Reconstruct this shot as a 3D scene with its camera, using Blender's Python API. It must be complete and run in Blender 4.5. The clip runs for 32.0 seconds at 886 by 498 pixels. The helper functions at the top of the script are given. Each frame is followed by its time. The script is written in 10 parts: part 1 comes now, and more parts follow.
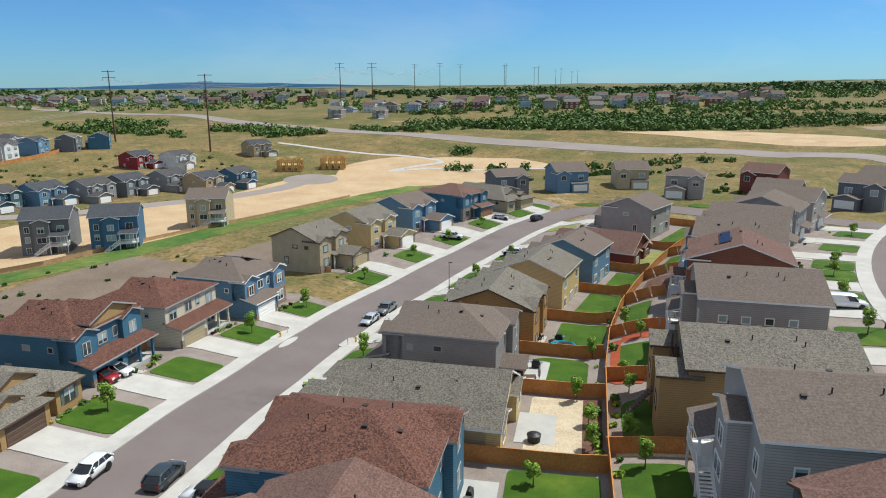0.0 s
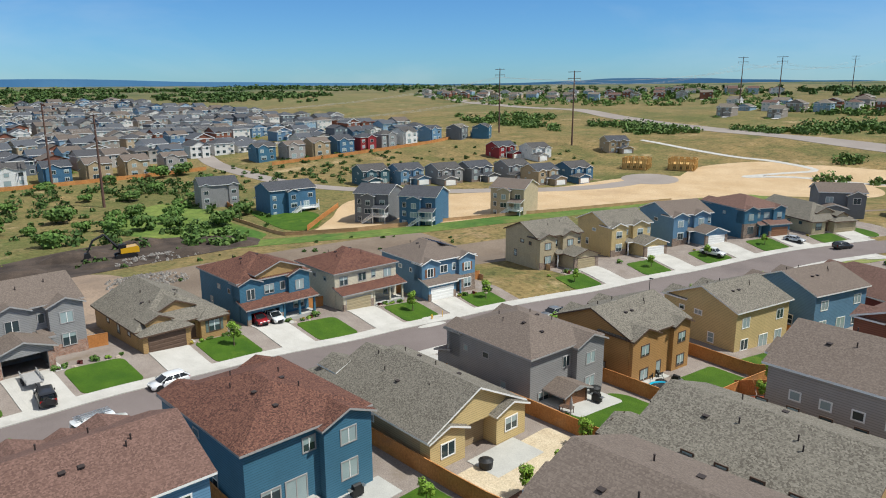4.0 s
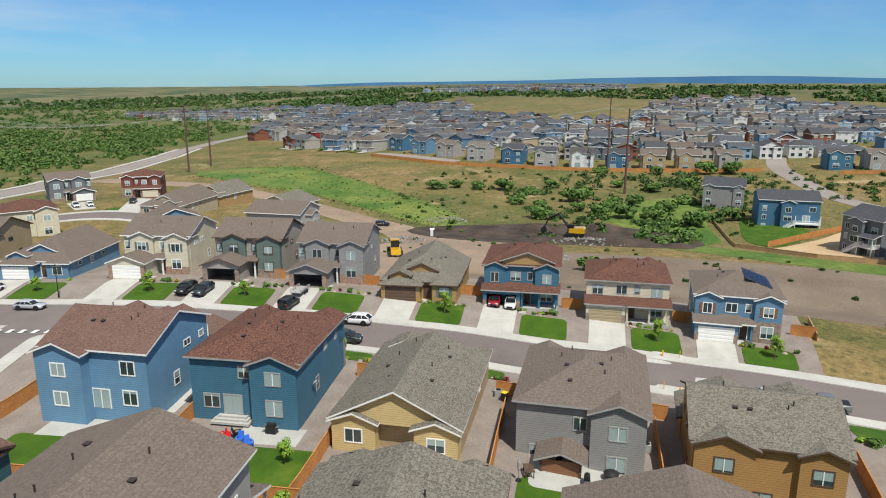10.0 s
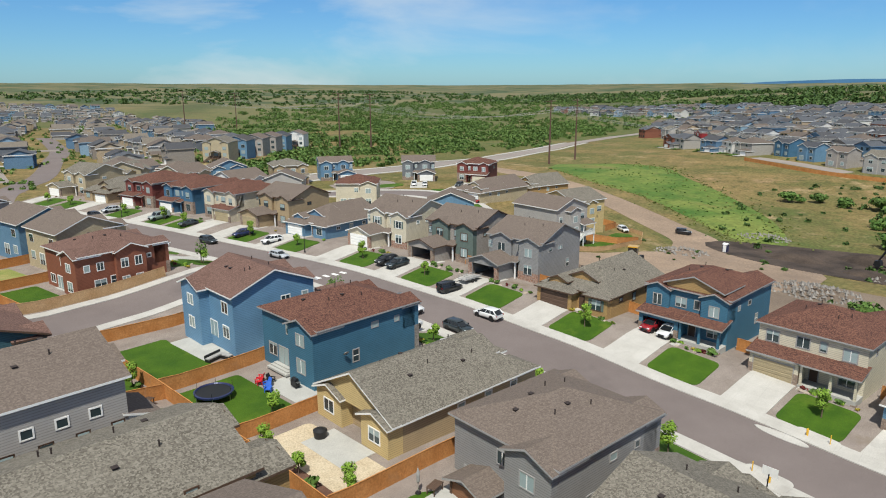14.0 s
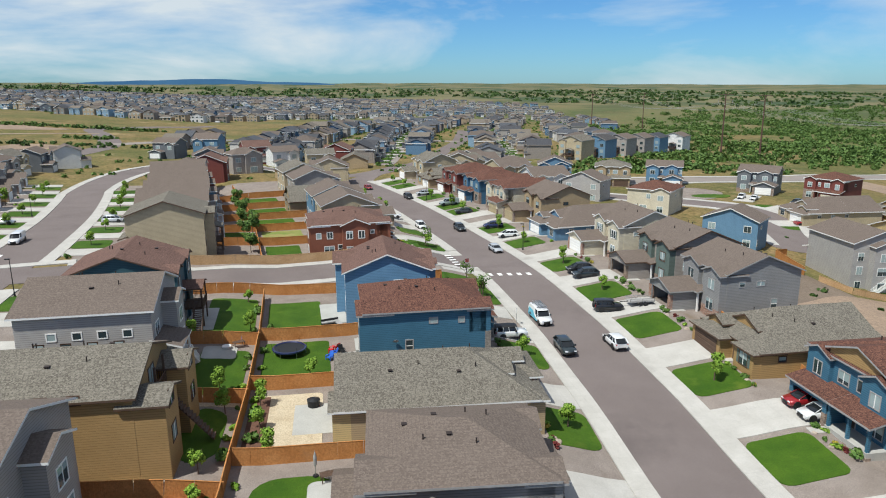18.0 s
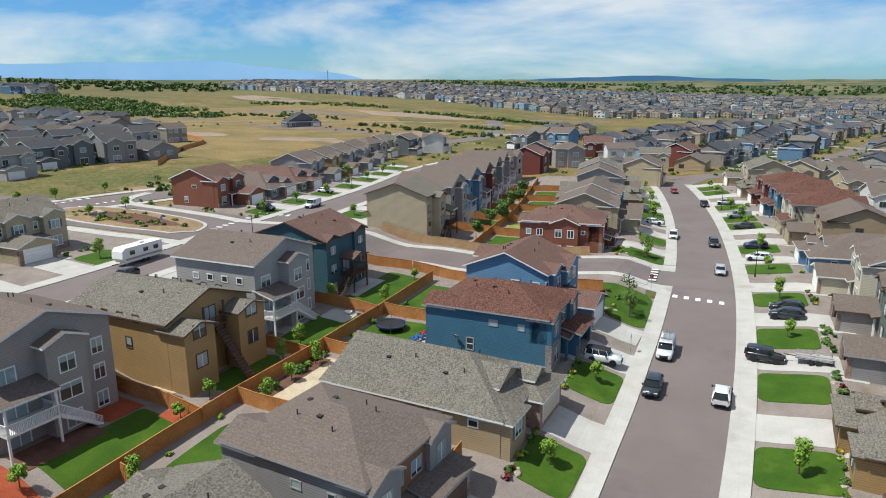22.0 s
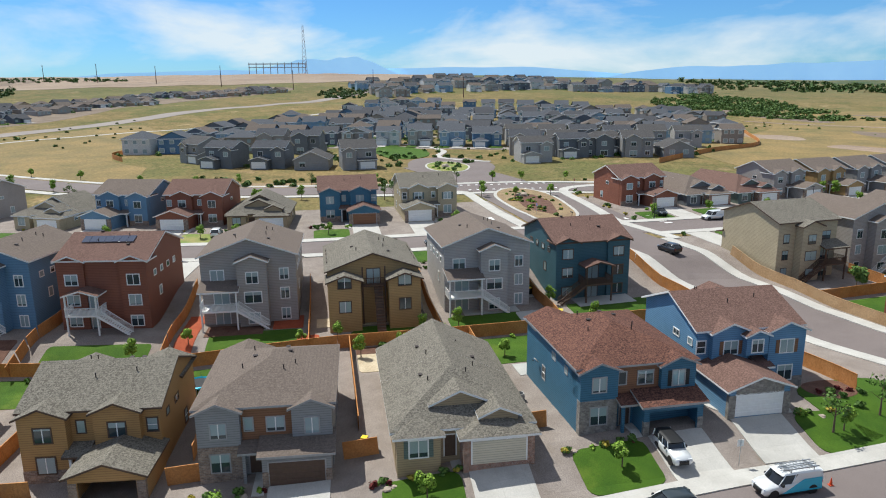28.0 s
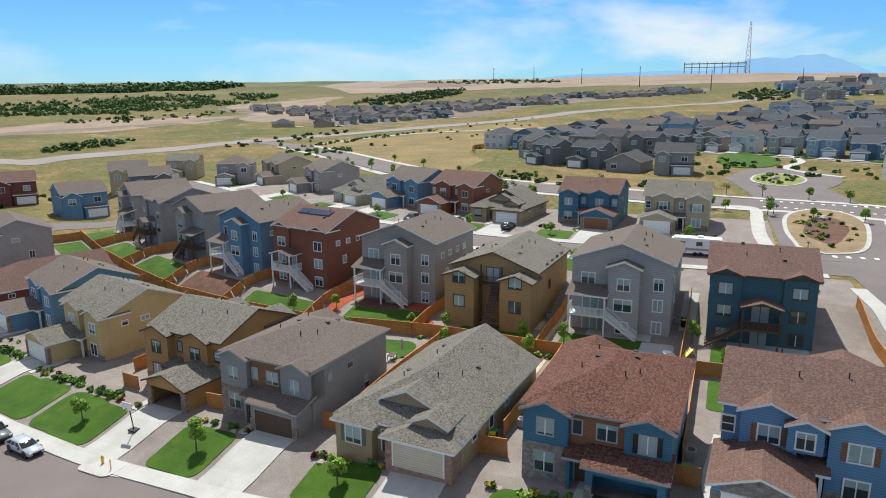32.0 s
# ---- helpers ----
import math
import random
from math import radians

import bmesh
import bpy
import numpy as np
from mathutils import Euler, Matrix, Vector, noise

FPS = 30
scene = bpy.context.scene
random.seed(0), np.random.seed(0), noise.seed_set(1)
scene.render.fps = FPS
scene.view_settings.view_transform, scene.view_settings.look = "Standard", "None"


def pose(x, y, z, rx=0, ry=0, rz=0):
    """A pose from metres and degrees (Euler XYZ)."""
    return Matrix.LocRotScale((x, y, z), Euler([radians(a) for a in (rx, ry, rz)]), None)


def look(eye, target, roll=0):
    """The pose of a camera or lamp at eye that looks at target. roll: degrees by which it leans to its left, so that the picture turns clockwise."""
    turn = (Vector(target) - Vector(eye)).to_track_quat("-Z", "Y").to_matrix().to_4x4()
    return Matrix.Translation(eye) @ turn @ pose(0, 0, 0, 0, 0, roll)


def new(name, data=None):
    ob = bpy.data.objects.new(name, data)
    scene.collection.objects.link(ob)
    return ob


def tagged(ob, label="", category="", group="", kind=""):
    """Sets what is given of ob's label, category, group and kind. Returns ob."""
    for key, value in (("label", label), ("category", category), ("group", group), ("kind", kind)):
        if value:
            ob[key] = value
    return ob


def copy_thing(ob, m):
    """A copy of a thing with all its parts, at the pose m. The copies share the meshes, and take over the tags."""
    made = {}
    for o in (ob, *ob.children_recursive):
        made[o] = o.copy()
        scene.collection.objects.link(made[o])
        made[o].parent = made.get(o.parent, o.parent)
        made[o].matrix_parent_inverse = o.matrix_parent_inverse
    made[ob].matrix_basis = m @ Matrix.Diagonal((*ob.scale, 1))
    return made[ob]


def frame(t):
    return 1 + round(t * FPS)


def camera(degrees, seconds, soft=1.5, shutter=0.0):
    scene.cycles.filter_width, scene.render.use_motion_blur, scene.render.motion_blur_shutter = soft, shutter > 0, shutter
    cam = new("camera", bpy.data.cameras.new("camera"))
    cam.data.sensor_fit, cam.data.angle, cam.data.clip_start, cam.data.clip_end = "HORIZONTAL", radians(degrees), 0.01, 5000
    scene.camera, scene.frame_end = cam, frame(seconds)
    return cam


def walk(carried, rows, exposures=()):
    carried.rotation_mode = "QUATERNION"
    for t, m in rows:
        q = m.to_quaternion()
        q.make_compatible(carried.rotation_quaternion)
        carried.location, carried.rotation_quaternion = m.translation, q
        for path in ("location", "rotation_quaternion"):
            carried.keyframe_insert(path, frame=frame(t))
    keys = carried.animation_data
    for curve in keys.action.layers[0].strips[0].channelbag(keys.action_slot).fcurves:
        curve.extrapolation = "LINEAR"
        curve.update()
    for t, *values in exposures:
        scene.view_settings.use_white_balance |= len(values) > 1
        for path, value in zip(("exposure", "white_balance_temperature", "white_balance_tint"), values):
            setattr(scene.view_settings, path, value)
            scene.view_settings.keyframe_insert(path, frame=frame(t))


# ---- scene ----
cam = camera(65.5, 32.0, soft=1.05)
METRES, EYE, TILT, LEAN, TURN = 333.3, 32.0, 0.0, 0.0, 13.7
ROWS = [
    (0.0, 0.0, 0.0, 0.0, -0.05, -13.12, 0.23),
    (0.5, 0.0145, 0.001, -0.0, 4.06, -13.14, 0.2),
    (1.0, 0.0311, 0.0034, 0.0001, 8.78, -13.19, 0.2),
    (1.5, 0.0454, 0.0065, 0.0002, 12.89, -13.22, 0.2),
    (2.0, 0.0615, 0.0113, 0.0005, 17.59, -13.26, 0.2),
    (2.5, 0.0752, 0.0163, 0.0006, 21.7, -13.29, 0.21),
    (3.0, 0.0904, 0.0234, 0.0006, 26.39, -13.31, 0.18),
    (3.5, 0.1032, 0.0304, 0.0007, 30.48, -13.34, 0.19),
    (5.5, 0.151, 0.0712, 0.0014, 48.04, -13.36, 0.1),
    (6.0, 0.1613, 0.0842, 0.0014, 52.73, -13.38, 0.1),
    (6.5, 0.1691, 0.0965, 0.0013, 56.77, -13.38, 0.08),
    (7.0, 0.1773, 0.1108, 0.0015, 61.4, -13.43, 0.06),
    (7.5, 0.1834, 0.1241, 0.0015, 65.52, -13.43, 0.05),
    (8.0, 0.1889, 0.1398, 0.0015, 70.24, -13.45, 0.0),
    (8.5, 0.1929, 0.1539, 0.0014, 74.37, -13.47, 0.02),
    (9.0, 0.1963, 0.1703, 0.0015, 79.01, -13.51, -0.02),
    (9.5, 0.1982, 0.1849, 0.0014, 83.1, -13.54, -0.01),
    (10.0, 0.1991, 0.2018, 0.0011, 87.91, -13.55, -0.04),
    (10.5, 0.1986, 0.2164, 0.0012, 92.06, -13.57, -0.04),
    (11.0, 0.1967, 0.2332, 0.0011, 96.8, -13.57, -0.02),
    (11.5, 0.1941, 0.2478, 0.001, 100.93, -13.6, -0.02),
    (12.0, 0.1896, 0.2639, 0.0009, 105.66, -13.62, -0.03),
    (12.5, 0.1846, 0.2777, 0.0008, 109.76, -13.64, -0.01),
    (13.0, 0.1779, 0.293, 0.0006, 114.46, -13.65, -0.02),
    (13.5, 0.171, 0.306, 0.0006, 118.57, -13.74, 0.01),
    (14.0, 0.1621, 0.3203, 0.0004, 123.35, -13.78, 0.04),
    (14.5, 0.1534, 0.3323, 0.0006, 127.49, -13.79, 0.06),
    (16.5, 0.1038, 0.3736, -0.0003, 145.46, -13.76, 0.2),
    (17.0, 0.0895, 0.3823, -0.0004, 150.19, -13.71, 0.21),
    (17.5, 0.0765, 0.3887, -0.0003, 154.3, -13.7, 0.24),
    (18.0, 0.061, 0.3949, -0.0003, 159.0, -13.67, 0.22),
    (18.5, 0.0471, 0.3992, -0.0002, 163.11, -13.69, 0.26),
    (19.0, 0.0318, 0.4027, -0.0002, 167.56, -13.72, 0.3),
    (19.5, 0.0165, 0.4052, -0.0002, 171.96, -13.75, 0.34),
    (20.0, 0.0012, 0.4064, -0.0004, 176.4, -13.75, 0.3),
    (20.5, -0.0145, 0.4065, -0.0009, 180.8, -13.72, 0.38),
    (21.0, -0.0299, 0.4055, -0.001, 185.2, -13.75, 0.39),
    (21.5, -0.0454, 0.4033, -0.0011, 189.57, -13.76, 0.38),
    (22.0, -0.0607, 0.3997, -0.0013, 194.01, -13.75, 0.4),
    (22.5, -0.0756, 0.3951, -0.0011, 198.43, -13.76, 0.41),
    (23.0, -0.0901, 0.3891, -0.0013, 202.77, -13.72, 0.42),
    (23.5, -0.1039, 0.3821, -0.0015, 207.17, -13.67, 0.46),
    (24.0, -0.1173, 0.3741, -0.0015, 211.59, -13.64, 0.45),
    (24.5, -0.1301, 0.365, -0.0016, 216.05, -13.58, 0.47),
    (25.0, -0.1421, 0.355, -0.0018, 220.53, -13.54, 0.48),
    (25.5, -0.1534, 0.344, -0.0019, 225.01, -13.52, 0.51),
    (27.5, -0.1882, 0.2927, -0.0031, 242.97, -13.28, 0.57),
    (28.0, -0.1943, 0.2787, -0.0034, 247.41, -13.22, 0.55),
    (28.5, -0.1994, 0.2641, -0.0035, 251.85, -13.16, 0.52),
    (29.0, -0.2033, 0.2493, -0.0035, 256.3, -13.12, 0.51),
    (29.5, -0.206, 0.2342, -0.0036, 260.76, -13.06, 0.5),
    (30.0, -0.2076, 0.219, -0.0039, 265.19, -12.99, 0.48),
    (30.5, -0.2079, 0.2037, -0.0042, 269.59, -12.94, 0.47),
    (31.0, -0.2072, 0.1883, -0.0045, 274.0, -12.9, 0.45),
    (31.5, -0.2051, 0.1731, -0.0049, 278.4, -12.89, 0.42),
    (32.0, -0.2018, 0.1581, -0.0051, 282.82, -12.87, 0.39),
]
walk(cam, [(t, pose(0, 0, EYE, TILT, LEAN, TURN) @ pose(METRES * x, METRES * y, METRES * z, 90 + pitch, roll, yaw)) for t, x, y, z, yaw, pitch, roll in ROWS], [(0.0, 0.05, 6400, 4), (3.0, 0.05, 6450, 4), (8.0, 0.03, 6700, 4), (13.0, -0.01, 6700, 4), (18.0, 0.0, 6450, 4), (26.0, 0.12, 6400, 4), (32.0, 0.2, 6400, 4)])

# ---- light ----
world = bpy.data.worlds.new("sky")
scene.world = world
world.use_nodes = True
SUN = Vector((0.47, 0.36, 1.0)).normalized()


def build_sky():
    nt = world.node_tree
    nt.nodes.clear()
    N = nt.nodes.new
    out, bg, sky = N("ShaderNodeOutputWorld"), N("ShaderNodeBackground"), N("ShaderNodeTexSky")
    sky.sky_type, sky.sun_disc = "NISHITA", False
    sky.sun_elevation = math.asin(SUN.z)
    sky.sun_rotation = math.atan2(SUN.x, SUN.y)
    sky.altitude, sky.air_density, sky.dust_density, sky.ozone_density = 800, 1.0, 0.3, 2.5
    # thin cirrus, densest towards the south-east
    geo, mp, no, ramp = N("ShaderNodeTexCoord"), N("ShaderNodeMapping"), N("ShaderNodeTexNoise"), N("ShaderNodeValToRGB")
    mp.inputs["Scale"].default_value = (1.5, 1.5, 5.0)
    no.inputs["Scale"].default_value, no.inputs["Detail"].default_value, no.inputs["Roughness"].default_value = 1.7, 10, 0.55
    no.inputs["Distortion"].default_value = 0.3
    ramp.color_ramp.elements[0].position, ramp.color_ramp.elements[1].position = 0.48, 0.64
    sep, mx, mul, mix = N("ShaderNodeSeparateXYZ"), N("ShaderNodeMapRange"), N("ShaderNodeMath"), N("ShaderNodeMix")
    dot = N("ShaderNodeVectorMath")
    dot.operation, dot.inputs[1].default_value = "DOT_PRODUCT", (0.80, -0.6, 0.0)
    mx.inputs["From Min"].default_value, mx.inputs["From Max"].default_value = -0.55, 0.75
    mx.inputs["To Min"].default_value, mx.inputs["To Max"].default_value = 0.12, 0.86
    mul.operation = "MULTIPLY"
    mix.data_type = "RGBA"
    mix.inputs[7].default_value = (9.0, 9.4, 9.9, 1)
    hs = N("ShaderNodeHueSaturation")
    hs.inputs["Saturation"].default_value = 1.0
    tint = N("ShaderNodeMix")
    tint.data_type, tint.blend_type = "RGBA", "MULTIPLY"
    tint.inputs[0].default_value, tint.inputs[7].default_value = 1.0, (0.50, 0.87, 1.32, 1)
    # an unseen white veil, thicker overhead, added as fill light for the shade
    up, lift, fill_veil = N("ShaderNodeSeparateXYZ"), N("ShaderNodeMapRange"), N("ShaderNodeMix")
    fill_veil.data_type = "RGBA"
    fill_veil.inputs[7].default_value = (8.2, 8.2, 8.2, 1)
    lift.inputs["From Min"].default_value, lift.inputs["From Max"].default_value, lift.inputs["To Max"].default_value = 0.12, 0.55, 0.42
    L = nt.links.new
    L(geo.outputs["Generated"], mp.inputs[0]), L(mp.outputs[0], no.inputs["Vector"]), L(no.outputs["Fac"], ramp.inputs[0])
    L(geo.outputs["Generated"], dot.inputs[0]), L(dot.outputs["Value"], mx.inputs["Value"])
    L(ramp.outputs[0], mul.inputs[0]), L(mx.outputs[0], mul.inputs[1])
    L(mul.outputs[0], mix.inputs[0]), L(sky.outputs[0], hs.inputs["Color"]), L(hs.outputs[0], tint.inputs[6]), L(tint.outputs[2], fill_veil.inputs[6]), L(geo.outputs["Generated"], up.inputs[0]), L(up.outputs[2], lift.inputs["Value"]), L(lift.outputs[0], fill_veil.inputs[0]), L(fill_veil.outputs[2], mix.inputs[6]), L(mix.outputs[2], bg.inputs[0]), L(bg.outputs[0], out.inputs[0])
    bg.inputs[1].default_value = 0.084


build_sky()
sun = new("sun", bpy.data.lights.new("sun", "SUN"))
sun.data.energy, sun.data.angle, sun.data.color = 5.0, radians(0.53), (1.0, 0.97, 0.93)
sun.matrix_world = look((0, 0, 400), Vector((0, 0, 400)) - SUN * 10)


# ---- materials ----
def noise_node(nt, scale, detail=4, rough=0.55, vec=None):
    n = nt.nodes.new("ShaderNodeTexNoise")
    n.inputs["Scale"].default_value, n.inputs["Detail"].default_value, n.inputs["Roughness"].default_value = scale, detail, rough
    if vec:
        nt.links.new(vec, n.inputs["Vector"])
    return n.outputs["Fac"]


def remap(nt, value, a, b, lo=0.0, hi=1.0):
    m = nt.nodes.new("ShaderNodeMapRange")
    m.inputs[1].default_value, m.inputs[2].default_value, m.inputs[3].default_value, m.inputs[4].default_value = a, b, lo, hi
    nt.links.new(value, m.inputs[0])
    return m.outputs[0]


def calc(nt, op, a, b):
    m = nt.nodes.new("ShaderNodeMath")
    m.operation = op
    for i, v in enumerate((a, b)):
        if v is None:
            continue
        if isinstance(v, (int, float)):
            m.inputs[i].default_value = v
        else:
            nt.links.new(v, m.inputs[i])
    return m.outputs[0]


def blend(nt, fac, a, b, mode="MIX"):
    m = nt.nodes.new("ShaderNodeMix")
    m.data_type, m.blend_type = "RGBA", mode
    for i, v in ((0, fac), (6, a), (7, b)):
        if isinstance(v, (int, float)):
            m.inputs[i].default_value = v
        elif isinstance(v, tuple):
            m.inputs[i].default_value = (*v, 1)
        else:
            nt.links.new(v, m.inputs[i])
    return m.outputs[2]


def start(name, rough=0.8, metal=0.0, spec=0.3):
    m = bpy.data.materials.new(name)
    m.use_nodes = True
    nt = m.node_tree
    p = nt.nodes["Principled BSDF"]
    p.inputs["Roughness"].default_value, p.inputs["Metallic"].default_value = rough, metal
    p.inputs["Specular IOR Level"].default_value = spec
    tc = nt.nodes.new("ShaderNodeTexCoord")
    geo = nt.nodes.new("ShaderNodeNewGeometry")
    return m, nt, p, tc.outputs["Object"], geo.outputs["Position"]


def bump(nt, p, height, strength=0.3, dist=0.02):
    b = nt.nodes.new("ShaderNodeBump")
    b.inputs["Strength"].default_value, b.inputs["Distance"].default_value = strength, dist
    nt.links.new(height, b.inputs["Height"])
    nt.links.new(b.outputs[0], p.inputs["Normal"])


def mottled(name, a, b, scale=1.0, fine=14.0, rough=0.85, c=None, bumpy=0.25, spec=0.25, fine_amt=0.35, joints=0.0):
    """Two colours in large soft patches, with a fine grain, and a third in rare stains."""
    m, nt, p, ob, pos = start(name, rough, 0, spec)
    big = remap(nt, noise_node(nt, scale, 5, 0.6, pos), 0.34, 0.66)
    col = blend(nt, big, a, b)
    small = noise_node(nt, fine, 3, 0.7, pos)
    col = blend(nt, fine_amt, col, blend(nt, remap(nt, small, 0.3, 0.7), (0.25, 0.25, 0.25), (0.78, 0.78, 0.78)), "OVERLAY")
    if c:
        col = blend(nt, remap(nt, noise_node(nt, scale * 0.4, 6, 0.65, pos), 0.58, 0.72), col, c)
    if joints:
        # sawn joints between the slabs
        sx = nt.nodes.new("ShaderNodeSeparateXYZ")
        nt.links.new(pos, sx.inputs[0])
        u = calc(nt, "ADD", sx.outputs[0], calc(nt, "MULTIPLY", sx.outputs[1], 0.09))
        v = calc(nt, "SUBTRACT", sx.outputs[1], calc(nt, "MULTIPLY", sx.outputs[0], 0.09))
        lines = [calc(nt, "LESS_THAN", calc(nt, "FRACT", calc(nt, "MULTIPLY", k, 1 / joints), None), 0.022) for k in (u, v)]
        col = blend(nt, calc(nt, "MULTIPLY", calc(nt, "MAXIMUM", lines[0], lines[1]), 0.2), col, (0.24, 0.225, 0.205))
    nt.links.new(col, p.inputs["Base Color"])
    if bumpy:
        bump(nt, p, small, bumpy, 0.05)
    return m


def plain(name, col, rough=0.5, metal=0.0, spec=0.4, vary=0.12):
    m, nt, p, ob, pos = start(name, rough, metal, spec)
    f = noise_node(nt, 3.0, 4, 0.6, pos)
    dark = tuple(c * (1 - vary) for c in col)
    lite = tuple(min(1, c * (1 + vary)) for c in col)
    nt.links.new(blend(nt, remap(nt, f, 0.3, 0.7), dark, lite), p.inputs["Base Color"])
    return m


def siding(col, lap=0.23):
    """Horizontal lap boards: a shadow line painted under each, faint fading."""
    m, nt, p, ob, pos = start("lap_siding", 0.62, 0, 0.3)
    sx = nt.nodes.new("ShaderNodeSeparateXYZ")
    nt.links.new(pos, sx.inputs[0])
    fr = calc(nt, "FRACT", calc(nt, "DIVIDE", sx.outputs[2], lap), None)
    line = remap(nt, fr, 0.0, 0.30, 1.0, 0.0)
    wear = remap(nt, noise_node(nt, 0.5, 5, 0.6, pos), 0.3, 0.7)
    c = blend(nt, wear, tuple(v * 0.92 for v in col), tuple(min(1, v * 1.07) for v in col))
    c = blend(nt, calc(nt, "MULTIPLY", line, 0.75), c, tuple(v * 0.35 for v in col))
    nt.links.new(c, p.inputs["Base Color"])
    bump(nt, p, fr, 0.35, 0.02)
    return m


def shingles(a, b, dark):
    """Asphalt shingles: tabs of differing tone in courses, with blotches."""
    m, nt, p, ob, pos = start("shingles", 0.95, 0, 0.12)
    mp = nt.nodes.new("ShaderNodeMapping")
    mp.inputs["Scale"].default_value = (8.2, 8.2, 11.0)
    nt.links.new(pos, mp.inputs[0])
    v = nt.nodes.new("ShaderNodeTexVoronoi")
    v.inputs["Scale"].default_value = 1.0
    nt.links.new(mp.outputs[0], v.inputs["Vector"])
    sx = nt.nodes.new("ShaderNodeSeparateColor")
    nt.links.new(v.outputs["Color"], sx.inputs[0])
    col = blend(nt, sx.outputs[0], tuple(c * 0.9 for c in a), tuple(c * 1.08 for c in b))
    col = blend(nt, calc(nt, "MULTIPLY", remap(nt, sx.outputs[1], 0.60, 0.76), 0.85), col, tuple(c * 0.9 for c in dark))
    col = blend(nt, calc(nt, "MULTIPLY", remap(nt, noise_node(nt, 0.35, 4, 0.6, pos), 0.4, 0.75), 0.35), col, b)
    zz = nt.nodes.new("ShaderNodeSeparateXYZ")
    nt.links.new(pos, zz.inputs[0])
    course = calc(nt, "FRACT", calc(nt, "DIVIDE", zz.outputs[2], 0.115), None)
    col = blend(nt, calc(nt, "MULTIPLY", remap(nt, course, 0.0, 0.25, 1.0, 0.0), 0.3), col, tuple(c * 0.5 for c in dark))
    nt.links.new(col, p.inputs["Base Color"])
    bump(nt, p, course, 0.3, 0.02)
    return m


def masonry(a, b, mortar, w=0.35, h=0.16):
    m, nt, p, ob, pos = start("stone_veneer", 0.9, 0, 0.2)
    sx = nt.nodes.new("ShaderNodeSeparateXYZ")
    nt.links.new(pos, sx.inputs[0])
    cx = nt.nodes.new("ShaderNodeCombineXYZ")
    nt.links.new(calc(nt, "ADD", sx.outputs[0], sx.outputs[1]), cx.inputs[0])
    nt.links.new(sx.outputs[2], cx.inputs[1])
    br = nt.nodes.new("ShaderNodeTexBrick")
    br.inputs["Scale"].default_value = 1.0
    br.inputs["Brick Width"].default_value, br.inputs["Row Height"].default_value = w, h
    br.inputs["Mortar Size"].default_value = 0.012
    br.inputs["Color1"].default_value, br.inputs["Color2"].default_value, br.inputs["Mortar"].default_value = (*a, 1), (*b, 1), (*mortar, 1)
    nt.links.new(cx.outputs[0], br.inputs["Vector"])
    f = noise_node(nt, 2.5, 4, 0.6, pos)
    nt.links.new(blend(nt, 0.5, br.outputs["Color"], blend(nt, remap(nt, f, 0.3, 0.7), (0.2, 0.2, 0.2), (0.8, 0.8, 0.8)), "OVERLAY"), p.inputs["Base Color"])
    bump(nt, p, br.outputs["Fac"], -0.5, 0.02)
    return m


def leafy(name, a, b):
    m, nt, p, ob, pos = start(name, 0.7, 0, 0.2)
    g = nt.nodes.new("ShaderNodeNewGeometry")
    nt.links.new(blend(nt, g.outputs["Random Per Island"], a, b), p.inputs["Base Color"])
    p.inputs["Subsurface Weight"].default_value = 0.0
    return m


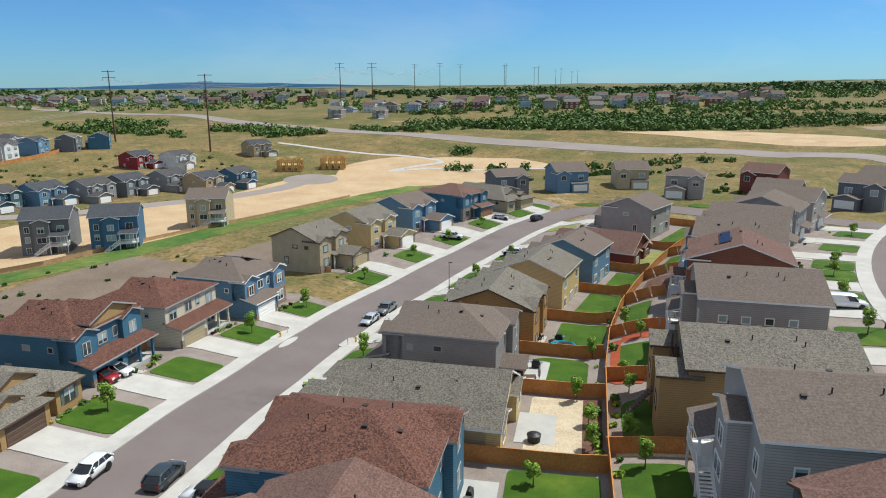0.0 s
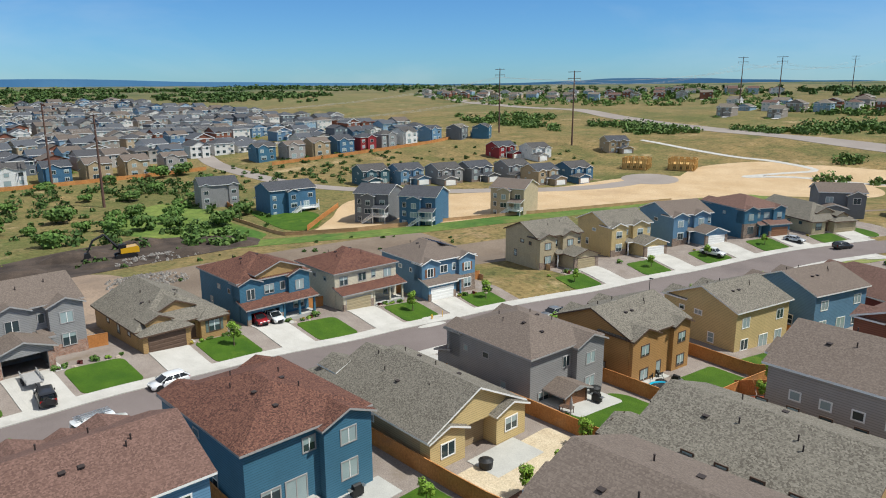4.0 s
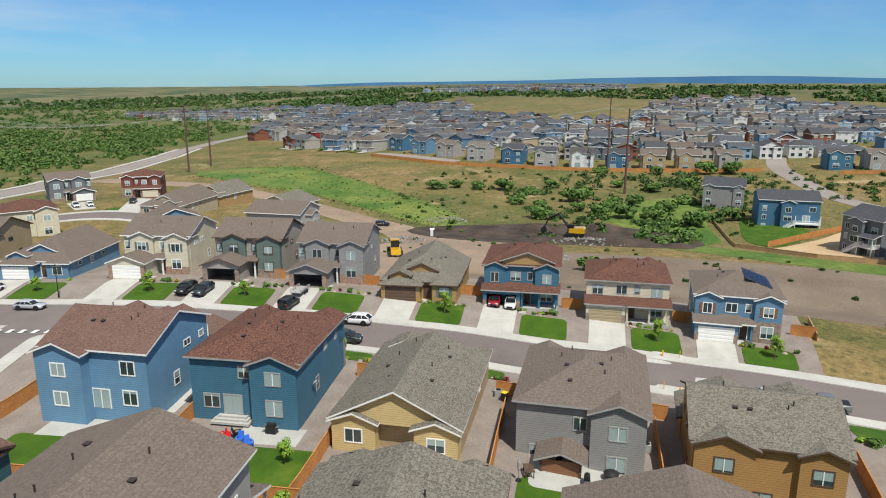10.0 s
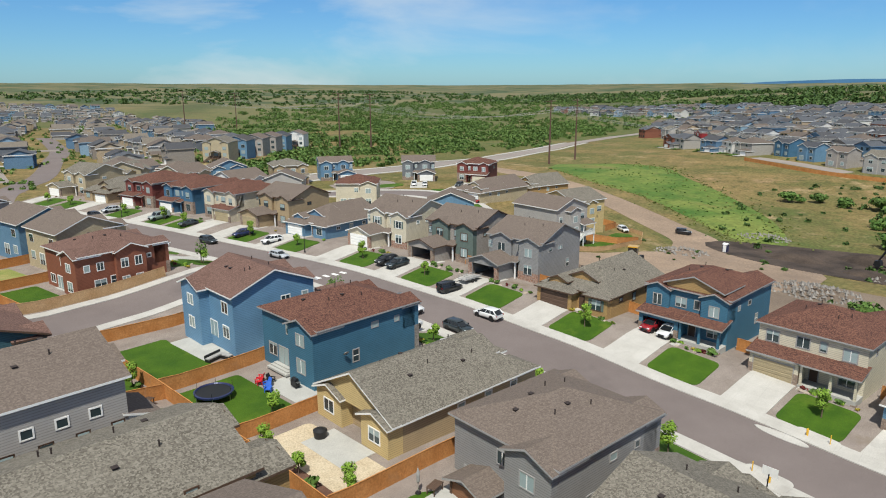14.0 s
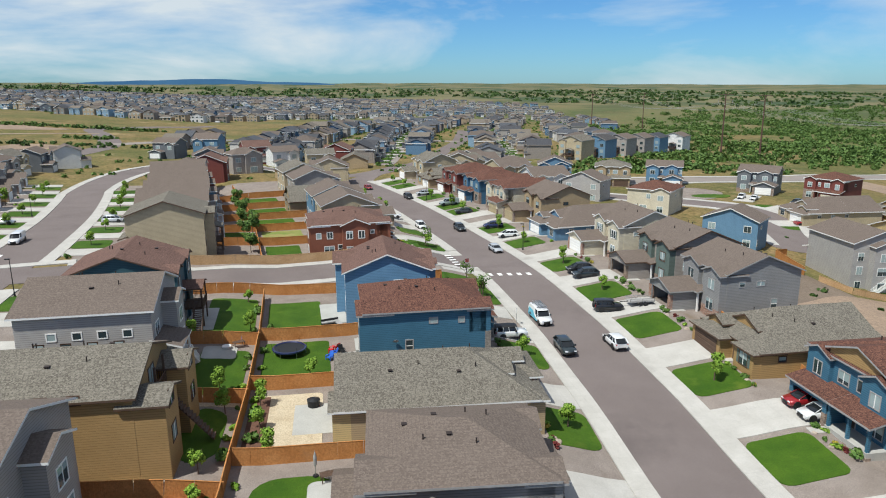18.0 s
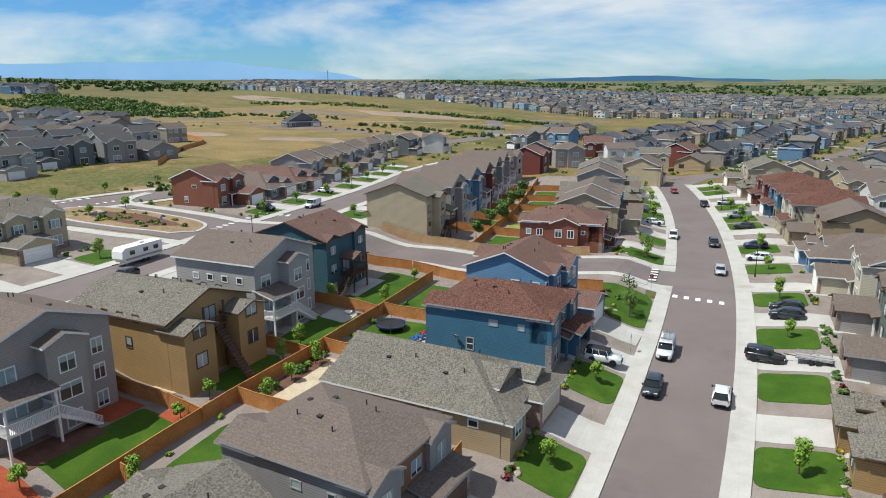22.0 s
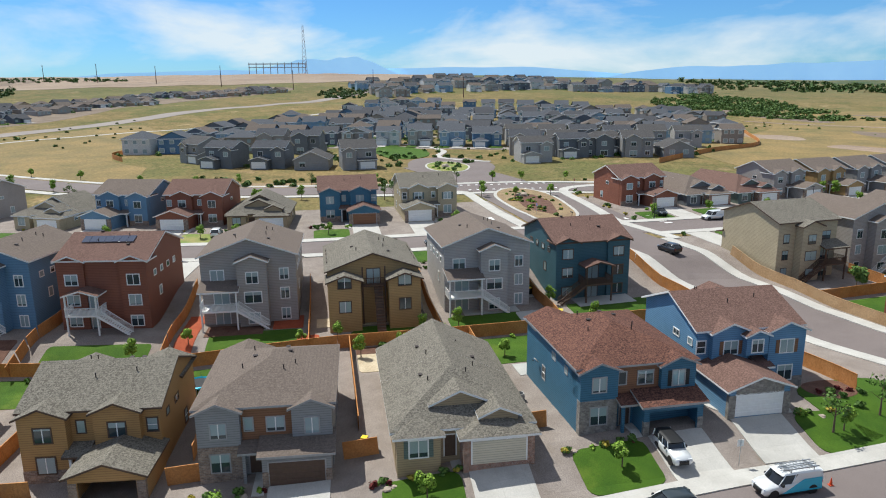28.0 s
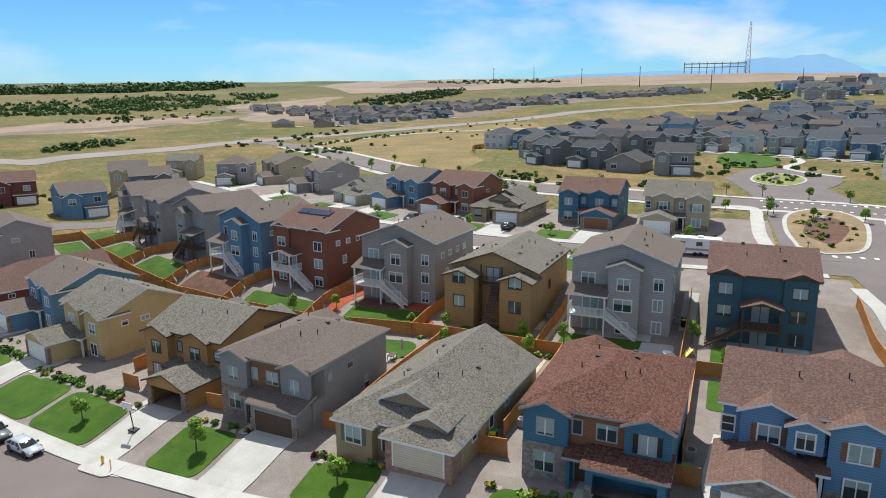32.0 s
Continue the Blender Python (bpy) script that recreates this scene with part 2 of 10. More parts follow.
def ground_material():
    """Dry prairie: straw, olive and bare soil in patches; greener in the low draw."""
    m, nt, p, ob, pos = start("prairie", 0.95, 0, 0.1)
    sx = nt.nodes.new("ShaderNodeSeparateXYZ")
    nt.links.new(pos, sx.inputs[0])
    n1 = noise_node(nt, 0.012, 8, 0.62, pos)
    n2 = noise_node(nt, 0.09, 6, 0.65, pos)
    n3 = noise_node(nt, 0.9, 4, 0.7, pos)
    col = blend(nt, remap(nt, n2, 0.35, 0.65), (0.25, 0.175, 0.077), (0.148, 0.117, 0.05))
    col = blend(nt, calc(nt, "MULTIPLY", remap(nt, n1, 0.46, 0.60), 0.8), col, (0.115, 0.118, 0.042))
    # swathes of greener weeds and of worn soil, some tens of metres across
    col = blend(nt, calc(nt, "MULTIPLY", remap(nt, noise_node(nt, 0.028, 7, 0.68, pos), 0.52, 0.62), 0.7), col, (0.088, 0.098, 0.032))
    col = blend(nt, calc(nt, "MULTIPLY", remap(nt, noise_node(nt, 0.05, 6, 0.7, pos), 0.40, 0.33), 0.7), col, (0.30, 0.205, 0.115))
    tuft = remap(nt, noise_node(nt, 0.35, 3, 0.8, pos), 0.54, 0.64)
    col = blend(nt, calc(nt, "MULTIPLY", tuft, 0.7), col, (0.062, 0.074, 0.026))
    col = blend(nt, calc(nt, "MULTIPLY", remap(nt, noise_node(nt, 0.03, 7, 0.7, pos), 0.6, 0.68), 0.8), col, (0.36, 0.265, 0.15))
    low = calc(nt, "ADD", sx.outputs[2], calc(nt, "MULTIPLY", n2, 5.0))
    valley = blend(nt, remap(nt, n2, 0.38, 0.62), (0.07, 0.10, 0.03), (0.13, 0.125, 0.048))
    col = blend(nt, calc(nt, "MULTIPLY", remap(nt, low, -10.2, -12.0), remap(nt, n1, 0.33, 0.5)), col, valley)
    col = blend(nt, 0.7, col, blend(nt, remap(nt, n3, 0.3, 0.7), (0.22, 0.22, 0.22), (0.78, 0.78, 0.78)), "OVERLAY")
    # the far land turns to blue-green with woods
    far = remap(nt, calc(nt, "MULTIPLY", calc(nt, "POWER", calc(nt, "ADD", calc(nt, "MULTIPLY", sx.outputs[0], sx.outputs[0]), calc(nt, "MULTIPLY", sx.outputs[1], sx.outputs[1])), 0.5), 1.0), 520, 1500)
    wood = blend(nt, remap(nt, noise_node(nt, 0.006, 8, 0.65, pos), 0.42, 0.56), (0.055, 0.082, 0.042), (0.165, 0.148, 0.08))
    col = blend(nt, far, col, wood)
    nt.links.new(col, p.inputs["Base Color"])
    bump(nt, p, n3, 0.4, 0.3)
    return m


PRAIRIE = ground_material()
ASPHALT = mottled("asphalt", (0.155, 0.127, 0.119), (0.18, 0.149, 0.14), 0.12, 18, 0.9, (0.125, 0.103, 0.098), 0.2)
CONCRETE = mottled("concrete", (0.40, 0.378, 0.345), (0.475, 0.453, 0.418), 0.35, 9, 0.85, (0.34, 0.32, 0.29), 0.1, fine_amt=0.22, joints=2.4)
PATIO = mottled("patio_concrete", (0.37, 0.36, 0.335), (0.43, 0.42, 0.39), 0.5, 9, 0.85, None, 0.1, fine_amt=0.2)
LAWN = mottled("lawn", (0.031, 0.078, 0.004), (0.056, 0.112, 0.007), 0.30, 12, 0.9, (0.105, 0.15, 0.016), 0.6, fine_amt=0.6)
LAWN_DRY = mottled("dry_lawn", (0.14, 0.20, 0.04), (0.27, 0.24, 0.09), 0.35, 12, 0.9, None, 0.5, fine_amt=0.5)
GRAVEL = mottled("rock_mulch", (0.205, 0.168, 0.145), (0.262, 0.222, 0.195), 0.35, 11, 0.95, (0.19, 0.148, 0.112), 0.7, fine_amt=0.6)
PALE_GRAVEL = mottled("pale_gravel", (0.43, 0.345, 0.235), (0.52, 0.435, 0.31), 0.6, 6, 0.95, None, 0.7, fine_amt=0.5)
MULCH = mottled("red_mulch", (0.26, 0.055, 0.025), (0.34, 0.08, 0.035), 0.8, 9, 0.95, None, 0.7, fine_amt=0.5)
DARK_MULCH = mottled("dark_mulch", (0.10, 0.05, 0.035), (0.15, 0.08, 0.055), 0.8, 9, 0.95, None, 0.7, fine_amt=0.5)
DIRT = mottled("bare_dirt", (0.41, 0.285, 0.16), (0.48, 0.35, 0.215), 0.08, 3, 0.95, (0.33, 0.225, 0.13), 0.6, fine_amt=0.45)
PACKED_DIRT = mottled("packed_site_dirt", (0.225, 0.165, 0.12), (0.31, 0.225, 0.16), 0.06, 2.2, 0.95, (0.17, 0.125, 0.095), 0.7, fine_amt=0.5)
BROWN_DIRT = mottled("brown_dirt", (0.15, 0.112, 0.083), (0.205, 0.158, 0.118), 0.07, 3, 0.95, (0.25, 0.185, 0.125), 0.6, fine_amt=0.5)
MUD = mottled("dark_mud", (0.035, 0.026, 0.021), (0.085, 0.062, 0.048), 0.15, 3, 0.95, None, 0.8, fine_amt=0.5)
CEDAR = mottled("cedar", (0.40, 0.165, 0.05), (0.50, 0.23, 0.08), 0.5, 5, 0.85, (0.33, 0.17, 0.08), 0.3, fine_amt=0.4)
GREY_CEDAR = mottled("weathered_cedar", (0.42, 0.26, 0.13), (0.50, 0.33, 0.18), 0.5, 5, 0.85, None, 0.3, fine_amt=0.4)
WHITE = plain("white_trim", (0.78, 0.77, 0.74), 0.6, vary=0.05)
BROWN_TRIM = plain("brown_trim", (0.10, 0.06, 0.04), 0.7)
GREY_TRIM = plain("grey_trim", (0.33, 0.32, 0.31), 0.7)
GARAGE_SHADE = plain("painted_garage_shade", (0.012, 0.011, 0.011), 0.9)
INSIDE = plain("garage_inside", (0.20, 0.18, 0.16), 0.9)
BLACK = plain("black_plastic", (0.015, 0.015, 0.016), 0.5)
TYRE = plain("tyre_rubber", (0.02, 0.02, 0.021), 0.85)
STEEL = plain("steel", (0.45, 0.46, 0.47), 0.35, 0.9)
POLE_STEEL = plain("rusted_pole", (0.12, 0.065, 0.05), 0.85)
STONE = masonry((0.30, 0.215, 0.16), (0.19, 0.135, 0.105), (0.30, 0.27, 0.24))
GREY_STONE = masonry((0.27, 0.245, 0.215), (0.185, 0.165, 0.145), (0.28, 0.26, 0.24))
BRICK = masonry((0.33, 0.16, 0.10), (0.24, 0.115, 0.075), (0.36, 0.32, 0.28), 0.23, 0.08)
LEAF = leafy("young_leaves", (0.12, 0.225, 0.024), (0.24, 0.36, 0.05))
LEAF_DARK = leafy("shrub_leaves", (0.06, 0.125, 0.025), (0.125, 0.20, 0.045))
VALLEY_LEAF = leafy("valley_scrub_leaves", (0.052, 0.105, 0.022), (0.125, 0.19, 0.048))
REED = leafy("draw_weeds", (0.10, 0.14, 0.03), (0.22, 0.215, 0.07))
SCRUB = leafy("scrub_oak_leaves", (0.035, 0.075, 0.018), (0.085, 0.135, 0.035))
BARK = plain("bark", (0.13, 0.09, 0.065), 0.95)
ROCK = mottled("boulder", (0.30, 0.24, 0.19), (0.42, 0.35, 0.29), 1.5, 8, 0.95)
SOLAR = plain("solar_cells", (0.018, 0.03, 0.07), 0.6, 0.0, 0.08)


def glass_material():
    """Window glass; behind some panes pale blinds are down."""
    m, nt, p, ob, pos = start("window_glass", 0.05, 0, 0.6)
    oi = nt.nodes.new("ShaderNodeObjectInfo")
    sx = nt.nodes.new("ShaderNodeSeparateXYZ")
    nt.links.new(ob, sx.inputs[0])
    blind = calc(nt, "GREATER_THAN", calc(nt, "ADD", sx.outputs[2], calc(nt, "MULTIPLY", oi.outputs["Random"], 3.0)), 1.2)
    slat = remap(nt, calc(nt, "FRACT", calc(nt, "MULTIPLY", sx.outputs[2], 14.0), None), 0.0, 1.0, 0.75, 1.0)
    pale = blend(nt, slat, (0.07, 0.10, 0.10), (0.34, 0.42, 0.42))
    nt.links.new(blend(nt, blind, (0.034, 0.052, 0.058), pale), p.inputs["Base Color"])
    return m


GLASS = glass_material()
CAR_GLASS = plain("car_glass", (0.012, 0.014, 0.016), 0.05, 0, 0.7)
R_RED = shingles((0.108, 0.050, 0.039), (0.172, 0.084, 0.060), (0.055, 0.030, 0.026))
R_REDBROWN = shingles((0.14, 0.082, 0.066), (0.178, 0.108, 0.088), (0.108, 0.064, 0.053))
R_BROWN = shingles((0.148, 0.117, 0.098), (0.170, 0.136, 0.115), (0.132, 0.104, 0.088))
R_TAUPE = shingles((0.150, 0.134, 0.110), (0.208, 0.188, 0.156), (0.098, 0.086, 0.071))
R_GREY = shingles((0.075, 0.071, 0.07), (0.10, 0.094, 0.092), (0.06, 0.056, 0.056))
R_SLATE = shingles((0.062, 0.064, 0.072), (0.085, 0.088, 0.098), (0.05, 0.05, 0.056))
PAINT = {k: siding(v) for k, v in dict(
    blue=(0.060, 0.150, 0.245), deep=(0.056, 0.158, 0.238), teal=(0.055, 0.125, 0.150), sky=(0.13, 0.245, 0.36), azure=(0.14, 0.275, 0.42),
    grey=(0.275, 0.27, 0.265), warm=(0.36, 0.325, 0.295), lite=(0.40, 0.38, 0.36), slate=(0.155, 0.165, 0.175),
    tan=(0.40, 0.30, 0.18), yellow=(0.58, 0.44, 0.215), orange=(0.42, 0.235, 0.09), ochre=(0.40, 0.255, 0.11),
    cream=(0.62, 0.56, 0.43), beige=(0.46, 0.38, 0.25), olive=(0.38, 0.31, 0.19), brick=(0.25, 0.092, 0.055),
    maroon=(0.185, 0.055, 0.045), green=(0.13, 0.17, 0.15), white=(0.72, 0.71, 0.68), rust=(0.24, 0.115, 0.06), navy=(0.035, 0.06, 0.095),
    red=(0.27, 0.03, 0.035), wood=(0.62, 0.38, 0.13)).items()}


# ---- meshes ----
class Mesh:
    """Collects faces, each with a material slot."""

    def __init__(self):
        self.v, self.f, self.m = [], [], []

    def face(self, pts, mi=0):
        n = len(self.v)
        self.v += [tuple(p) for p in pts]
        self.f.append(tuple(range(n, n + len(pts))))
        self.m.append(mi)

    def box(self, x0, x1, y0, y1, z0, z1, mi=0):
        n = len(self.v)
        self.v += [(x, y, z) for z in (z0, z1) for x, y in ((x0, y0), (x1, y0), (x1, y1), (x0, y1))]
        for q in ((3, 2, 1, 0), (4, 5, 6, 7), (0, 1, 5, 4), (1, 2, 6, 5), (2, 3, 7, 6), (3, 0, 4, 7)):
            self.f.append(tuple(n + i for i in q))
            self.m.append(mi)
        return self

    def prism(self, pts, shift, mi=0, mi_side=None):
        """A flat polygon and its copy moved by shift, closed round."""
        k, n = len(pts), len(self.v)
        s = Vector(shift)
        self.v += [tuple(p) for p in pts] + [tuple(Vector(p) + s) for p in pts]
        self.f += [tuple(range(n, n + k)), tuple(range(n + 2 * k - 1, n + k - 1, -1))]
        self.m += [mi, mi if mi_side is None else mi_side]
        for i in range(k):
            j = (i + 1) % k
            self.f.append((n + i, n + k + i, n + k + j, n + j))
            self.m.append(mi if mi_side is None else mi_side)
        return self

    def tube(self, p0, p1, r0, r1=None, seg=8, mi=0):
        p0, p1 = Vector(p0), Vector(p1)
        r1 = r0 if r1 is None else r1
        q = (p1 - p0).to_track_quat("Z", "Y")
        n = len(self.v)
        for p, r in ((p0, r0), (p1, r1)):
            self.v += [tuple(p + q @ Vector((r * math.cos(a), r * math.sin(a), 0))) for a in (2 * math.pi * i / seg for i in range(seg))]
        self.f += [tuple(range(n + seg - 1, n - 1, -1)), tuple(range(n + seg, n + 2 * seg))]
        self.m += [mi, mi]
        for i in range(seg):
            j = (i + 1) % seg
            self.f.append((n + i, n + j, n + seg + j, n + seg + i))
            self.m.append(mi)
        return self

    def made(self, name, mats):
        me = bpy.data.meshes.new(name)
        me.from_pydata(self.v, [], self.f)
        for mt in mats:
            me.materials.append(mt)
        me.polygons.foreach_set("material_index", self.m)
        me.update()
        return me


def part(name, mesh, mats, parent=None, label="", at=None):
    if isinstance(mesh, Mesh):
        mesh = mesh.made(name, mats if isinstance(mats, (list, tuple)) else [mats])
    ob = new(name, mesh)
    if parent:
        ob.parent = parent
    if at is not None:
        ob.matrix_basis = at
    if label:
        tagged(ob, label)
    return ob


# ---- terrain ----
def road_x(s):
    """The curving street's middle line: x at s, and its slope."""
    c = min(max(s, -130), 205)
    bend = 0.00078 if c < 85 else 0.0022
    return -43.0 + bend * (c - 85) ** 2 + 2 * bend * (c - 85) * (s - c), 2 * bend * (c - 85)


def P(o, s):
    """The point o metres to the right of the street's middle line at s."""
    x, k = road_x(s)
    n = math.hypot(1, k)
    return x + o / n, s - o * k / n


def street_frame(x, y):
    s = y
    for _ in range(8):
        xc, k = road_x(s)
        s = y + min(max(x - xc, -200), 200) * k
    xc, k = road_x(s)
    return (x - xc) * math.hypot(1, k), s


def ease(v, xs, zs):
    """Smooth steps between knots."""
    if v <= xs[0]:
        return zs[0]
    for i in range(len(xs) - 1):
        if v < xs[i + 1]:
            t = (v - xs[i]) / (xs[i + 1] - xs[i])
            return zs[i] + (zs[i + 1] - zs[i]) * (t * t * (3 - 2 * t) * 0.5 + t * 0.5)
    return zs[-1]


def street_z(s):
    return ease(s, (-400, -250, -100, -30, 15, 40, 60, 80, 100, 130, 155, 185, 215, 260, 330, 450), (-11, -6.5, -3.3, -2.9, -2.1, -2.7, -3.8, -5.4, -6.5, -7.6, -7.0, -4.8, -3.5, -3.4, -4.5, -6))


def east_z(s):
    return ease(s, (-400, -200, -110, -60, -15, 20, 60, 100, 150, 220, 300), (-6, -0.8, 0.3, 0.9, 1.8, 2.2, 1.8, 1.7, 1.6, 0.6, -1.5))


RADII = (250, 400, 600, 900, 1300, 2200, 4500)
PROFILE = (  # far land by bearing, every 45 degrees from east over north
    (5, 9.5, 17, 40, 56, 70, 78), (0, 4, 12, 30, 46, 62, 74), (-4, 4, 17, 27, 36, 43, 48), (-8, 0, 9, 18, 26, 31, 34),
    (-9, -6, 0, 13, 22, 29, 33), (-7, -14, -20, -22, -18, -8, -4), (-2.5, -5, -10, -19, -9, 12, 22), (1, 4.5, 9, 17, 28, 36, 42))


def far_land(x, y, r):
    a = (math.degrees(math.atan2(y - 60, x + 20)) % 360) / 45
    i = int(a) % 8
    t = a - int(a)
    t = t * t * (3 - 2 * t)
    return ease(r, RADII, PROFILE[i]) * (1 - t) + ease(r, RADII, PROFILE[(i + 1) % 8]) * t


def ground_height(x, y):
    o, s = street_frame(x, y)
    za, zb = street_z(s), east_z(s)
    yard = ease(s, (-150, -60, 0, 75, 100, 140, 180, 225), (-0.8, -2.4, -2.2, -2.4, -4.4, -5.6, -3.8, -1.8))
    step = ease(s, (-150, -110), (0.2, 1.0))
    wild = ease(s, (-300, -120, 0, 150, 400), (-3, -4, 0, 0, 4))
    pad = ease(s, (100, 150), (0, 1)) * ease(s, (330, 420), (1, 0.5))
    low = ease(s, (-40, 30), (0, 1))  # the draw deepens to the north of the side quarter
    z = ease(o, (-450, -330, -260, -190, -120, -75, -50, -33, -15, -7, 7, 14, 32, 41, 50, 56, 66, 80, 92, 104, 120, 150, 200, 300, 400),
             (-6, -8 + wild, -10.5 + wild, -8.5 - 4.5 * low + 2.3 * pad, -5 - 8.5 * low + 1.6 * pad, (za - 2) * (1 - low) - 9.5 * low, za - 1 - 1.5 * low, za + 0.2, za + 0.9, za, za, za + 1.65, yard, yard, zb - 3.3 * step, zb - 3.1 * step, zb - 0.5, zb, zb, zb + 0.7, zb + 1, 3.8, 4.6, 6.5, 10))
    r = math.hypot(x + 20, y - 60)
    if r > 250:
        w = ease(r, (250, 390), (0, 1))
        z = z * (1 - w) + far_land(x, y, r) * w
        w = min(1, (r - 250) / 600)
        z += w * 4 * noise.noise((x * 0.004, y * 0.004, 0.3)) + w * 2.4 * noise.noise((x * 0.011, y * 0.011, 3.3)) + w * 1.2 * noise.noise((x * 0.03, y * 0.03, 5.3))
    return z


def axis(lo, hi, far0, far1, step):
    """Grid lines: even in the middle, wider and wider outside."""
    mid = [lo + step * i for i in range(int((hi - lo) / step) + 1)]
    a, d = mid[-1], step
    up = []
    while a < far1:
        d = min(d * 1.07, 90)
        a += d
        up.append(a)
    a, d = mid[0], step
    down = []
    while a > far0:
        d = min(d * 1.07, 90)
        a -= d
        down.append(a)
    return np.array(down[::-1] + mid + up)


GX, GY = axis(-160, 150, -4500, 4500, 2.0), axis(-130, 260, -4500, 4500, 2.0)
GZ = np.array([[ground_height(x, y) for x in GX] for y in GY])


def T(x, y):
    """Height of the ground sheet."""
    i = min(max(int(np.searchsorted(GX, x)) - 1, 0), len(GX) - 2)
    j = min(max(int(np.searchsorted(GY, y)) - 1, 0), len(GY) - 2)
    u, v = (x - GX[i]) / (GX[i + 1] - GX[i]), (y - GY[j]) / (GY[j + 1] - GY[j])
    return float((GZ[j, i] * (1 - u) + GZ[j, i + 1] * u) * (1 - v) + (GZ[j + 1, i] * (1 - u) + GZ[j + 1, i + 1] * u) * v)


def build_ground():
    nx, ny = len(GX), len(GY)
    xx, yy = np.meshgrid(GX, GY)
    v = np.stack([xx.ravel(), yy.ravel(), GZ.ravel()], 1)
    f = [(j * nx + i, j * nx + i + 1, (j + 1) * nx + i + 1, (j + 1) * nx + i) for j in range(ny - 1) for i in range(nx - 1)]
    me = bpy.data.meshes.new("ground")
    me.from_pydata(v.tolist(), [], f)
    me.materials.append(PRAIRIE)
    me.polygons.foreach_set("use_smooth", [True] * len(f))
    tagged(new("ground", me), "dry straw-coloured prairie ground with green draws", "ground", kind="structure")


build_ground()


def clip(poly, axis_i, value, keep_less):
    out = []
    for a, b in zip(poly, poly[1:] + poly[:1]):
        ina, inb = (a[axis_i] <= value) == keep_less, (b[axis_i] <= value) == keep_less
        if ina:
            out.append(a)
        if ina != inb:
            t = (value - a[axis_i]) / (b[axis_i] - a[axis_i])
            p = [a[0] + t * (b[0] - a[0]), a[1] + t * (b[1] - a[1])]
            p[axis_i] = value
            out.append(tuple(p))
    return out


def drape(name, poly, mat, lift=0.06, label="", category="", kind="structure", group="", skirt=0.25, parent=None):
    """A sheet of ground cover with an edge, laid over the terrain. poly: (x, y) corners."""
    area = sum(a[0] * b[1] - b[0] * a[1] for a, b in zip(poly, poly[1:] + poly[:1]))
    if area < 0:
        poly = poly[::-1]
    ys = [p[1] for p in poly]
    me = Mesh()
    index = {}

    def vert(p):
        k = (round(p[0], 3), round(p[1], 3))
        if k not in index:
            index[k] = len(me.v)
            me.v.append((p[0], p[1], T(*p) + lift))
        return index[k]

    j0, j1 = int(np.searchsorted(GY, min(ys))) - 1, int(np.searchsorted(GY, max(ys)))
    for j in range(max(j0, 0), min(j1, len(GY) - 1)):
        strip = clip(clip(list(poly), 1, GY[j], False), 1, GY[j + 1], True)
        if len(strip) < 3:
            continue
        xs = [p[0] for p in strip]
        i0, i1 = int(np.searchsorted(GX, min(xs))) - 1, int(np.searchsorted(GX, max(xs)))
        for i in range(max(i0, 0), min(i1, len(GX) - 1)):
            cell = clip(clip(strip, 0, GX[i], False), 0, GX[i + 1], True)
            ids = []
            for p in cell:
                k = vert(p)
                if not ids or ids[-1] != k:
                    ids.append(k)
            if len(ids) > 1 and ids[0] == ids[-1]:
                ids.pop()
            if len(set(ids)) >= 3:
                me.f.append(tuple(ids))
                me.m.append(0)
    edges = {}
    for f in me.f:
        for a, b in zip(f, f[1:] + f[:1]):
            edges[(a, b)] = edges.get((a, b), 0) + 1
    for a, b in list(edges):
        if (b, a) not in edges:
            n = len(me.v)
            pa, pb = me.v[a], me.v[b]
            me.v += [(pa[0], pa[1], pa[2] - skirt), (pb[0], pb[1], pb[2] - skirt)]
            me.f.append((b, a, n, n + 1))
            me.m.append(0)
    return tagged(part(name, me, mat, parent), label, category, group, kind)


def ribbon(o0, o1, s0, s1, step=4.0):
    """A band along the street, as a polygon."""
    n = max(1, int(abs(s1 - s0) / step))
    ss = [s0 + (s1 - s0) * i / n for i in range(n + 1)]
    return [P(o0, s) for s in ss] + [P(o1, s) for s in ss[::-1]]


def smooth_path(pts, n=6):
    out = []
    q = [pts[0]] + list(pts) + [pts[-1]]
    for i in range(1, len(q) - 2):
        for k in range(n):
            t = k / n
            out.append(tuple(0.5 * (2 * q[i][c] + (q[i + 1][c] - q[i - 1][c]) * t + (2 * q[i - 1][c] - 5 * q[i][c] + 4 * q[i + 1][c] - q[i + 2][c]) * t * t
                                    + (3 * q[i][c] - q[i - 1][c] - 3 * q[i + 1][c] + q[i + 2][c]) * t ** 3) for c in (0, 1)))
    out.append(tuple(pts[-1]))
    return out


def along(pts, width, side=0.0):
    """A road polygon of that width round a smooth path."""
    q = smooth_path(pts)
    left, right = [], []
    for i, p in enumerate(q):
        a, b = q[max(i - 1, 0)], q[min(i + 1, len(q) - 1)]
        d = Vector((b[0] - a[0], b[1] - a[1])).normalized()
        n = Vector((-d.y, d.x))
        left.append((p[0] + n.x * (side + width / 2), p[1] + n.y * (side + width / 2)))
        right.append((p[0] + n.x * (side - width / 2), p[1] + n.y * (side - width / 2)))
    return left + right[::-1]


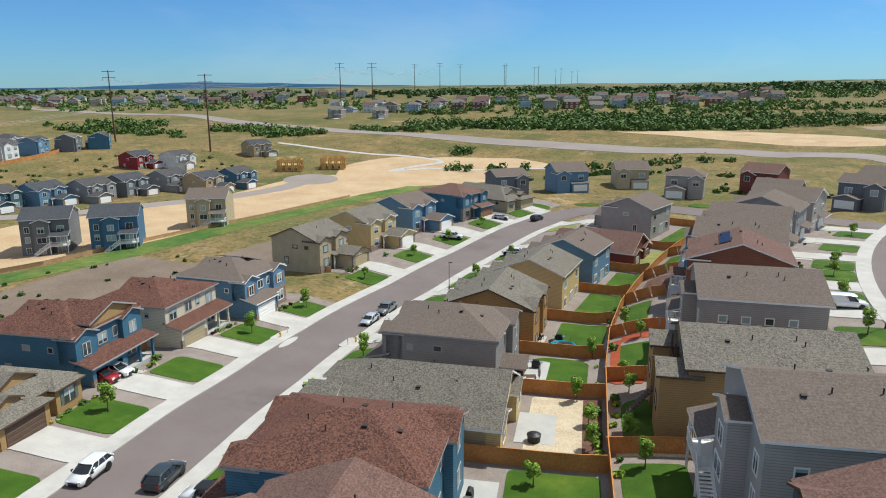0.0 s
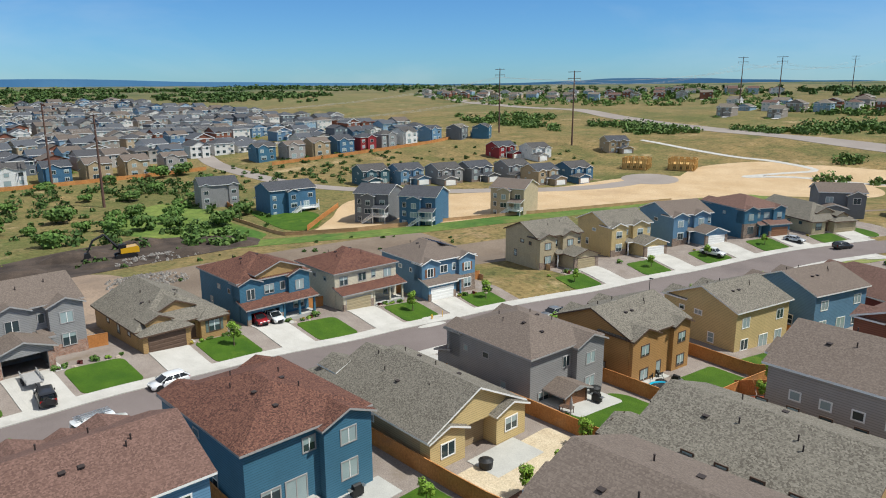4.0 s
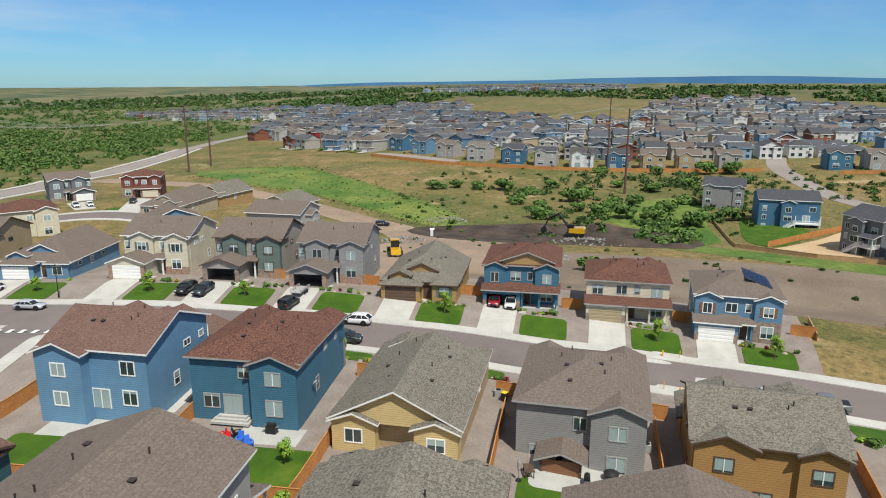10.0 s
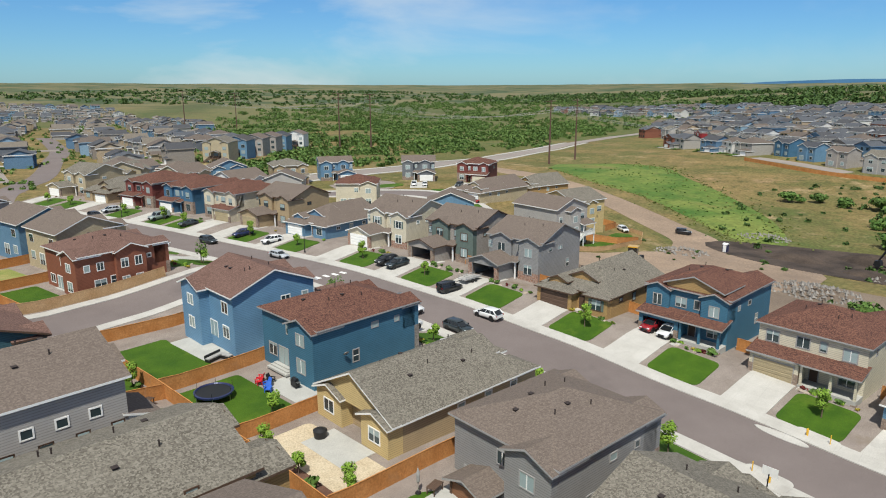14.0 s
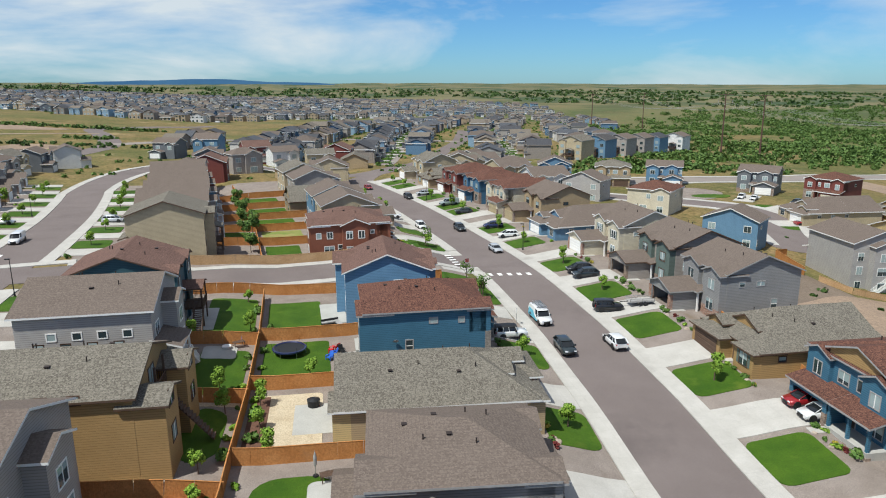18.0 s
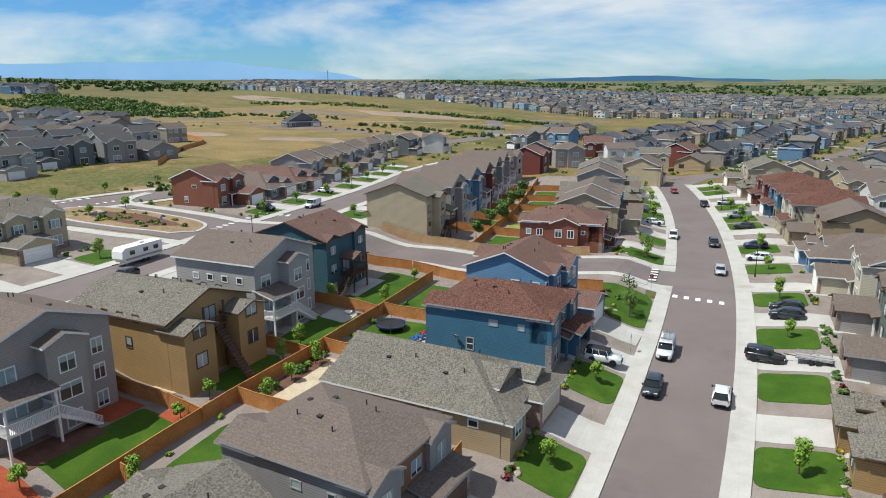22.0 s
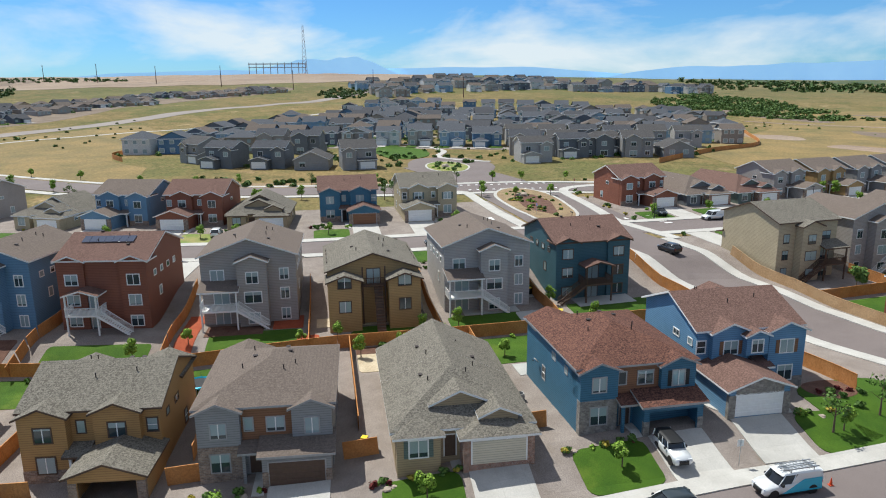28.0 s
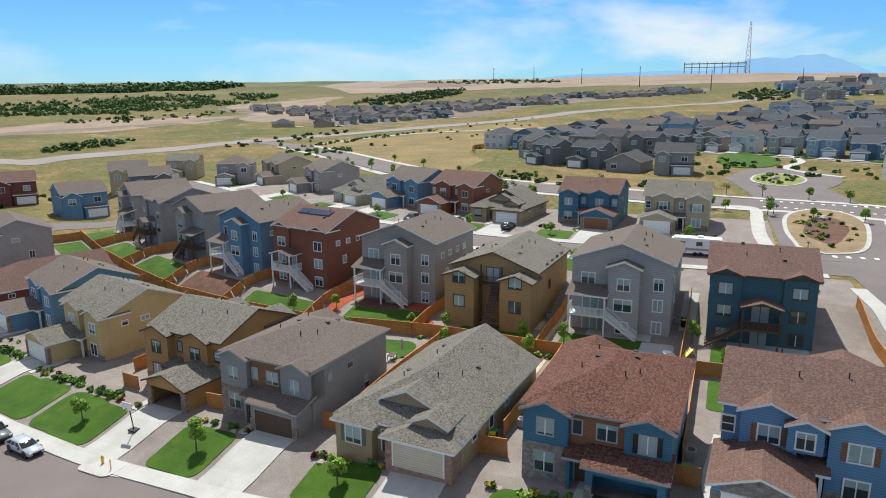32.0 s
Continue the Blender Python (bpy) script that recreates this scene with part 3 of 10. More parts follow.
def round_rect(o0, o1, s0, s1, r=1.2, k=4):
    """A street-frame rectangle with rounded corners."""
    pts = []
    for cx, cy, a0 in ((o1 - r, s1 - r, 0), (o0 + r, s1 - r, 90), (o0 + r, s0 + r, 180), (o1 - r, s0 + r, 270)):
        for i in range(k + 1):
            a = radians(a0 + 90 * i / k)
            pts.append(P(cx + r * math.cos(a), cy + r * math.sin(a)))
    return pts


# ---- houses ----
def slab(mesh, pts, thick=0.2):
    """A roof plane: shingles above, boards at the rim and beneath."""
    n = len(mesh.v)
    k = len(pts)
    mesh.v += [tuple(p) for p in pts] + [(p[0], p[1], p[2] - thick) for p in pts]
    mesh.f += [tuple(range(n, n + k)), tuple(range(n + 2 * k - 1, n + k - 1, -1))]
    mesh.m += [0, 1]
    for i in range(k):
        j = (i + 1) % k
        mesh.f.append((n + i, n + k + i, n + k + j, n + j))
        mesh.m.append(1)


def roof_mesh(kind, x0, x1, y0, y1, z, pitch, ov=0.45):
    """Returns the roof over a box, and the height of its ridge. z: where the walls end."""
    me = Mesh()
    X0, X1, Y0, Y1, e = x0 - ov, x1 + ov, y0 - ov, y1 + ov, z - pitch * ov
    up = 0.2
    if kind == "gy":
        xm, r = (x0 + x1) / 2, e + pitch * (X1 - X0) / 2
        slab(me, [(X0, Y1, e + up), (X0, Y0, e + up), (xm, Y0, r + up), (xm, Y1, r + up)])
        slab(me, [(X1, Y0, e + up), (X1, Y1, e + up), (xm, Y1, r + up), (xm, Y0, r + up)])
    elif kind == "gx":
        ym, r = (y0 + y1) / 2, e + pitch * (Y1 - Y0) / 2
        slab(me, [(X0, Y0, e + up), (X1, Y0, e + up), (X1, ym, r + up), (X0, ym, r + up)])
        slab(me, [(X1, Y1, e + up), (X0, Y1, e + up), (X0, ym, r + up), (X1, ym, r + up)])
    elif kind in ("hy", "hx"):
        h = min(X1 - X0, Y1 - Y0) / 2
        xm, ym, r = (X0 + X1) / 2, (Y0 + Y1) / 2, e + pitch * h
        if kind == "hy" or Y1 - Y0 > X1 - X0:
            a, b = (xm, Y0 + h, r + up), (xm, max(Y1 - h, Y0 + h + 0.02), r + up)
            slab(me, [(X0, Y1, e + up), (X0, Y0, e + up), a, b])
            slab(me, [(X1, Y0, e + up), (X1, Y1, e + up), b, a])
            slab(me, [(X0, Y0, e + up), (X1, Y0, e + up), a])
            slab(me, [(X1, Y1, e + up), (X0, Y1, e + up), b])
        else:
            a, b = (X0 + h, ym, r + up), (max(X1 - h, X0 + h + 0.02), ym, r + up)
            slab(me, [(X0, Y0, e + up), (X1, Y0, e + up), b, a])
            slab(me, [(X1, Y1, e + up), (X0, Y1, e + up), a, b])
            slab(me, [(X0, Y1, e + up), (X0, Y0, e + up), a])
            slab(me, [(X1, Y0, e + up), (X1, Y1, e + up), b])
    else:
        r = e + pitch * (Y1 - Y0)
        if kind == "sf":
            slab(me, [(X0, Y0, e + up), (X1, Y0, e + up), (X1, Y1, r + up), (X0, Y1, r + up)], 0.22)
        else:
            slab(me, [(X0, Y0, r + up), (X1, Y0, r + up), (X1, Y1, e + up), (X0, Y1, e + up)], 0.22)
    return me, r


def open_walls(kind, x0, x1, y0, y1, z0, z1, pitch, hole):
    """The walls round a garage that stands open. hole: (from x, to x, height)."""
    a, b, h = hole
    t = 0.2
    out = [("wall", Mesh().box(x0, x0 + t, y0, y1, z0, z1)), ("wall", Mesh().box(x1 - t, x1, y0, y1, z0, z1)), ("wall", Mesh().box(x0 + t, x1 - t, y1 - t, y1, z0, z1)),
           ("pier", Mesh().box(x0 + t, a, y0, y0 + t, z0, z1)), ("pier", Mesh().box(b, x1 - t, y0, y0 + t, z0, z1)), ("lintel", Mesh().box(a, b, y0, y0 + t, h, z1)), ("garage_ceiling", Mesh().box(x0 + t, x1 - t, y0 + t, y1 - t, z1 - 0.15, z1 - 0.02))]
    if kind == "gy":
        out.append(("gable", Mesh().prism([(x0, y0, z1), (x1, y0, z1), ((x0 + x1) / 2, y0, z1 + pitch * (x1 - x0) / 2)], (0, y1 - y0, 0))))
    return out


def wall_mesh(kind, x0, x1, y0, y1, z0, z1, pitch):
    """Walls of a box that reach up under the roof."""
    me = Mesh()
    if kind == "gy":
        me.prism([(x0, y0, z0), (x1, y0, z0), (x1, y0, z1), ((x0 + x1) / 2, y0, z1 + pitch * (x1 - x0) / 2), (x0, y0, z1)], (0, y1 - y0, 0))
    elif kind in ("gx", "sf", "sb"):
        top = {"gx": [(x0, (y0 + y1) / 2, z1 + pitch * (y1 - y0) / 2)], "sf": [(x0, y1, z1 + pitch * (y1 - y0))], "sb": [(x0, y0, z1 + pitch * (y1 - y0))]}[kind]
        ring = {"gx": [(x0, y0, z1), *top, (x0, y1, z1)], "sf": [(x0, y0, z1), *top], "sb": [*top, (x0, y1, z1)]}[kind]
        me.prism([(x0, y1, z0), (x0, y0, z0), *ring], (x1 - x0, 0, 0))
    else:
        me.box(x0, x1, y0, y1, z0, z1)
    return me


CACHE = {}


def window_meshes(w, h, trim):
    """Casing and glass, in the x-z plane, facing -y."""
    key = (round(w, 2), round(h, 2), trim.name)
    if key not in CACHE:
        f, t = Mesh(), 0.125
        xs = [-w / 2 - t, -w / 2] + ([-0.045, 0.045] if w > 0.9 else []) + [w / 2, w / 2 + t]
        zs = [-h / 2 - t, -h / 2] + ([-0.04, 0.04] if h > 1.2 and w <= 0.9 else []) + [h / 2, h / 2 + t]
        at = {}
        for k, y in ((0, -0.055), (1, 0.0)):
            for i, x in enumerate(xs):
                for j, z in enumerate(zs):
                    at[i, j, k] = len(f.v)
                    f.v.append((x, y, z))
        nx, nz = len(xs) - 1, len(zs) - 1
        solid = lambda i, j: 0 <= i < nx and 0 <= j < nz and (i % 2 == 0 or j % 2 == 0)
        for i in range(nx):
            for j in range(nz):
                if not solid(i, j):
                    continue
                mi = 1 if 0 < i < nx - 1 and 0 < j < nz - 1 else 0
                f.f.append((at[i, j, 0], at[i + 1, j, 0], at[i + 1, j + 1, 0], at[i, j + 1, 0])), f.m.append(mi)
                for di, dj, a, c in ((-1, 0, (i, j), (i, j + 1)), (1, 0, (i + 1, j + 1), (i + 1, j)), (0, -1, (i + 1, j), (i, j)), (0, 1, (i, j + 1), (i + 1, j + 1))):
                    if not solid(i + di, j + dj):
                        f.f.append((at[a[0], a[1], 0], at[c[0], c[1], 0], at[c[0], c[1], 1], at[a[0], a[1], 1])), f.m.append(mi)
        p = Mesh().box(-w / 2, w / 2, -0.02, 0.0, -h / 2, h / 2)
        CACHE[key] = f.made("window", [trim, WHITE]), p.made("pane", [GLASS])
    return CACHE[key]


def lite_window(w, h, trim):
    key = ("lite", round(w, 2), round(h, 2), trim.name)
    if key not in CACHE:
        CACHE[key] = Mesh().box(-w / 2 - 0.1, w / 2 + 0.1, -0.04, 0, -h / 2 - 0.1, h / 2 + 0.1).box(-w / 2, -0.03, -0.06, -0.04, -h / 2, h / 2, 1).box(0.03, w / 2, -0.06, -0.04, -h / 2, h / 2, 1).made("window", [trim, GLASS])
    return CACHE[key]


def small_mesh(key, build):
    if key not in CACHE:
        CACHE[key] = build()
    return CACHE[key]


DARK_VENT = plain("dark_brown_vent", (0.035, 0.025, 0.022), 0.7)


def vent_mesh():
    return small_mesh("vent", lambda: Mesh().tube((0, 0, -0.3), (0, 0, 0.40), 0.06, 0.06, 7).tube((0, 0, 0.40), (0, 0, 0.46), 0.085, 0.07, 7).made("vent", [DARK_VENT]))


def box_vent_mesh():
    def build():
        m = Mesh()
        m.prism([(-0.17, -0.18, 0.0), (0.17, -0.18, 0.0), (0.17, -0.18, 0.13), (-0.17, -0.18, 0.13)], (0, 0.36, 0))
        m.box(-0.22, 0.22, -0.24, 0.22, 0.12, 0.15)
        return m.made("box_vent", [DARK_VENT])
    return small_mesh("box_vent", build)


def garage_mesh(w, h, paint):
    """Four sections with a groove between each, in one piece."""
    def build():
        m = Mesh()
        prof = [(0.0, 0.0)]
        for r in range(4):
            a, b = h * r / 4, h * (r + 1) / 4
            prof += [(-0.03, a + 0.005), (-0.03, a + 0.06), (-0.055, a + 0.1), (-0.055, b - 0.1), (-0.03, b - 0.06), (-0.03, b - 0.005)]
        prof.append((0.0, h))
        for x in (-w / 2, w / 2):
            m.v += [(x, y, z) for y, z in prof]
        n = len(prof)
        for k in range(n - 1):
            m.f.append((k, n + k, n + k + 1, k + 1)), m.m.append(0)
        return m.made("garage_door", [paint])
    return small_mesh(("garage", w, h, paint.name), build)


class House:
    """A house: local x to the right as seen from its street, y from its front to its back, z up from its doorstep."""

    def __init__(self, label, at, wall, roof, trim=WHITE, mirror=False, group="houses", detail=True, name="house", foot=-1.2):
        self.ob = tagged(new(name), label, "house", group)
        self.ob.matrix_basis = at
        self.wall, self.roof, self.trim, self.mirror, self.detail, self.foot = wall, roof, trim, mirror, detail, foot
        self.main_roof = None

    def xs(self, x0, x1):
        return (-x1, -x0) if self.mirror else (x0, x1)

    def vol(self, x0, x1, y0, y1, z0, z1, kind="gy", pitch=0.42, ov=0.45, wall=None, hole=None, roof=None, bare=False):
        x0, x1 = self.xs(x0, x1)
        if hole:
            hole = (*self.xs(hole[0], hole[1]), hole[2])
        if not bare:
            for name, me in (open_walls(kind, x0, x1, y0, y1, z0, z1, pitch, hole) if hole else [("wall", wall_mesh(kind, x0, x1, y0, y1, z0, z1, pitch))]):
                part(name, me, wall or self.wall, self.ob)
        me, r = roof_mesh(kind, x0, x1, y0, y1, z1, pitch, ov)
        ro = part("roof", me, [roof or self.roof, self.trim], self.ob)
        if self.main_roof is None:
            self.main_roof = ro
            self.ridge = (x0, x1, y0, y1, z1, pitch, kind)
        return r

    def clad(self, x0, x1, y0, y1, z0, z1, mat, name="stone_veneer", label=""):
        x0, x1 = self.xs(x0, x1)
        return part(name, Mesh().box(x0, x1, y0, y1, z0, z1), mat, self.ob, label)

    def win(self, face, a, plane, z, w=1.5, h=1.5, trim=None, shutters=None):
        """face F, B: a is x and plane is y; face L, R: a is y and plane is x. z: the middle's height."""
        if self.mirror:
            if face in "FB":
                a = -a
            else:
                plane, face = -plane, {"L": "R", "R": "L"}[face]
        at = {"F": pose(a, plane, z), "B": pose(a, plane, z, 0, 0, 180), "L": pose(plane, a, z, 0, 0, -90), "R": pose(plane, a, z, 0, 0, 90)}[face]
        if not self.detail:
            if face in "LR" and w < 0.85:
                return None
            return part("window", lite_window(w, h, trim or self.trim), None, self.ob, at=at)
        fm, pm = window_meshes(w, h, trim or self.trim)
        wo = part("window", fm, None, self.ob, at=at)
        part("pane", pm, None, wo)
        if shutters:
            sm = small_mesh(("shutter", h, shutters.name), lambda: Mesh().box(-0.2, 0.2, -0.05, 0, -h / 2 - 0.05, h / 2 + 0.05).made("shutter", [shutters]))
            for d in (-1, 1):
                part("shutter", sm, None, wo, at=pose(d * (w / 2 + 0.33), 0, 0))
        return wo

    def garage(self, x, y, w=4.9, h=2.25, paint=WHITE, z=0.05):
        if self.mirror:
            x = -x
        part("garage_door", garage_mesh(w, h, paint), None, self.ob, at=pose(x, y, z))
        if not self.detail:
            return
        f = Mesh()
        f.box(-w / 2 - 0.14, -w / 2, -0.05, 0, 0, h + 0.14), f.box(w / 2, w / 2 + 0.14, -0.05, 0, 0, h + 0.14), f.box(-w / 2, w / 2, -0.05, 0, h, h + 0.14)
        part("garage_frame", f, self.trim, self.ob, at=pose(x, y, z))

    def door(self, face, a, plane, z0=0.1, w=1.0, h=2.1, mat=None, glazed=False):
        if self.mirror:
            if face in "FB":
                a = -a
            else:
                plane, face = -plane, {"L": "R", "R": "L"}[face]
        at = {"F": pose(a, plane, z0), "B": pose(a, plane, z0, 0, 0, 180), "L": pose(plane, a, z0, 0, 0, -90), "R": pose(plane, a, z0, 0, 0, 90)}[face]
        f = Mesh()
        f.box(-w / 2 - 0.12, -w / 2, -0.06, 0, 0, h + 0.12), f.box(w / 2, w / 2 + 0.12, -0.06, 0, 0, h + 0.12), f.box(-w / 2, w / 2, -0.06, 0, h, h + 0.12)
        if glazed:
            f.box(-0.05, 0.05, -0.05, 0, 0, h)
        d = part("patio_door" if glazed else "front_door", f, self.trim, self.ob, at=at)
        part("pane" if glazed else "leaf", Mesh().box(-w / 2, w / 2, -0.025, 0, 0, h), GLASS if glazed else (mat or BROWN_TRIM), d)

    def post(self, x, y, z0, z1, r=0.15, mat=None, base=None):
        if self.mirror:
            x = -x
        part("post", Mesh().box(x - r, x + r, y - r, y + r, z0, z1), mat or self.trim, self.ob)
        if base:
            part("stone_base", Mesh().box(x - r - 0.15, x + r + 0.15, y - r - 0.15, y + r + 0.15, z0, z0 + 1.1), base, self.ob)

    def vents(self, spots):
        """Pipes and box vents on the main roof: (x, y, which)."""
        if not self.detail:
            return
        x0, x1, y0, y1, z, pitch, kind = self.ridge
        for fx, fy, which in spots:
            x, y = x0 + (x1 - x0) * fx, y0 + (y1 - y0) * fy
            dx, dy = min(x - x0, x1 - x), min(y - y0, y1 - y)
            d = {"gy": dx, "gx": dy}.get(kind, min(dx, dy))
            part(which, vent_mesh() if which == "vent" else box_vent_mesh(), None, self.main_roof, at=pose(x, y, z + pitch * d + 0.2))

    def deck(self, x0, x1, y0, y1, z, ground, rail=None, stairs=None):
        """A raised deck with posts, rails and a flight of stairs down (to the side given, -1 or 1)."""
        rail = rail or WHITE
        x0, x1 = self.xs(x0, x1)
        d = part("deck", Mesh().box(x0, x1, y0, y1, z - 0.25, z), rail, self.ob)
        for x in (x0 + 0.15, x1 - 0.15):
            part("deck_post", Mesh().box(x - 0.1, x + 0.1, y1 - 0.25, y1 - 0.05, ground, z + 2.6), rail, self.ob)
        r = Mesh()
        for a, b, c, e in ((x0, x1, y1, y1), (x0, x0, y0, y1), (x1, x1, y0, y1)):
            if a == b:
                r.box(a - 0.03, a + 0.03, c, e, z + 0.95, z + 1.03)
                n = int((e - c) / 0.16)
                for i in range(n):
                    r.box(a - 0.02, a + 0.02, c + (i + 0.5) * (e - c) / n - 0.025, c + (i + 0.5) * (e - c) / n + 0.025, z, z + 0.95)
            else:
                r.box(a, b, c - 0.03, c + 0.03, z + 0.95, z + 1.03)
                n = int((b - a) / 0.16)
                for i in range(n):
                    r.box(a + (i + 0.5) * (b - a) / n - 0.025, a + (i + 0.5) * (b - a) / n + 0.025, c - 0.02, c + 0.02, z, z + 0.95)
        part("railing", r, rail, d)
        if stairs:
            st = Mesh()
            sg = -stairs if self.mirror else stairs
            sx = x1 if sg > 0 else x0
            drop = z - ground
            n = max(2, int(drop / 0.19))
            run = 0.27
            for i in range(n):
                a, b = sx + sg * i * run, sx + sg * (i + 1) * run
                zz = z - (i + 1) * drop / n
                st.box(min(a, b), max(a, b), y1 - 1.15, y1, zz - 0.06, zz)
            for yy in (y1 - 1.2, y1 + 0.02):
                e = Vector((sx + sg * n * run, yy, ground))
                b = Vector((sx, yy, z))
                st.prism([b, b - Vector((0, 0, 0.4)), e, e + Vector((0, 0, 0.25))], (0, 0.06, 0))
                st.prism([b + Vector((0, 0, 1.0)), b + Vector((0, 0, 0.92)), e + Vector((0, 0, 0.92)), e + Vector((0, 0, 1.0))], (0, 0.06, 0))
                for i in range(n * 2):
                    t = (i + 0.5) / (n * 2)
                    p = b.lerp(e, t)
                    st.box(p.x - 0.02, p.x + 0.02, yy, yy + 0.05, p.z, p.z + 0.95)
            part("staircase", st, rail, self.ob)


ROWS_OF_HOUSES = {"W": (-17.0, 1), "E": (12.8, -1), "B": (67.5, 1), "C": (103.0, -1)}


def lot(row, s, o=None, z=None, lift=0.15, turned=0.0):
    """The pose of a house whose front stands on that side of the street at s."""
    front, turn = ROWS_OF_HOUSES[row]
    o = front if o is None else o
    x, y = P(o, s)
    k = road_x(s)[1]
    deg = turn * 90 - math.degrees(math.atan(k))
    return pose(x, y, (T(x, y) if z is None else z) + lift, 0, 0, deg + turned)


def porch_house(h, W=12.3, D=17.2, H=6.8, stone=STONE, door=BROWN_TRIM, accent=None, hole=False, kind="hy", backpop=True, patio=True, gables=True, centre=None, cover=False, front_gable=False, shut=None, wide=False, side_gable=False):
    """Two storeys with the garage under a lower roof that runs along the front."""
    f, t = h.foot, h.trim
    h.vol(-W / 2, W / 2, 2.4, D, f, H, kind, 0.35)
    if centre:
        h.clad(-W / 2 + 3.85, W / 2 - 3.65, 2.35, 2.45, 3.3, H - 0.25, centre, "centre_siding", "rust-stained wood siding panel")
    lower = 3.0
    gx0, gx1 = W / 2 - 6.2, W / 2 - 0.1
    h.vol(gx0, gx1, 0.0, 2.45 if not hole else 2.45, f, lower, "sf", 0.26, 0.4, hole=(gx0 + 0.6, gx1 - 0.6, 2.35) if hole else None)
    if hole:
        # Near-black sheet: the shade of a deep garage put into its colour.
        h.clad(gx0 + 0.3, gx1 - 0.3, 2.37, 2.39, 0.1, 2.7, GARAGE_SHADE, "garage_back", "near-black sheet painted as the shade of an open garage")
    else:
        h.garage((gx0 + gx1) / 2, 0.0, 4.9, 2.25, door)
    h.clad(gx0 - 0.02, gx0 + 0.55, -0.06, 0.3, f, 1.4, stone)
    h.clad(gx1 - 0.55, gx1 + 0.02, -0.06, 0.3, f, 1.4, stone)
    # porch roof beside the garage
    if wide:
        h.vol(-W / 2, gx0 + 0.02, 0.0, 2.45, f, lower - 0.02, "sf", 0.26, 0.4, bare=True)
        h.clad(-W / 2, gx0, 0.02, 2.4, f, 0.22, PATIO, "porch_floor", "pale concrete porch floor")
        for px in (-W / 2 + 0.25, -W / 2 + 3.0, gx0 - 0.3):
            h.post(px, 0.25, f, lower - 0.05, 0.15, h.wall, stone)
        h.win("F", -W / 2 + 1.9, 2.4, 1.6, 1.8, 1.6), h.door("F", gx0 - 1.0, 2.4)
    else:
        h.vol(-W / 2 + 3.9, gx0, 0.9, 2.5, f, lower - 0.1, "sf", 0.26, 0.3, bare=True)
        h.post(-W / 2 + 4.1, 1.1, f, lower - 0.1, 0.14, h.wall, stone)
        h.door("F", (-W / 2 + 4 + gx0) / 2, 2.4)
        h.clad(-W / 2 - 0.03, -W / 2 + 3.8, 1.75, 2.5, f, 3.2, stone)
        h.win("F", -W / 2 + 1.9, 1.75, 1.6, 1.6, 1.7)
    if gables:
        h.vol(-W / 2, -W / 2 + 3.8, 1.8, 4.5, 3.2, H - 0.3, "gy", 0.42, 0.35, wall=accent or h.wall)
        h.win("F", -W / 2 + 1.9, 1.8, 4.75, 1.3, 1.4, shutters=shut)
        h.vol(W / 2 - 3.6, W / 2, 1.9, 4.5, 3.2, H - 0.3, "gy", 0.42, 0.35, wall=accent or h.wall)
        h.win("F", W / 2 - 1.8, 1.9, 4.75, 1.2, 1.5, shutters=BLACK if stone is GREY_STONE else shut)
    else:
        h.win("F", -W / 2 + 1.9, 2.4, 4.75, 1.5, 1.4), h.win("F", W / 2 - 1.8, 2.4, 4.75, 1.5, 1.4)
    h.win("F", 0.9, 2.34 if centre else 2.4, 4.9, 1.5, 1.3), h.win("F", -1.5, 2.34 if centre else 2.4, 5.0, 0.7, 1.2)
    if side_gable:
        h.vol(-W / 2 - 0.7, -1.0, 6.4, 11.6, f, H - 0.2, "gx", 0.42, 0.4)
        for a, z in ((7.8, 4.6), (10.2, 4.6), (7.8, 1.5), (10.2, 1.5)):
            h.win("L", a, -W / 2 - 0.7, z, 1.1, 1.4)
        h.win("L", 14.0, -W / 2, 4.6, 1.0, 1.2), h.win("L", 14.2, -W / 2, 1.4, 1.8, 1.9), h.win("L", 16.2, -W / 2, 4.6, 0.8, 1.0)
    if front_gable:
        h.vol(-W / 2 + 1.0, W / 2 - 3.0, 2.2, D / 2, H + 0.2, H + 0.75, "gy", 0.36, 0.4, wall=PAINT["ochre"])
    if cover:
        # gabled patio roof on posts
        h.vol(-0.6, 3.6, D - 0.1, D + 3.0, 2.5, 2.55, "gy", 0.36, 0.35, bare=True)
        for x in (-0.3, 3.3):
            h.post(x, D + 2.8, -1.6, 2.55, 0.11, BROWN_TRIM)
        h.clad(-0.3, 3.3, D + 2.7, D + 2.8, 0.6, 2.45, PAINT["rust"], "sun_screen", "tan fabric patio sun screen")
    # sides and back
    for face, px in (("L", -W / 2), ("R", W / 2)):
        h.win(face, 5.5, px, 4.9, 0.6, 0.6), h.win(face, 9.0, px, 5.0, 0.9, 0.6), h.win(face, 12.0, px, 1.9, 0.8, 1.4)
    bx0, bx1 = (-W / 2 + 0.02, -W / 2 + 5.0)
    if backpop:
        h.vol(bx0, bx1, D - 3, D + 0.8, f - 0.5, H - 0.25, "gy", 0.40, 0.4)
    yb = D + 0.8 if backpop else D
    h.win("B", (bx0 + bx1) / 2, yb, 4.7, 1.5, 1.3), h.win("B", (bx0 + bx1) / 2, yb, 1.5, 1.6, 1.6)
    h.win("B", W / 2 - 2.2, D, 1.5, 1.6, 1.4), h.win("B", 0.0, D, 4.9, 1.1, 1.2)
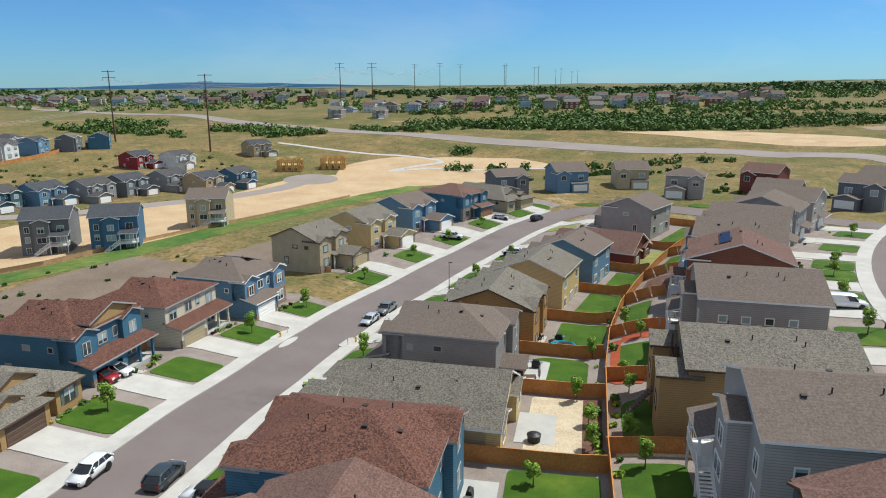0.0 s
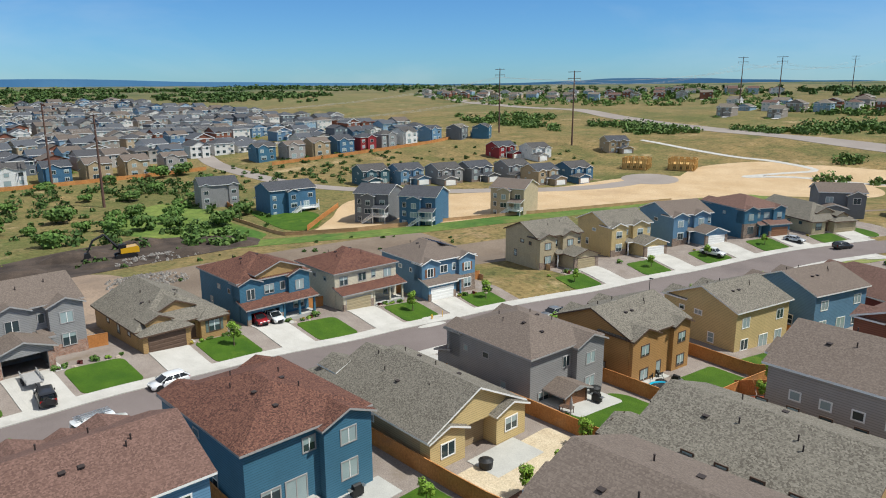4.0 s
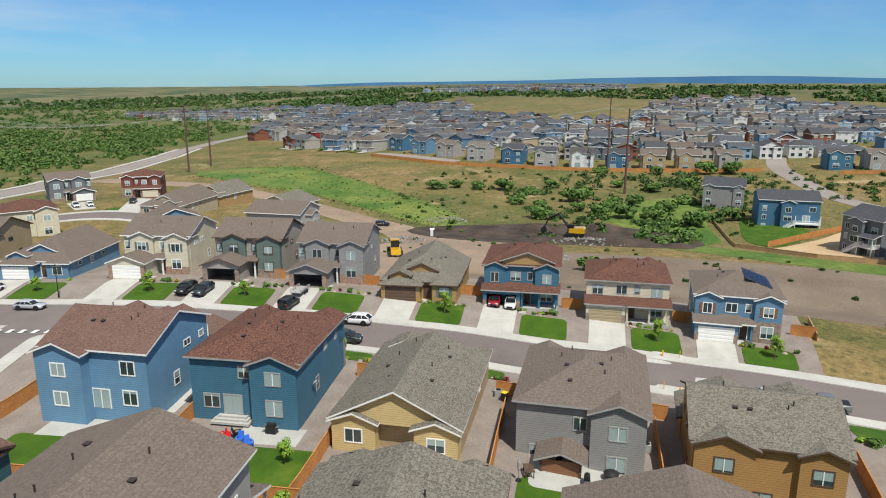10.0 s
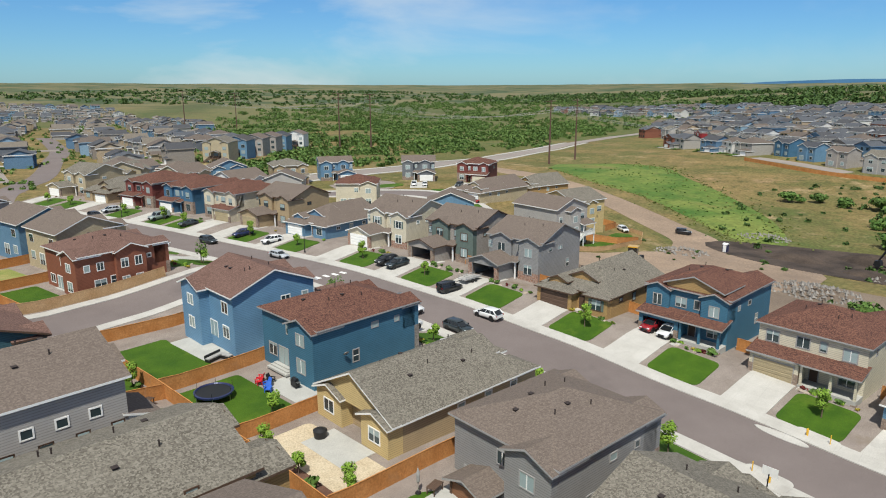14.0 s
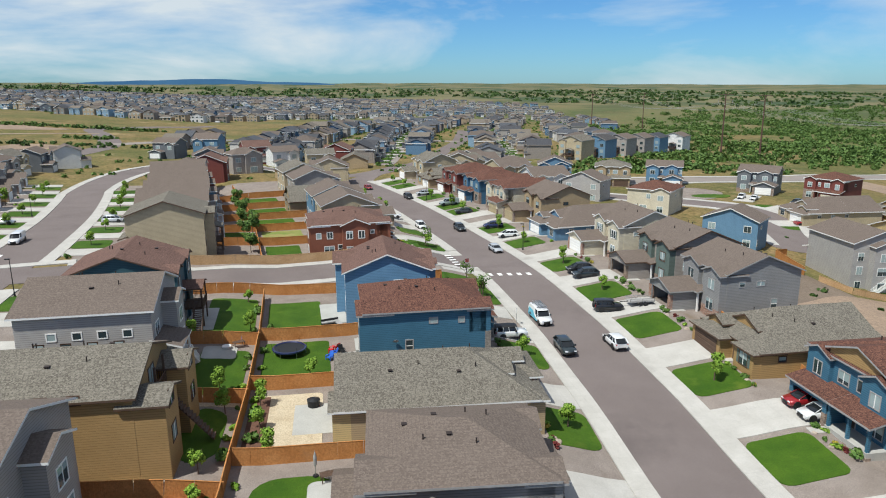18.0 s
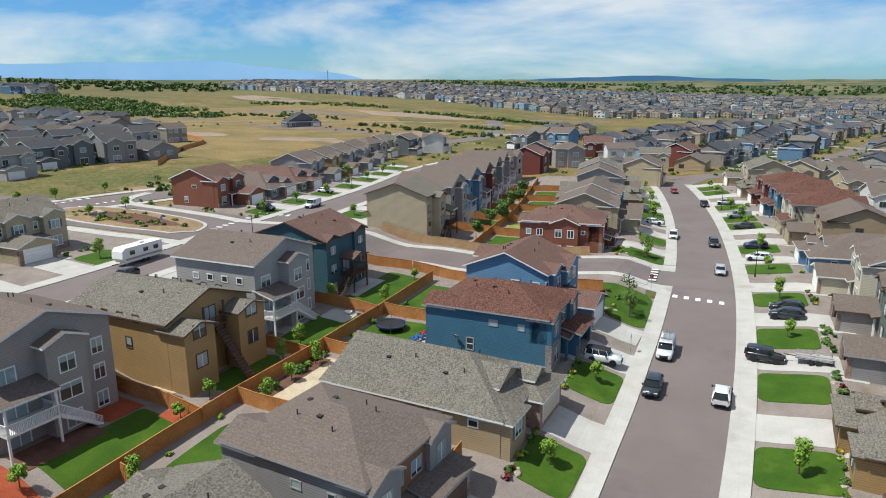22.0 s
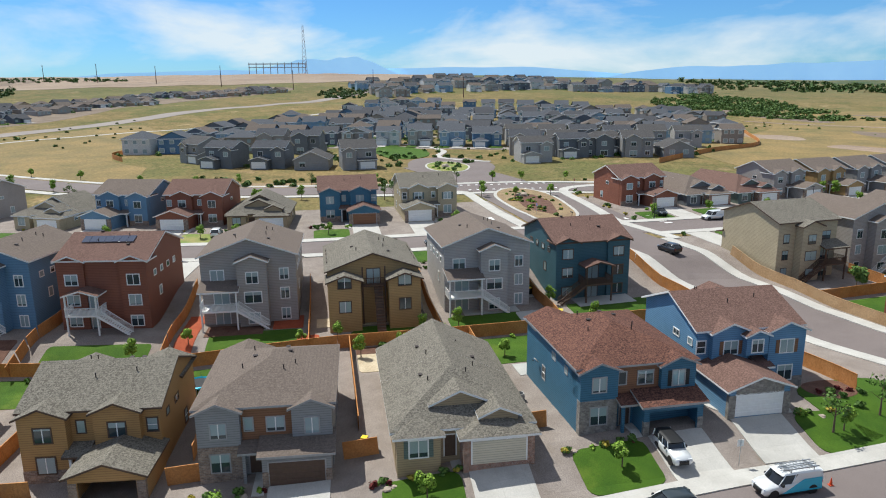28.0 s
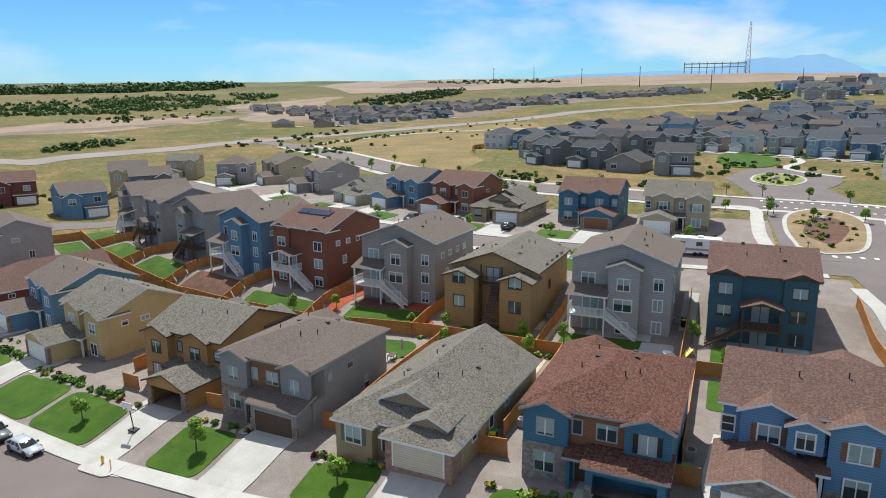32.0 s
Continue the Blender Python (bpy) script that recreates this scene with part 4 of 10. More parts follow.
    if patio:
        h.door("B", 1.4, D, 0.15, 1.9, 2.1, glazed=True)
        st = Mesh()
        for i in range(3):
            st.box(-1.6 - 0.25 * (2 - i), 1.6 + 0.25 * (2 - i), 0, 0.5 + 0.35 * (2 - i), -0.55, -0.45 + 0.2 * i + 0.15)
        part("steps", st, PATIO, h.ob, at=pose(-1.4 if h.mirror else 1.4, D, 0))
    h.vents([(0.62, 0.3, "vent"), (0.7, 0.42, "vent"), (0.36, 0.55, "box_vent"), (0.64, 0.62, "box_vent"), (0.33, 0.7, "vent"), (0.6, 0.8, "box_vent"), (0.28, 0.4, "vent")])


def front_garage_house(h, W=12.4, D=17.5, H=6.7, stone=STONE, door=WHITE, hole=False, kind="gx", shut=None, accent=None, garage_gable="gy", set_back=5.6, back_gables=()):
    """Two storeys set back, with a low garage wing in front and gabled bays."""
    f = h.foot
    y = set_back
    h.vol(-W / 2, W / 2, y, D, f, H, kind, 0.40)
    gx0, gx1 = W / 2 - 6.4, W / 2 + 0.1
    h.vol(gx0, gx1, 0.0, y + 0.1, f, 2.9, garage_gable, 0.36, 0.45, hole=(gx0 + 0.75, gx1 - 0.75, 2.35) if hole else None)
    if hole:
        # Brown-grey sheet before the back wall, its darker colour makes the interior dim.
        h.clad(gx0 + 0.3, gx1 - 0.3, y - 0.4, y - 0.35, 0.1, 2.7, INSIDE, "garage_back", "brown-grey sheet dimming an open garage interior")
    else:
        h.garage((gx0 + gx1) / 2, 0.0, 4.9, 2.25, door)
    h.clad(gx0 - 0.05, gx0 + 0.7, -0.06, 0.4, f, 2.3, stone), h.clad(gx1 - 0.7, gx1 + 0.05, -0.06, 0.4, f, 2.3, stone)
    if stone is GREY_STONE:
        h.clad(gx0 + 0.7, gx1 - 0.7, -0.05, 0.1, 2.35, 2.95, stone)
        a, b = h.xs(gx0 + 0.3, gx1 - 0.3)
        part("stone_veneer", Mesh().prism([(a, -0.05, 2.95), (b, -0.05, 2.95), ((a + b) / 2, -0.05, 2.95 + 0.36 * (b - a) / 2)], (0, 0.1, 0)), stone, h.ob)
        h.vol(-1.3, 1.2, y - 1.5, y + 1, H - 2.6, H - 0.5, "gy", 0.42, 0.3)
        h.win("F", -0.05, y - 1.5, H - 1.6, 1.2, 1.3)
    h.vol(-W / 2 + 0.05, -W / 2 + 4.3, y - 1.1, y + 3, f, H - 0.3, "gy", 0.42, 0.35, wall=accent)
    h.clad(-W / 2 + 0.02, -W / 2 + 4.33, y - 1.14, y - 0.9, f, 1.2, stone)
    h.win("F", -W / 2 + 2.2, y - 1.1, 4.7, 1.5, 1.4, shutters=shut), h.win("F", -W / 2 + 2.2, y - 1.15, 1.7, 1.6, 1.6)
    h.vol(0.4, 4.6, y - 0.7, y + 3, 2.8, H - 0.2, "gy", 0.42, 0.35, wall=accent)
    h.win("F", 2.5, y - 0.7, 4.8, 1.5, 1.4, shutters=shut), h.win("F", -1.0, y, 4.9, 0.7, 1.2), h.win("F", 5.5, y, 4.8, 0.9, 1.3)
    h.vol(-W / 2 + 4.3, gx0, y - 1.8, y + 0.1, f, 2.8, "sf", 0.25, 0.3, bare=True)
    h.post(-W / 2 + 4.6, y - 1.6, f, 2.8, 0.12, WHITE, stone)
    h.door("F", (-W / 2 + 4.3 + gx0) / 2, y)
    for face, px in (("L", -W / 2), ("R", W / 2)):
        h.win(face, 8.0, px, 5.0, 0.8, 0.6), h.win(face, 11.0, px, 5.0, 1.2, 0.6), h.win(face, 13.5, px, 1.8, 0.9, 1.4)
    for x0, x1, out in back_gables:
        h.vol(x0, x1, D - 4.5, D + out, f - 0.5, H - 0.2, "gy", 0.40, 0.4)
    if back_gables:
        for x0, x1, out in back_gables:
            h.win("B", (x0 + x1) / 2, D + out, 4.7, 1.5, 1.3), h.win("B", (x0 + x1) / 2, D + out, 1.5, 1.5, 1.4)
        if len(back_gables) == 1:
            h.win("B", W / 2 - 2.2, D, 4.8, 1.5, 1.4), h.win("B", W / 2 - 2.2, D, 1.5, 1.5, 1.5)
    else:
        h.win("B", -W / 2 + 2.2, D, 4.8, 1.5, 1.4), h.win("B", W / 2 - 2.2, D, 4.8, 1.5, 1.4), h.win("B", -W / 2 + 2.2, D, 1.5, 1.5, 1.5), h.win("B", W / 2 - 2.2, D, 1.5, 1.5, 1.5)
    h.door("B", 0.4, D, 0.1, 1.9, 2.1, glazed=True)
    h.vents([(0.3, 0.62, "vent"), (0.34, 0.66, "vent"), (0.6, 0.7, "box_vent"), (0.7, 0.7, "box_vent"), (0.75, 0.35, "vent"), (0.45, 0.3, "vent")])


def ranch_house(h, W=12.5, D=21.5, H=3.1, stone=BRICK, door=WHITE, sunlit_paint=None):
    """One storey under a long gable, with gablets over the front."""
    f = h.foot
    h.vol(-W / 2, W / 2, 1.2, D - 1.8, f, H, "hy", 0.50, 0.5)
    # Back walls take a brighter paint if given: sunlight put into the colour.
    h.vol(-W / 2 + 0.03, W / 2 - 0.03, D - 9.5, D - 0.7, H - 0.4, H + 0.02, "gy", 0.50, 0.5, wall=sunlit_paint)
    h.clad(-W / 2 + 4.2, W / 2 - 4.4, D - 2.4, D - 2.2, f, H - 0.3, sunlit_paint or h.wall, "patio_wall")
    gx0, gx1 = W / 2 - 6.6, W / 2 - 0.05
    h.vol(gx0, gx1, -0.6, 4, f, H - 0.3, "hy", 0.40, 0.45, wall=stone)
    h.garage((gx0 + gx1) / 2, -0.6, 4.9, 2.25, door)
    h.vol(-W / 2 + 0.05, -W / 2 + 4.0, 0.2, 4, f, H - 0.25, "hy", 0.40, 0.4)
    h.win("F", -W / 2 + 2.0, 0.2, 1.6, 1.6, 1.6, shutters=PAINT["green"])
    h.door("F", -W / 2 + 5.0, 1.2)
    h.vol(-2.7, 2.7, 3.0, 7.0, H + 0.6, H + 1.25, "gy", 0.44, 0.3)
    h.vol(gx0 + 1.9, gx1 - 1.2, 0.9, 4.0, H + 0.2, H + 0.75, "gy", 0.44, 0.3)
    # back: two gabled wings with a recess between
    h.vol(-W / 2 + 0.02, -W / 2 + 4.2, D - 4, D, f - 0.6, H - 0.2, "gy", 0.38, 0.4, wall=sunlit_paint)
    h.vol(W / 2 - 4.4, W / 2 - 0.02, D - 4, D - 0.4, f - 0.6, H - 0.2, "gy", 0.38, 0.4, wall=sunlit_paint)
    h.win("B", -W / 2 + 2.1, D, 1.4, 1.6, 1.3), h.win("B", W / 2 - 2.2, D - 0.4, 1.4, 1.6, 1.3)
    h.door("B", 0.0, D - 2.2, 0.1, 2.2, 2.1, glazed=True)
    for face, px in (("L", -W / 2), ("R", W / 2)):
        h.win(face, 4.0, px, 2.0, 0.9, 0.6), h.win(face, 8.0, px, 1.7, 0.9, 1.2), h.win(face, 12.0, px, 2.0, 0.9, 0.6)
    h.vents([(0.3, 0.3, "vent"), (0.26, 0.4, "box_vent"), (0.7, 0.45, "vent"), (0.74, 0.6, "box_vent"), (0.35, 0.62, "vent"), (0.3, 0.78, "box_vent"), (0.65, 0.8, "vent"), (0.6, 0.3, "vent")])


def walkout_house(h, W=12.2, D=13.5, H=7.0, low=-3.0, kind="gy", bay=True, deck=True, stone=STONE, door=WHITE, gable_recess=False, hood=True, deck_x=0.0):
    """Two storeys to the street and three to the garden, with a deck and stairs behind."""
    h.vol(-W / 2, W / 2, 0, D, low - 1.0, H, kind, 0.36)
    h.garage(W / 2 - 3.2, 0.0, 4.9, 2.25, door)
    h.vol(W / 2 - 6.2, W / 2, -1.2, 0.1, -1, 2.8, "sf", 0.3, 0.3, bare=True)
    h.win("F", -W / 2 + 2, 0, 4.6, 1.5, 1.4), h.win("F", W / 2 - 3, 0, 4.7, 1.5, 1.4), h.win("F", -W / 2 + 2, 0, 1.6, 1.5, 1.5)
    h.door("F", -1, 0)
    yb = D
    if gable_recess:
        # two wings and a dark stairwell between them
        for x0, x1 in ((-W / 2 + 0.02, -W / 2 + 4.4), (W / 2 - 4.4, W / 2 - 0.02)):
            h.vol(x0, x1, D - 1, D + 2.6, low - 1.0, H - 0.9, "gy", 0.36, 0.4)
            h.win("B", (x0 + x1) / 2, D + 2.6, 3.6, 1.7, 1.5), h.win("B", (x0 + x1) / 2, D + 2.6, 0.2, 1.5, 1.5)
        h.door("B", 0, D, 0.4 + 2.2, 1.8, 2.1, glazed=True)
        h.deck(-1.7, 1.7, D, D + 0.9, 2.6, low, BROWN_TRIM, None)
        n = 16
        teeth = []
        for k in range(n):
            zz = 2.6 - (k + 1) * (2.6 - low) / n
            teeth += [(-1.2, D + 0.6 + k * 0.28, zz), (-1.2, D + 0.6 + (k + 1) * 0.28, zz)]
        st = Mesh().prism(teeth + [(-1.2, D + 0.6 + n * 0.28, low - 0.3), (-1.2, D + 0.6, 2.2)], (1.2, 0, 0))
        part("staircase", st, BROWN_TRIM, h.ob)
    else:
        if bay:
            bx0, bx1 = -1.4, 2.6
            h.vol(bx0, bx1, D - 1, D + 1.6, low - 1.0, H - 0.6, "gy", 0.40, 0.35)
            for z in (4.2, 1.4, -1.6):
                h.win("B", (bx0 + bx1) / 2, D + 1.6, z, 1.5 if z != 1.4 else 2.2, 1.5)
                h.win("B", W / 2 - 1.7, D, z, 1.1, 1.5)
            h.win("B", -W / 2 + 2.2, D, 4.3, 1.7, 1.4)
            dx0, dx1 = -W / 2 + 0.1, bx0
        else:
            for z in (4.3, 1.4, -1.6):
                h.win("B", -W / 2 + 1.9, D + 0.35, z, 1.6, 1.4), h.win("B", W / 2 - 1.9, D + 0.35, z, 1.6, 1.4)
            for x0, x1 in ((-W / 2 + 0.02, -W / 2 + 3.7), (W / 2 - 3.7, W / 2 - 0.02)):
                h.vol(x0, x1, D - 2.5, D + 0.35, low - 1.0, H - 0.15, "gy", 0.40, 0.35)
            dx0, dx1 = deck_x - 2.2, deck_x + 2.2
        if deck:
            h.door("B", (dx0 + dx1) / 2, D, 0.1, 2.0, 2.1, glazed=True)
            h.deck(dx0, dx1, D, D + 2.8, 0.0, low, WHITE if h.trim is WHITE else BROWN_TRIM, 1)
            if hood:
                h.vol(dx0, dx1, D - 0.2, D + 2.7, 2.4, 2.6, "gy" if not bay else "sb", 0.3, 0.25, bare=True)
            h.door("B", (dx0 + dx1) / 2, D, low + 0.1, 1.9, 2.1, glazed=True)
    for face, px in (("L", -W / 2), ("R", W / 2)):
        for a, z, w, hh in ((3.5, 4.6, 0.8, 0.7), (6.0, 4.6, 0.8, 0.7), (8.5, 4.6, 0.8, 0.7), (11, 4.6, 0.8, 0.7), (9.5, 1.6, 0.8, 1.2)):
            h.win(face, a, px, z, w, hh)
    h.vents([(0.3, 0.3, "vent"), (0.36, 0.34, "vent"), (0.7, 0.5, "box_vent"), (0.66, 0.7, "vent"), (0.3, 0.75, "box_vent"), (0.34, 0.6, "vent")])

# ---- streets ----
drape("road", along([P(0, 196), (-8, 206), (8, 208), (26, 201), (42, 190), (55, 180), (67, 168)], 9.6), ASPHALT, 0.065, "asphalt street along the northern houses", "road")
drape("road", ribbon(-4.8, 4.8, -118, 203), ASPHALT, 0.07, "grey-brown asphalt street curving between the houses", "road")
for o0, o1 in ((-7.3, -4.8), (4.8, 7.0)):
    for s0, s1 in (((-118, -6), (13, 194)) if o0 > 0 else ((-118, 203),)):
        drape("pavement", ribbon(o0, o1, s0, s1), CONCRETE, 0.19, "pale concrete pavement with rolled kerb", "pavement")
drape("road", along([P(0, -112), (-14, -126), (-24, -150), (-42, -195), (-60, -250), (-77, -303), (-102, -441)], 9.6), ASPHALT, 0.066, "asphalt street winding on to the south", "road")
CROSS = [P(4.0, 3.5), (-20, 6.0), (0, 9.2), (20, 14.5), (36, 18.5), (52, 22), (62, 23.5), (80, 25.5), (104, 28)]
drape("road", along(CROSS[:6], 10.0), ASPHALT, 0.075, "asphalt side street joining two streets", "road")
drape("road", along(CROSS[5:], 24.0), ASPHALT, 0.072, "wide asphalt entrance road round a planted island", "road")
UPPER_BEND = [P(86, -104), (70.5, -104), (71, -133), (66, -158), (52, -168), (30, -154), (5, -139), (-24, -142)]
drape("road", along(UPPER_BEND, 10), ASPHALT, 0.064, "asphalt street bending back to the main street", "road")
for side in (-6.2, 6.2):
    drape("pavement", along(UPPER_BEND[:-1], 2.4, side), CONCRETE, 0.16, "pale concrete pavement round the bend", "pavement")
drape("road", ribbon(81.0, 91.0, -106, 272), ASPHALT, 0.068, "asphalt street of the upper row", "road")
for o0, o1 in ((78.6, 81.0), (91.0, 93.4)):
    for s0, s1 in ((-104, 2), (20, 268)):
        drape("pavement", ribbon(o0, o1, s0, s1), CONCRETE, 0.18, "pale concrete pavement", "pavement")
for side in (-6.2, 6.2):
    drape("pavement", along([P(9.0, 3.5)] + CROSS[1:5] if side > 0 else [P(9.0, 3.5)] + CROSS[1:5], 2.2, side), CONCRETE, 0.18, "pale concrete pavement beside the side street", "pavement")
for s0, s1 in ((8.0, 13.1), (-6.1, -1.0)):
    drape("pavement", ribbon(4.8, 12.5, s0, s1), CONCRETE, 0.06, "pale concrete corner pavement at the crossing", "pavement")
for o0, o1, s0, s1 in ((-34, -7.3, -118, 114), (-34, -7.3, 131, 212), (7.0, 78.6, 17, 206), (7.0, 78.6, -118, -8), (93.4, 122, 27, 255), (93.4, 122, -118, -2)):
    drape("lot_ground", ribbon(o0, o1, s0, s1), GRAVEL, 0.035, "rock mulch and bare soil round the houses", "ground")
BOULEVARD = [(236, 326), (211, 266), (155, 190), (122, 142), (108, 105), (103, 70), (101, 45), (100, 20), (93, -20), (91, -55), (102, -92), (118, -130), (124, -180), (120, -230), (122, -270), (150, -340), (168, -385), (150, -450), (120, -540)]
drape("road", along(BOULEVARD, 12), ASPHALT, 0.09, "wide asphalt boulevard past the houses", "road")
drape("road", along([(104, 30), (120, 33), (150, 42)], 22), ASPHALT, 0.085, "asphalt entrance to the far quarter", "road")

# ---- near houses ----
# ---- lots ----
GARDEN = []          # (matrix, style, mirror, walk distance) of each house, for its front garden


def place(row, s, style, label, wall, roof, trim=WHITE, mirror=False, lite=False, **kw):
    o = kw.pop("o", None)
    m = lot(row, s, o, lift=kw.pop("lift", 0.12), z=kw.pop("z", None), turned=kw.pop("turned", 0.0))
    h = House(label, m, PAINT[wall], roof, trim, mirror, "houses along the streets", detail=not lite, foot=kw.pop("foot", -1.4))
    {"porch": porch_house, "front": front_garage_house, "ranch": ranch_house, "walkout": walkout_house}[style](h, **kw)
    front = ROWS_OF_HOUSES[row][0] if o is None else o
    gap = {"W": -7.3 - front, "E": front - 7.0, "B": 78.6 - front, "C": front - 93.4}[row]
    GARDEN.append((row, s, m, style, mirror, gap, lite))
    return h


# west side, towards the draw
place("W", 8.2, "front", "cream two-storey house with dark shutters and brick-trimmed garage", "cream", R_BROWN, WHITE, True, stone=BRICK, shut=PAINT["green"], o=-16.6)
place("W", 24.6, "front", "beige and green two-storey house with open garage", "warm", R_BROWN, BROWN_TRIM, True, hole=True, accent=PAINT["green"], o=-17.0)
place("W", 39.6, "front", "grey two-storey house with brick trim and open garage", "grey", R_BROWN, GREY_TRIM, True, hole=True, stone=BRICK, o=-16.4, W=11.8)
place("W", 55.9, "ranch", "tan single-storey house with brown garage door", "ochre", R_TAUPE, BROWN_TRIM, True, stone=PAINT["ochre"], door=BROWN_TRIM, D=18, o=-14.9)
place("W", 72, "porch", "blue two-storey house with red roof and open garage", "deep", R_RED, GREY_TRIM, True, hole=True, kind="hy", D=16, front_gable=True, wide=True)
place("W", 88.5, "porch", "cream two-storey house with red roof and tan garage", "cream", R_RED, GREY_TRIM, True, door=PAINT["olive"], gables=False, kind="hx", D=14.8, wide=True, o=-15.9, W=12.9, H=6.35)
panel_house = place("W", 103.6, "porch", "light blue two-storey house with red shutters", "sky", R_BROWN, WHITE, True, door=WHITE, kind="hy", D=15.5, shut=PAINT["rust"], o=-13.3)
place("W", 135, "front", "beige two-storey house with tan garage", "beige", R_TAUPE, BROWN_TRIM, False, door=PAINT["olive"])
place("W", 153, "front", "yellow two-storey house beside a lawn", "yellow", R_TAUPE, WHITE, False, lite=True)
place("W", 169, "front", "light blue two-storey house with white trim", "sky", R_BROWN, WHITE, False, lite=True)
place("W", 184, "porch", "dark blue house with red-brown gables", "deep", R_REDBROWN, GREY_TRIM, False, door=PAINT["rust"], lite=True, o=-15)
place("W", 199, "ranch", "beige single-storey house with brown roof", "beige", R_TAUPE, BROWN_TRIM, False, stone=PAINT["beige"], door=PAINT["olive"], lite=True, o=-13)
for s, style, wall, roof, trim, mir, label in (
        (-11.5, "ranch", "sky", R_BROWN, WHITE, 1, "light blue house with brown roof and white garage"), (-28, "front", "tan", R_BROWN, BROWN_TRIM, 1, "tan two-storey house with brown roof"),
        (-44, "porch", "cream", R_RED, GREY_TRIM, 0, "cream two-storey house with red roof"), (-60.5, "porch", "blue", R_RED, GREY_TRIM, 1, "blue two-storey house with red roof"),
        (-77, "porch", "maroon", R_RED, GREY_TRIM, 1, "dark red two-storey house with maroon roof"), (-94, "ranch", "tan", R_TAUPE, BROWN_TRIM, 0, "tan single-storey house with brown roof"),
        (-111, "front", "beige", R_TAUPE, WHITE, 1, "beige two-storey house with grey-brown roof")):
    place("W", s, style, label, wall, roof, trim, bool(mir), lite=True, **({"stone": PAINT[wall], "D": 18} if style == "ranch" else {"door": PAINT["olive"] if wall in ("tan", "cream") else WHITE}))
# east side, backing on the gardens
place("E", 31.0, "front", "bright blue two-storey corner house with stone garage", "azure", R_REDBROWN, WHITE, True, stone=GREY_STONE, shut=PAINT["rust"], W=11.9, D=18.6, set_back=6.6, back_gables=((-5.9, -0.6, 1.4),), o=12.8, turned=-4.0)
place("E", 46.3, "porch", "deep blue two-storey house with variegated red roof", "deep", R_RED, GREY_TRIM, False, stone=GREY_STONE, hole=True, centre=PAINT["rust"], W=11.9, H=6.4, turned=-1.2)
place("E", 64.1, "ranch", "tan single-storey house with mottled grey-brown roof", "tan", R_TAUPE, WHITE, False, sunlit_paint=PAINT["yellow"], door=PAINT["cream"], lift=0.6, turned=-1.8)
place("E", 82.3, "porch", "grey two-storey house with stone corner and brown garage", "grey", R_BROWN, GREY_TRIM, False, stone=STONE, door=BROWN_TRIM, centre=PAINT["rust"], cover=True, o=14.9, D=16.2, W=12.0, turned=-2.2)
place("E", 100.0, "front", "orange-tan two-storey house with open garage", "orange", R_TAUPE, BROWN_TRIM, False, hole=True, o=15.6, back_gables=((1.1, 6.1, 0.5), (-6.1, -2.4, 0.5)))
place("E", 126, "front", "yellow two-storey house with grey roof", "yellow", R_TAUPE, WHITE, True, o=16.5)
place("E", 144.8, "front", "blue two-storey house behind a cedar fence", "sky", R_BROWN, WHITE, True, o=18.0)
place("E", 163, "ranch", "red single-storey house with red-brown roof", "maroon", R_REDBROWN, WHITE, True, stone=PAINT["maroon"], lite=True, o=18.0)
place("E", 189, "front", "beige-grey two-storey house with white trim", "warm", R_BROWN, WHITE, True, lite=True, o=17.5)
for s, style, wall, roof, trim, mir, label in (
        (-13, "porch", "brick", R_REDBROWN, WHITE, 0, "brick-red two-storey corner house with white windows"), (-30, "front", "beige", R_BROWN, WHITE, 0, "beige house with grey-brown roof"),
        (-46, "front", "sky", R_BROWN, WHITE, 1, "blue house with solar panels on its roof"), (-62, "ranch", "tan", R_TAUPE, BROWN_TRIM, 0, "tan single-storey house with brown roof"),
        (-79, "front", "warm", R_BROWN, WHITE, 0, "grey-beige two-storey house with white trim"), (-97, "front", "beige", R_TAUPE, WHITE, 1, "beige two-storey house at the bend")):
    place("E", s, style, label, wall, roof, trim, bool(mir), lite=s < -20, **(dict(o=16.8, lift=-1.1, side_gable=True, W=12.8) if wall == "brick" else {}))
# upper row, three storeys to the gardens
place("B", 32.2, "walkout", "teal three-storey corner house with covered balcony", "teal", R_REDBROWN, BROWN_TRIM, False, kind="gx", bay=False, H=6.1)
place("B", 50.7, "walkout", "light grey three-storey house with white deck stairs", "lite", R_BROWN, WHITE, True, kind="gy", W=13, o=66.6)
place("B", 69.2, "walkout", "orange-tan house with gabled wings and inner stair", "ochre", R_TAUPE, BROWN_TRIM, False, kind="gy", gable_recess=True, H=4.6, W=12.6, D=15.5, o=66.3, lift=0.5)
place("B", 88.4, "walkout", "warm grey three-storey house with white deck stairs", "warm", R_BROWN, WHITE, True, kind="gy", W=13)
sunny_house = place("B", 114, "walkout", "red-brown three-storey house with solar panels", "brick", R_REDBROWN, WHITE, True, kind="gx", bay=False, deck_x=-2.2)
place("B", 134.5, "walkout", "blue three-storey house with white stairs", "sky", R_BROWN, WHITE, True, kind="gy")
place("B", 156.5, "walkout", "grey three-storey house with a deck", "warm", R_BROWN, GREY_TRIM, False, kind="gy", lite=True)
place("B", 178.5, "walkout", "dark grey three-storey house with deck", "grey", R_BROWN, GREY_TRIM, False, kind="gx", bay=False, lite=True)
place("B", 200, "walkout", "grey three-storey house with brown roof", "warm", R_BROWN, WHITE, False, kind="gy", lite=True)
place("B", -11, "walkout", "beige three-storey house with covered deck", "beige", R_TAUPE, BROWN_TRIM, False, kind="gx", lite=True)
